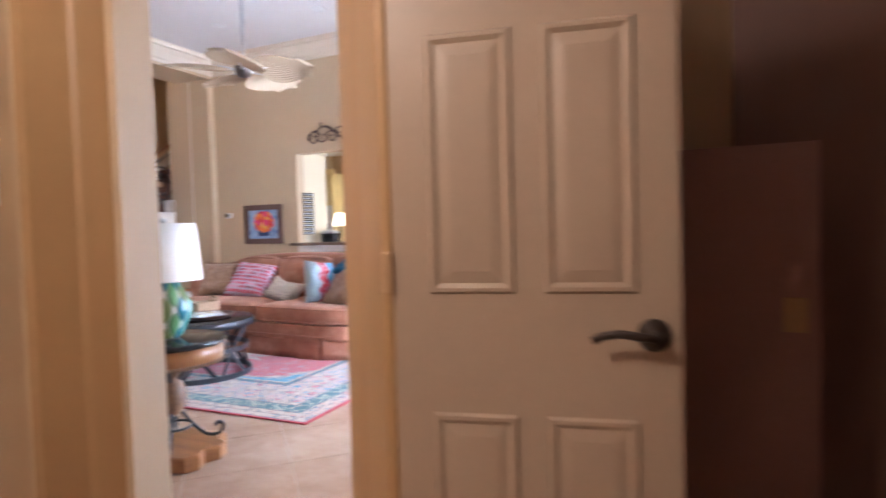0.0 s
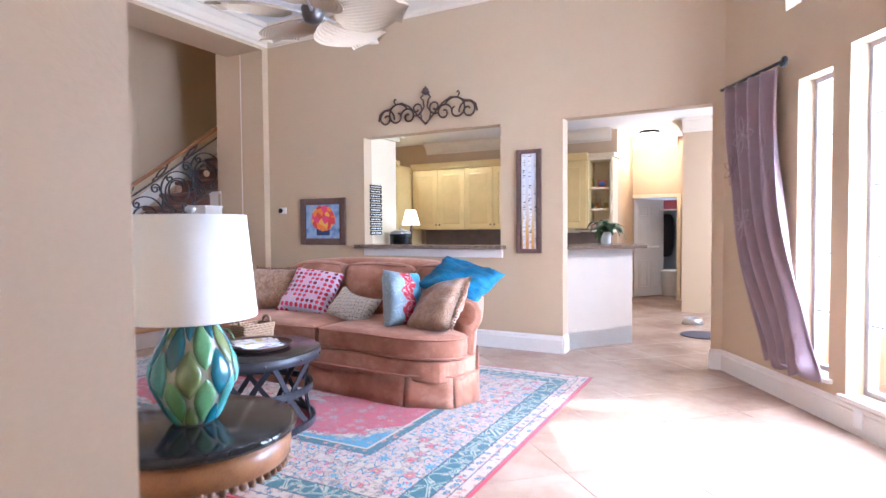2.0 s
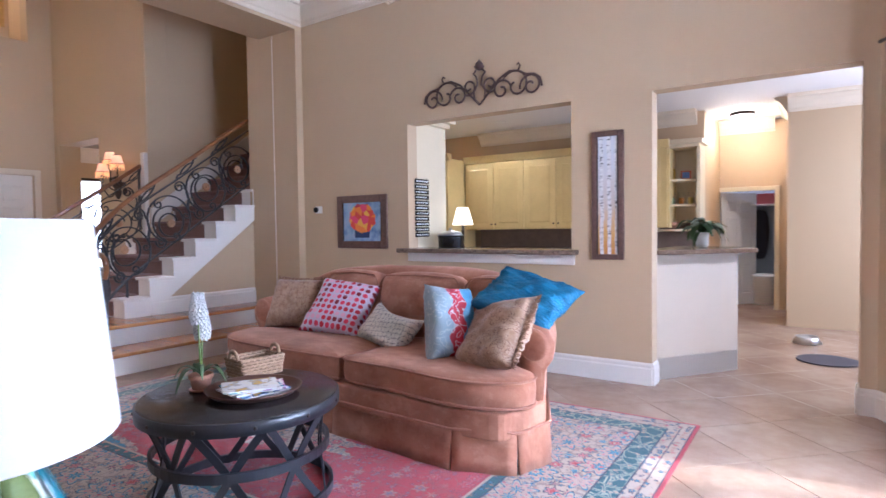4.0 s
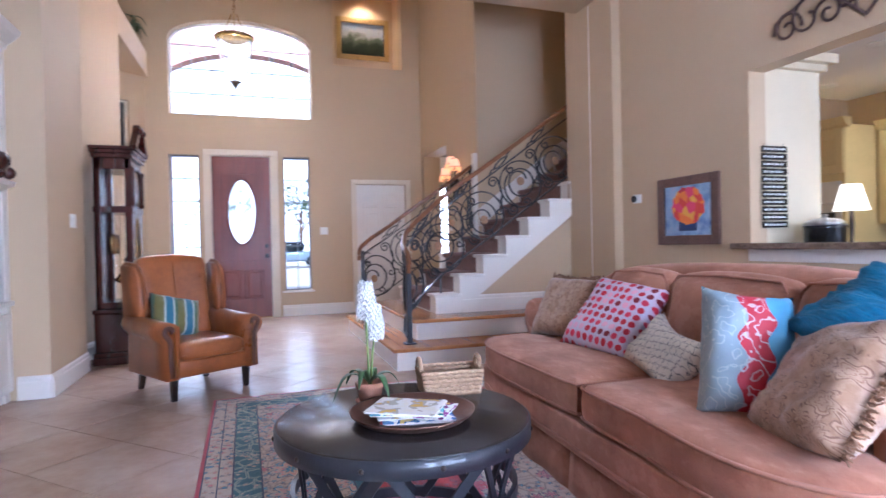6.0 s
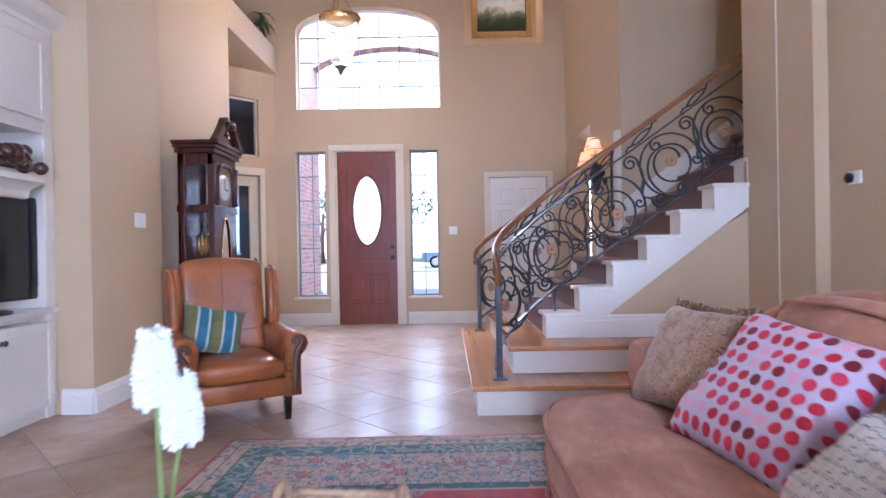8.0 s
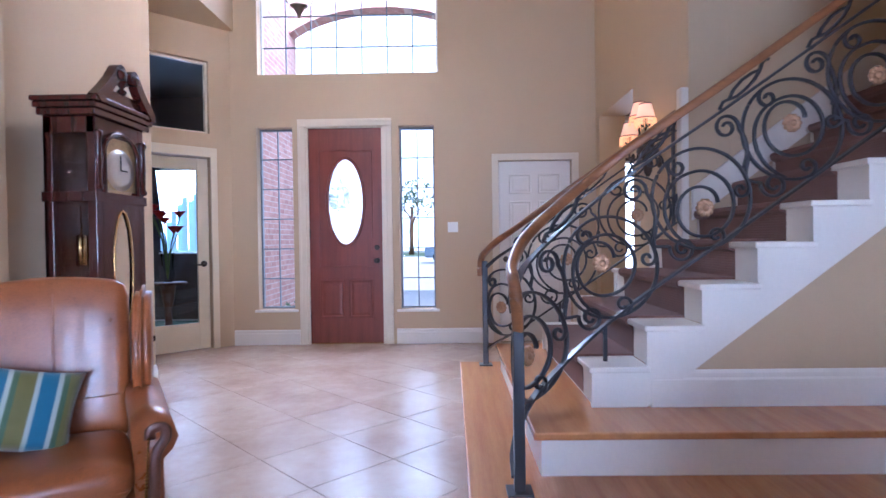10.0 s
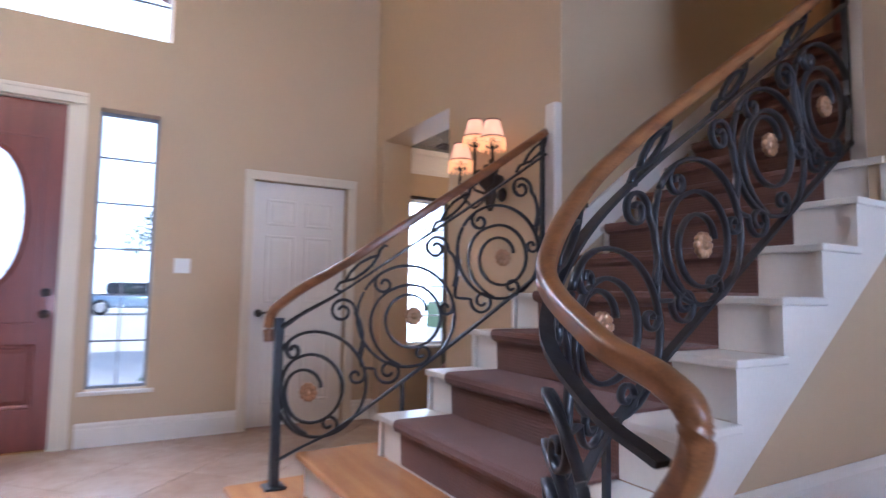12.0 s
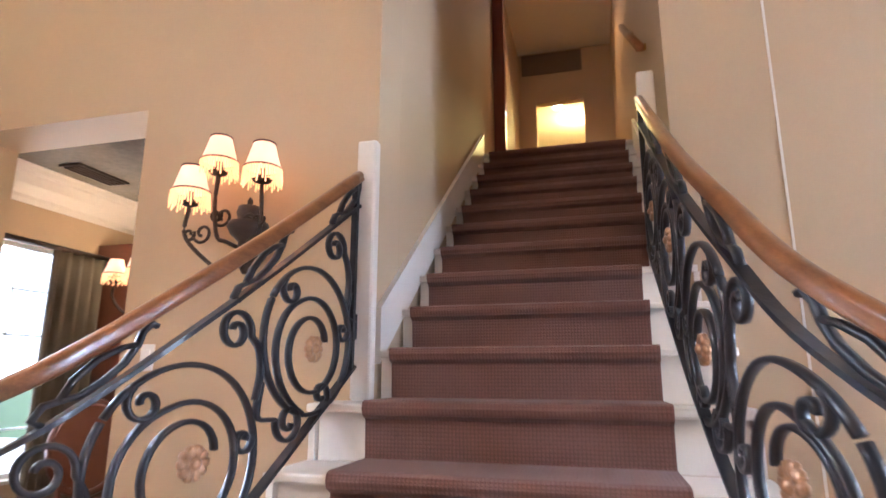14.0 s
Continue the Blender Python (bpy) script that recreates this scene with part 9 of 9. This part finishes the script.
# ---- upper hall things ----
ul = thing("upper_downlight", -6.1, 10.2, 5.549, "round recessed light in the upper hall", "light")
part("lamp_face", lathe([(0.01, -0.003), (0.07, -0.003), (0.07, -0.001), (0.01, -0.001)], 20), DOWNLIGHT, ul)
lamp("upper_light", "SPOT", look((-6.1, 10.2, 5.5), (-6.1, 10.2, 0)), 26, (1.0, 0.58, 0.24), r=0.06, cone=112)
lamp("upper_room_light", "POINT", Matrix.Translation((-6.0, 12.8, 4.9)), 20, (1.0, 0.72, 0.20), r=0.08)
ul2 = thing("room_downlight", -6.25, 12.4, 5.10, "round recessed light in the far room", "light")
part("lamp_face", lathe([(0.01, -0.003), (0.07, -0.003), (0.07, 0.0), (0.01, 0.0)], 20), DOWNLIGHT, ul2)
solid("ceiling_far_room", boxes((-6.73, -5.5, 11.7, 14.0, 5.10, 5.16)), CEIL, "low far room ceiling", "ceiling")
solid("trim_upper_door", boxes((-6.73, -6.62, 9.5, 9.62, 3.02, 5.2), bev=0.004), MAHOG, "dark brown door casing in the upper hall", "trim")
GRILLE = surface("brown_grille_paint", (0.17, 0.12, 0.08), 0.5)
rg = thing("return_grille", -6.28, 11.595, 5.22, "dark wide air return grille", "grille")
part("frame", boxes((-0.40, 0.40, -0.02, 0.0, 0.0, 0.30), bev=0.003), GRILLE, rg)
for j in range(9):
    part("slat", boxes((-0.37, 0.37, -0.026, -0.0205, 0.03 + 0.028 * j, 0.045 + 0.028 * j)), GRILLE, rg)

# ---- dining room glimpsed through the opening ----
window("window_10", Matrix.Translation((-9.36, 6.83, 0.62)) @ Matrix.Rotation(radians(90), 4, "Z"), 0.62, 1.43, 2, 5, "tall dining room window", depth=0.03)
GREYC = surface("olive_drape", (0.11, 0.09, 0.06), 0.6, var=0.2, scale=8, local=True)
for y0, y1 in ((7.28, 7.66),):
    dc = thing("dining_drape", -9.26, (y0 + y1) / 2, 0.01, "dark olive swagged drape", "curtain", group="dining drapes")
    bm = bmesh.new()
    rows = []
    for j in range(12):
        z = 2.02 * (1 - j / 11)
        rows.append([bm.verts.new((0.03 * math.sin(i * 1.3) + 0.004, -0.22 + 0.44 * i / 24, z)) for i in range(25)])
    for a, b in zip(rows, rows[1:]):
        for i in range(24):
            bm.faces.new((a[i], a[i + 1], b[i + 1], b[i]))
    r = bmesh.ops.extrude_face_region(bm, geom=bm.faces[:])
    for v in [g for g in r["geom"] if isinstance(g, bmesh.types.BMVert)]:
        v.co.x += 0.006
    bmesh.ops.recalc_face_normals(bm, faces=bm.faces[:])
    part("cloth", bm, GREYC, dc, smooth=True)
rd = thing("drape_rod", -9.24, 7.3, 2.04, "dark twisted curtain rod", "curtain rod")
part("rod", sweep([(0, -0.48, 0), (0, 0.5, 0)], disc(0.018, 8)), DARKMETAL, rd, smooth=True)
DCH = surface("red_wood_chair", (0.14, 0.05, 0.025), 0.35, var=0.3, local=True)


def dining_chair(x, y, rz):
    c = thing("dining_chair", x, y, 0.0, "dark wooden dining chair with upholstered oval back", "chair", rz=rz, group="dining chairs")
    part("seat", rbox(0.46, 0.46, 0.09, 0.03, 4, 0.01), surface("rust_cloth", (0.22, 0.09, 0.05), 0.8, local=True) if "rust_cloth" not in bpy.data.materials else bpy.data.materials["rust_cloth"], c, smooth=True, m=pose(0, 0, 0.42))
    part("backrest", sweep([(0.20, 0, 0.80), (0.245, 0, 0.81)], [(0.19 * math.cos(2 * math.pi * i / 24), 0.26 * math.sin(2 * math.pi * i / 24)) for i in range(24)]), bpy.data.materials["rust_cloth"], c)
    part("back_frame", sweep([(0.225, 0.20 * math.cos(2 * math.pi * i / 28), 0.80 + 0.27 * math.sin(2 * math.pi * i / 28)) for i in range(28)], disc(0.022, 7), closed=True, up=Vector((1, 0, 0))), DCH, c, smooth=True)
    for a, b in ((-0.19, -0.19), (-0.19, 0.19), (0.19, -0.19), (0.19, 0.19)):
        part("leg", sweep([(a * 1.1, b * 1.1, 0), (a * 0.98, b * 0.98, 0.2), (a * 1.05, b * 1.05, 0.42)], disc(0.02, 7)), DCH, c, smooth=True)
    for b in (-0.12, 0.12):
        part("back_post", sweep([(0.20, b, 0.44), (0.225, b * 1.1, 0.58)], disc(0.018, 6)), DCH, c)


dining_chair(-8.35, 7.55, 200)
dining_chair(-7.62, 8.0, 235)
dining_chair(-8.75, 7.25, 140)
dt = thing("dining_table", -8.05, 8.65, 0.0, "dark wooden dining table", "table")
part("tabletop", lathe([(0.02, 0.70), (0.50, 0.70), (0.52, 0.72), (0.50, 0.745), (0.01, 0.745)], 36), DCH, dt, smooth=True)
part("pedestal", lathe([(0.25, 0), (0.2, 0.05), (0.07, 0.12), (0.09, 0.4), (0.06, 0.70)], 20), DCH, dt, smooth=True)
hc = thing("china_cabinet", -9.165, 8.23, 0.0, "dark china cabinet with glass shelves", "cabinet", rz=90)
part("base", boxes((-0.55, 0.55, -0.22, 0.18, 0, 0.85), bev=0.01), DCH, hc)
part("frame", boxes((-0.55, -0.49, -0.16, 0.18, 0.85, 2.05), (0.49, 0.55, -0.16, 0.18, 0.85, 2.05), (-0.55, 0.55, -0.18, 0.18, 2.05, 2.15), (-0.49, 0.49, 0.15, 0.18, 0.85, 2.05)), DCH, hc)
for z in (1.2, 1.6):
    part("glass_shelf", boxes((-0.49, 0.49, -0.14, 0.15, z, z + 0.008)), PANE, hc)
    for k in range(5):
        part("glassware", lathe([(0.03, z + 0.009), (0.006, z + 0.02), (0.006, z + 0.07), (0.035, z + 0.12), (0.03, z + 0.17)], 12), WHITE, hc, "", True, Matrix.Translation((-0.36 + 0.18 * k, 0, 0)))
dv = thing("ceiling_vent", -9.0, 7.25, 2.519, "dark slotted ceiling vent", "vent", rz=0)
part("frame", boxes((-0.08, 0.08, -0.2, 0.2, -0.012, 0.0)), DARKMETAL, dv)
for j in range(4):
    part("slat", boxes((-0.06 + 0.035 * j, -0.045 + 0.035 * j, -0.18, 0.18, -0.02, -0.0125)), DARKMETAL, dv)
bm = bmesh.new()
for p0, p1 in (((-9.36, 10.3), (-9.36, 6.8)), ((-6.95, 10.3), (-9.36, 10.3))):
    run(p0, p1, crown_profile(2.52, 0.9), bm)
solid("trim_dining_crown", bm, TRIM, "white dining room crown", "trim")
# chandelier with five fringed shades over the table
DX, DY, DZ = -8.71, 7.59, 1.68
ds = thing("chandelier", DX, DY, DZ, "dark bronze chandelier with lit fringed shades", "chandelier")
part("stem", lathe([(0.01, -0.06), (0.03, 0.0), (0.05, 0.05), (0.03, 0.10), (0.012, 0.14), (0.012, 2.519 - DZ)], 16), DARKMETAL, ds, "turned bronze stem", True)
for k in range(5):
    a = radians(212 + 72 * k)
    c, si = math.cos(a), math.sin(a)
    part("arm", sweep([(q.x * c, q.x * si, q.z) for q in smooth_path([(0.02, 0, 0.05), (0.10, 0, -0.05), (0.20, 0, -0.04), (0.27, 0, 0.05), (0.27, 0, 0.12)], 5)], disc(0.009, 7), up=Vector((-si, c, 0))), DARKMETAL, ds, "scrolled bronze arm", True)
    shade_on(ds, 0.27 * c, 0.27 * si, 0.17)
lamp("chandelier_light", "POINT", Matrix.Translation((DX, DY, DZ + 0.42)), 7, (1.0, 0.66, 0.34), r=0.12)

# ---- study glimpsed through the glass door ----
lamp("sky_light_study", "AREA", look((-11.44, 0.76, 1.67), (-9.5, 0.9, 1.2)), 12, (0.80, 0.90, 1.0), w=0.58, h=1.2)
tb = thing("flower_stand", -10.0, 1.27, 0.0, "small round stand in the study", "table")
tb.scale = (1.0, 1.0, 0.72)
part("top", lathe([(0.01, 0.90), (0.22, 0.90), (0.23, 0.92), (0.22, 0.935), (0.01, 0.935)], 28), DCH, tb, smooth=True)
part("column", lathe([(0.16, 0), (0.05, 0.06), (0.04, 0.40), (0.10, 0.899)], 16), DCH, tb, smooth=True)
fv = thing("flower_vase", -10.0, 1.27, 0.674, "glass vase of red amaryllis flowers", "vase")
fv.scale = (1.2, 1.2, 1.4)
part("vase", lathe([(0.04, 0), (0.06, 0.02), (0.05, 0.12), (0.07, 0.26), (0.066, 0.26), (0.045, 0.12)], 20), PANE, fv, smooth=True)
rnd = random.Random(9)
for k in range(8):
    a = rnd.uniform(0, 6.28)
    r, h = rnd.uniform(0.06, 0.34), rnd.uniform(0.40, 0.72)
    tip = Vector((r * math.cos(a), r * math.sin(a), h))
    st = part("stem", sweep([(0, 0, 0.03), (tip.x * 0.3, tip.y * 0.3, h * 0.6), tuple(tip)], disc(0.006, 6)), STEM, fv)
    bm = bmesh.new()
    for p in range(6):
        b_ = 2 * math.pi * p / 6
        bm.faces.new([bm.verts.new(tip + Vector(q)) for q in ((0, 0, 0), (0.07 * math.cos(b_ - 0.5), 0.07 * math.sin(b_ - 0.5), 0.07), (0.15 * math.cos(b_), 0.15 * math.sin(b_), 0.06), (0.07 * math.cos(b_ + 0.5), 0.07 * math.sin(b_ + 0.5), 0.07))])
    part("blossom", bm, REDPETAL, st, "red flower")
dk = thing("study_desk", -10.5, -0.55, 0.0, "dark desk in the unlit study", "desk")
part("top", boxes((-0.4, 0.4, -0.7, 0.7, 0.72, 0.76), bev=0.005), BLACK, dk)
part("pedestal", boxes((-0.38, 0.38, -0.68, -0.3, 0.0, 0.719)), BLACK, dk)
part("pedestal", boxes((-0.38, 0.38, 0.3, 0.68, 0.0, 0.719)), BLACK, dk)
sw_ = window("window_11", Matrix.Translation((-11.49, 0.45, 1.03)) @ Matrix.Rotation(radians(90), 4, "Z"), 0.62, 1.28, 2, 3, "bright study window with sheer blue-white curtain", depth=-0.02)
# sheer strips glow by themselves in place of daylight coming through
for i in range(7):
    part("sheer_curtain", prism([(0.02 + 0.085 * i, -0.09 + 0.02 * (i % 2)), (0.10 + 0.085 * i, -0.09 + 0.02 * (i % 2)), (0.10 + 0.085 * i, -0.085 + 0.02 * (i % 2)), (0.02 + 0.085 * i, -0.085 + 0.02 * (i % 2))], max(0.0, 0.02 + 0.0 * i), 0.30 + 0.16 * i if i < 6 else 1.26), glow("daylit_sheer", (0.55, 0.80, 1.0), 0.5) if i == 0 else bpy.data.materials["daylit_sheer"], sw_)

# ---- outside the front door ----
def brick_wall_material():
    m, t, b = nodes_of("porch_brick")
    v = coords(t)
    x, y, z = split(t, v)
    cmb = t.nodes.new("ShaderNodeCombineXYZ")
    t.links.new(math_node(t, "ADD", x, y), cmb.inputs[0])
    t.links.new(z, cmb.inputs[1])
    br = node(t, "ShaderNodeTexBrick", Scale=1.0)
    br.inputs["Color1"].default_value = (0.46, 0.25, 0.20, 1)
    br.inputs["Color2"].default_value = (0.34, 0.16, 0.13, 1)
    br.inputs["Mortar"].default_value = (0.50, 0.45, 0.40, 1)
    br.inputs["Mortar Size"].default_value = 0.006
    br.inputs["Brick Width"].default_value = 0.22
    br.inputs["Row Height"].default_value = 0.075
    t.links.new(cmb.outputs[0], br.inputs["Vector"])
    c = mix(t, 0.3, br.outputs["Color"], ramp(t, noise_tex(t, v, 8, 4), [(0.3, (0.22, 0.11, 0.09)), (0.7, (0.55, 0.36, 0.30))]))
    t.links.new(c, b.inputs["Base Color"])
    b.inputs["Roughness"].default_value = 0.9
    bumped(t, b, br.outputs["Fac"], -0.6, 0.01)
    return m


PBRICK = brick_wall_material()
solid("porch_side_wall", boxes((-12.0, -9.47, 2.301, 2.42, -0.03, 5.4)), PBRICK, "pink brick porch wall", "wall")


def porch_arch():
    bm = bmesh.new()
    cy, half, zs, zt = 3.85, 1.75, 3.85, 4.75
    pts = [(cy + half * math.cos(a), zs + (zt - zs) * math.sin(a)) for a in [math.pi * i / 24 for i in range(25)]]
    for (y0, z0), (y1, z1) in zip(pts, pts[1:]):
        v = []
        for x in (-11.9, -11.6):
            v.append([bm.verts.new((x, y, z)) for y, z in ((y0, z0), (y1, z1), (y1, 5.6), (y0, 5.6))])
        a, b = v
        bm.faces.new(a)
        bm.faces.new(b)
        for i in range(4):
            bm.faces.new((a[i], a[(i + 1) % 4], b[(i + 1) % 4], b[i]))
    box(bm, -11.9, -11.6, 2.421, cy - half, -0.03, 5.6)
    box(bm, -11.9, -11.6, cy + half, 7.6, -0.03, 5.6)
    bmesh.ops.recalc_face_normals(bm, faces=bm.faces[:])
    return bm


solid("porch_arch_wall", porch_arch(), PBRICK, "pink brick porch front with an arched opening", "wall")
solid("driveway", boxes((-45, -12.2, -4, 14, -0.118, -0.05)), CONCRETE, "pale concrete driveway and street", "road")
rnd = random.Random(14)
for x, y, r in ((-10.4, 2.75, 0.34), (-11.0, 4.95, 0.30), (-11.2, 5.5, 0.36)):
    sb = thing("shrub", x, y, -0.03, "low green shrub by the porch", "shrub", group="porch shrubs")
    bm = bmesh.new()
    for k in range(420):
        u, w_, a = rnd.random(), rnd.random(), rnd.uniform(0, 6.28)
        d = Vector((math.cos(a) * math.sqrt(1 - w_ * w_), math.sin(a) * math.sqrt(1 - w_ * w_), w_ * 1.1)) * r * (0.65 + 0.45 * u)
        s = rnd.uniform(0.02, 0.045)
        e1 = Vector((rnd.uniform(-1, 1), rnd.uniform(-1, 1), rnd.uniform(-1, 1))).normalized()
        e2 = d.cross(e1).normalized()
        bm.faces.new([bm.verts.new(d + q) for q in (-e1 * s, e2 * s * 0.4, e1 * s, -e2 * s * 0.4)])
    part("leaves", bm, SHRUB, sb)
    part("stem", sweep([(0, 0, 0), (0.02, 0, r * 0.8)], disc(0.02, 6)), CARVED, sb)
cr_ = thing("parked_car", -33.0, 5.6, -0.05, "silver-blue car parked across the street", "car", rz=90)
CARP = surface("silver_blue_paint", (0.30, 0.38, 0.48), 0.25, 0.5, var=0.05)
bm = prism([(-2.1, -0.8), (2.1, -0.8), (2.1, 0.8), (-2.1, 0.8)], 0.3, 0.85, 0.12, 3)
part("body", bm, CARP, cr_, smooth=True)
bm = prism([(-1.2, -0.7), (0.9, -0.7), (0.9, 0.7), (-1.2, 0.7)], 0.85, 1.40, 0.22, 3)
part("cabin", bm, SCREEN, cr_, "dark glazed cabin", True)
for x in (-1.35, 1.35):
    for y in (-0.78, 0.78):
        w_ = part("wheel", lathe([(0.32, -0.1), (0.33, -0.06), (0.33, 0.06), (0.32, 0.1)], 24), BLACK, cr_, "", True, Matrix.Translation((x, y, 0.33)) @ Matrix.Rotation(radians(90), 4, "X"))
        part("rim", lathe([(0.2, -0.11), (0.2, 0.11)], 16), STEEL, w_)
HAZE = glow("bright_hazy_sky", (0.88, 0.93, 1.0), 0.70)
solid("backdrop_front", boxes((-70.2, -70, -60, 70, -0.1, 45)), HAZE, "bright hazy sky beyond the street", "backdrop")
rnd = random.Random(19)
for k in range(5):
    tr = thing("street_tree", -50 - 3 * (k % 2), -6 + 6.5 * k + rnd.uniform(-1, 1), -0.1, "leafy green street tree", "tree", group="street trees")
    part("trunk", sweep([(0, 0, 0), (0.1, 0, 2.0), (0.0, 0.1, 4.2)], disc(0.22, 8), scale=[1.2, 0.9, 0.5]), CARVED, tr, smooth=True)
    for b_ in range(4):
        a = b_ * 1.57 + rnd.random()
        part("limb", sweep([(0.05, 0, 2.2 + 0.3 * b_), (0.9 * math.cos(a), 0.9 * math.sin(a), 3.4 + 0.3 * b_)], disc(0.08, 6), scale=[1, 0.5]), CARVED, tr)
    bm = bmesh.new()
    for q in range(420):
        a, w_, u = rnd.uniform(0, 6.28), rnd.uniform(-0.7, 1), rnd.random() ** 0.4
        d = Vector((2.3 * math.cos(a) * math.sqrt(max(0, 1 - w_ * w_)) * u, 2.3 * math.sin(a) * math.sqrt(max(0, 1 - w_ * w_)) * u, 4.8 + 1.9 * w_ * u))
        d += Vector((noise.noise(d * 0.8), noise.noise(d * 0.8 + Vector((5, 0, 0))), noise.noise(d * 0.8 + Vector((0, 5, 0))))) * 0.7
        s = rnd.uniform(0.12, 0.26)
        e1 = Vector((rnd.uniform(-1, 1), rnd.uniform(-1, 1), rnd.uniform(-1, 1))).normalized()
        e2 = e1.cross(Vector((rnd.uniform(-1, 1), rnd.uniform(-1, 1), 1))).normalized()
        bm.faces.new([bm.verts.new(d + v) for v in (-e1 * s, e2 * s * 0.5, e1 * s, -e2 * s * 0.5)])
    part("crown", bm, SHRUB, tr)
# fence outside the bay
fn = thing("garden_fence", 4.6, 5.0, -0.12, "weathered cedar garden fence", "fence")
for i in range(46):
    y = -5 + 0.22 * i
    part("board", boxes((0, 0.02, y, y + 0.21, 0, 2.0)), FENCE, fn)


# ---- travertine floor tiles, laid diagonally ----
def tile_material():
    m, t, b = nodes_of("travertine_tile")
    v = coords(t, False)
    r = t.nodes.new("ShaderNodeObjectInfo").outputs["Random"]
    n1 = noise_tex(t, v, 2.1, 5, 0.6)
    n2 = noise_tex(t, v, 11, 4, 0.6)
    c = ramp(t, n1, [(0.32, (0.27, 0.155, 0.095)), (0.50, (0.38, 0.25, 0.17)), (0.68, (0.48, 0.355, 0.26))])
    c = mix(t, 0.24, c, ramp(t, n2, [(0.32, (0.27, 0.15, 0.09)), (0.7, (0.47, 0.345, 0.25))]))
    c = mix(t, 0.28, c, ramp(t, r, [(0.0, (0.32, 0.20, 0.135)), (1.0, (0.46, 0.34, 0.255))]))
    t.links.new(c, b.inputs["Base Color"])
    b.inputs["Roughness"].default_value = 0.27
    bumped(t, b, n2, 0.05, 0.001)
    return m


TILE = tile_material()
TS, GAP = 0.505, 0.004
tile_me = mesh_of("tile", boxes((-TS / 2 + GAP / 2, TS / 2 - GAP / 2, -TS / 2 + GAP / 2, TS / 2 - GAP / 2, -0.006, 0.0), bev=0.001), TILE)
floor_ob = bpy.data.objects["floor"]
T0 = Vector((-6.53, 4.555))
ea, eb = Vector((1, 1)).normalized(), Vector((-1, 1)).normalized()
count = 0
rest = bmesh.new()
tilem = Matrix.Rotation(radians(45), 4, "Z")
for i in range(-26, 36):
    for j in range(-26, 36):
        p = T0 + ea * TS * (i + 0.5) + eb * TS * (j + 0.5)
        inside = -9.5 < p.x < 1.9 and 1.3 < p.y < 7.4
        rug_cover = -4.1 < p.x < -0.7 and 3.95 < p.y < 6.0
        near = inside and not rug_cover and not (-7.0 < p.x < -5.2 and 5.5 < p.y < 7.4)
        if near and count < 300 and p.y > 1.9:
            ob = new("tile", tile_me)
            ob.parent = floor_ob
            ob.matrix_local = Matrix.Translation((p.x, p.y, 0)) @ tilem
            count += 1
        elif -9.9 < p.x < 3.0 and -1.4 < p.y < 13.2:
            n0 = len(rest.verts)
            for a, b in ((-1, -1), (1, -1), (1, 1), (-1, 1)):
                q = p + ea * (TS / 2 - GAP / 2) * a + eb * (TS / 2 - GAP / 2) * b
                rest.verts.new((q.x, q.y, 0.0))
            rest.verts.ensure_lookup_table()
            rest.faces.new(rest.verts[n0:n0 + 4])
tagged(solid("floor_tiles", rest, TILE, "joined travertine tiles of the farther rooms", "floor"), kind="structure")
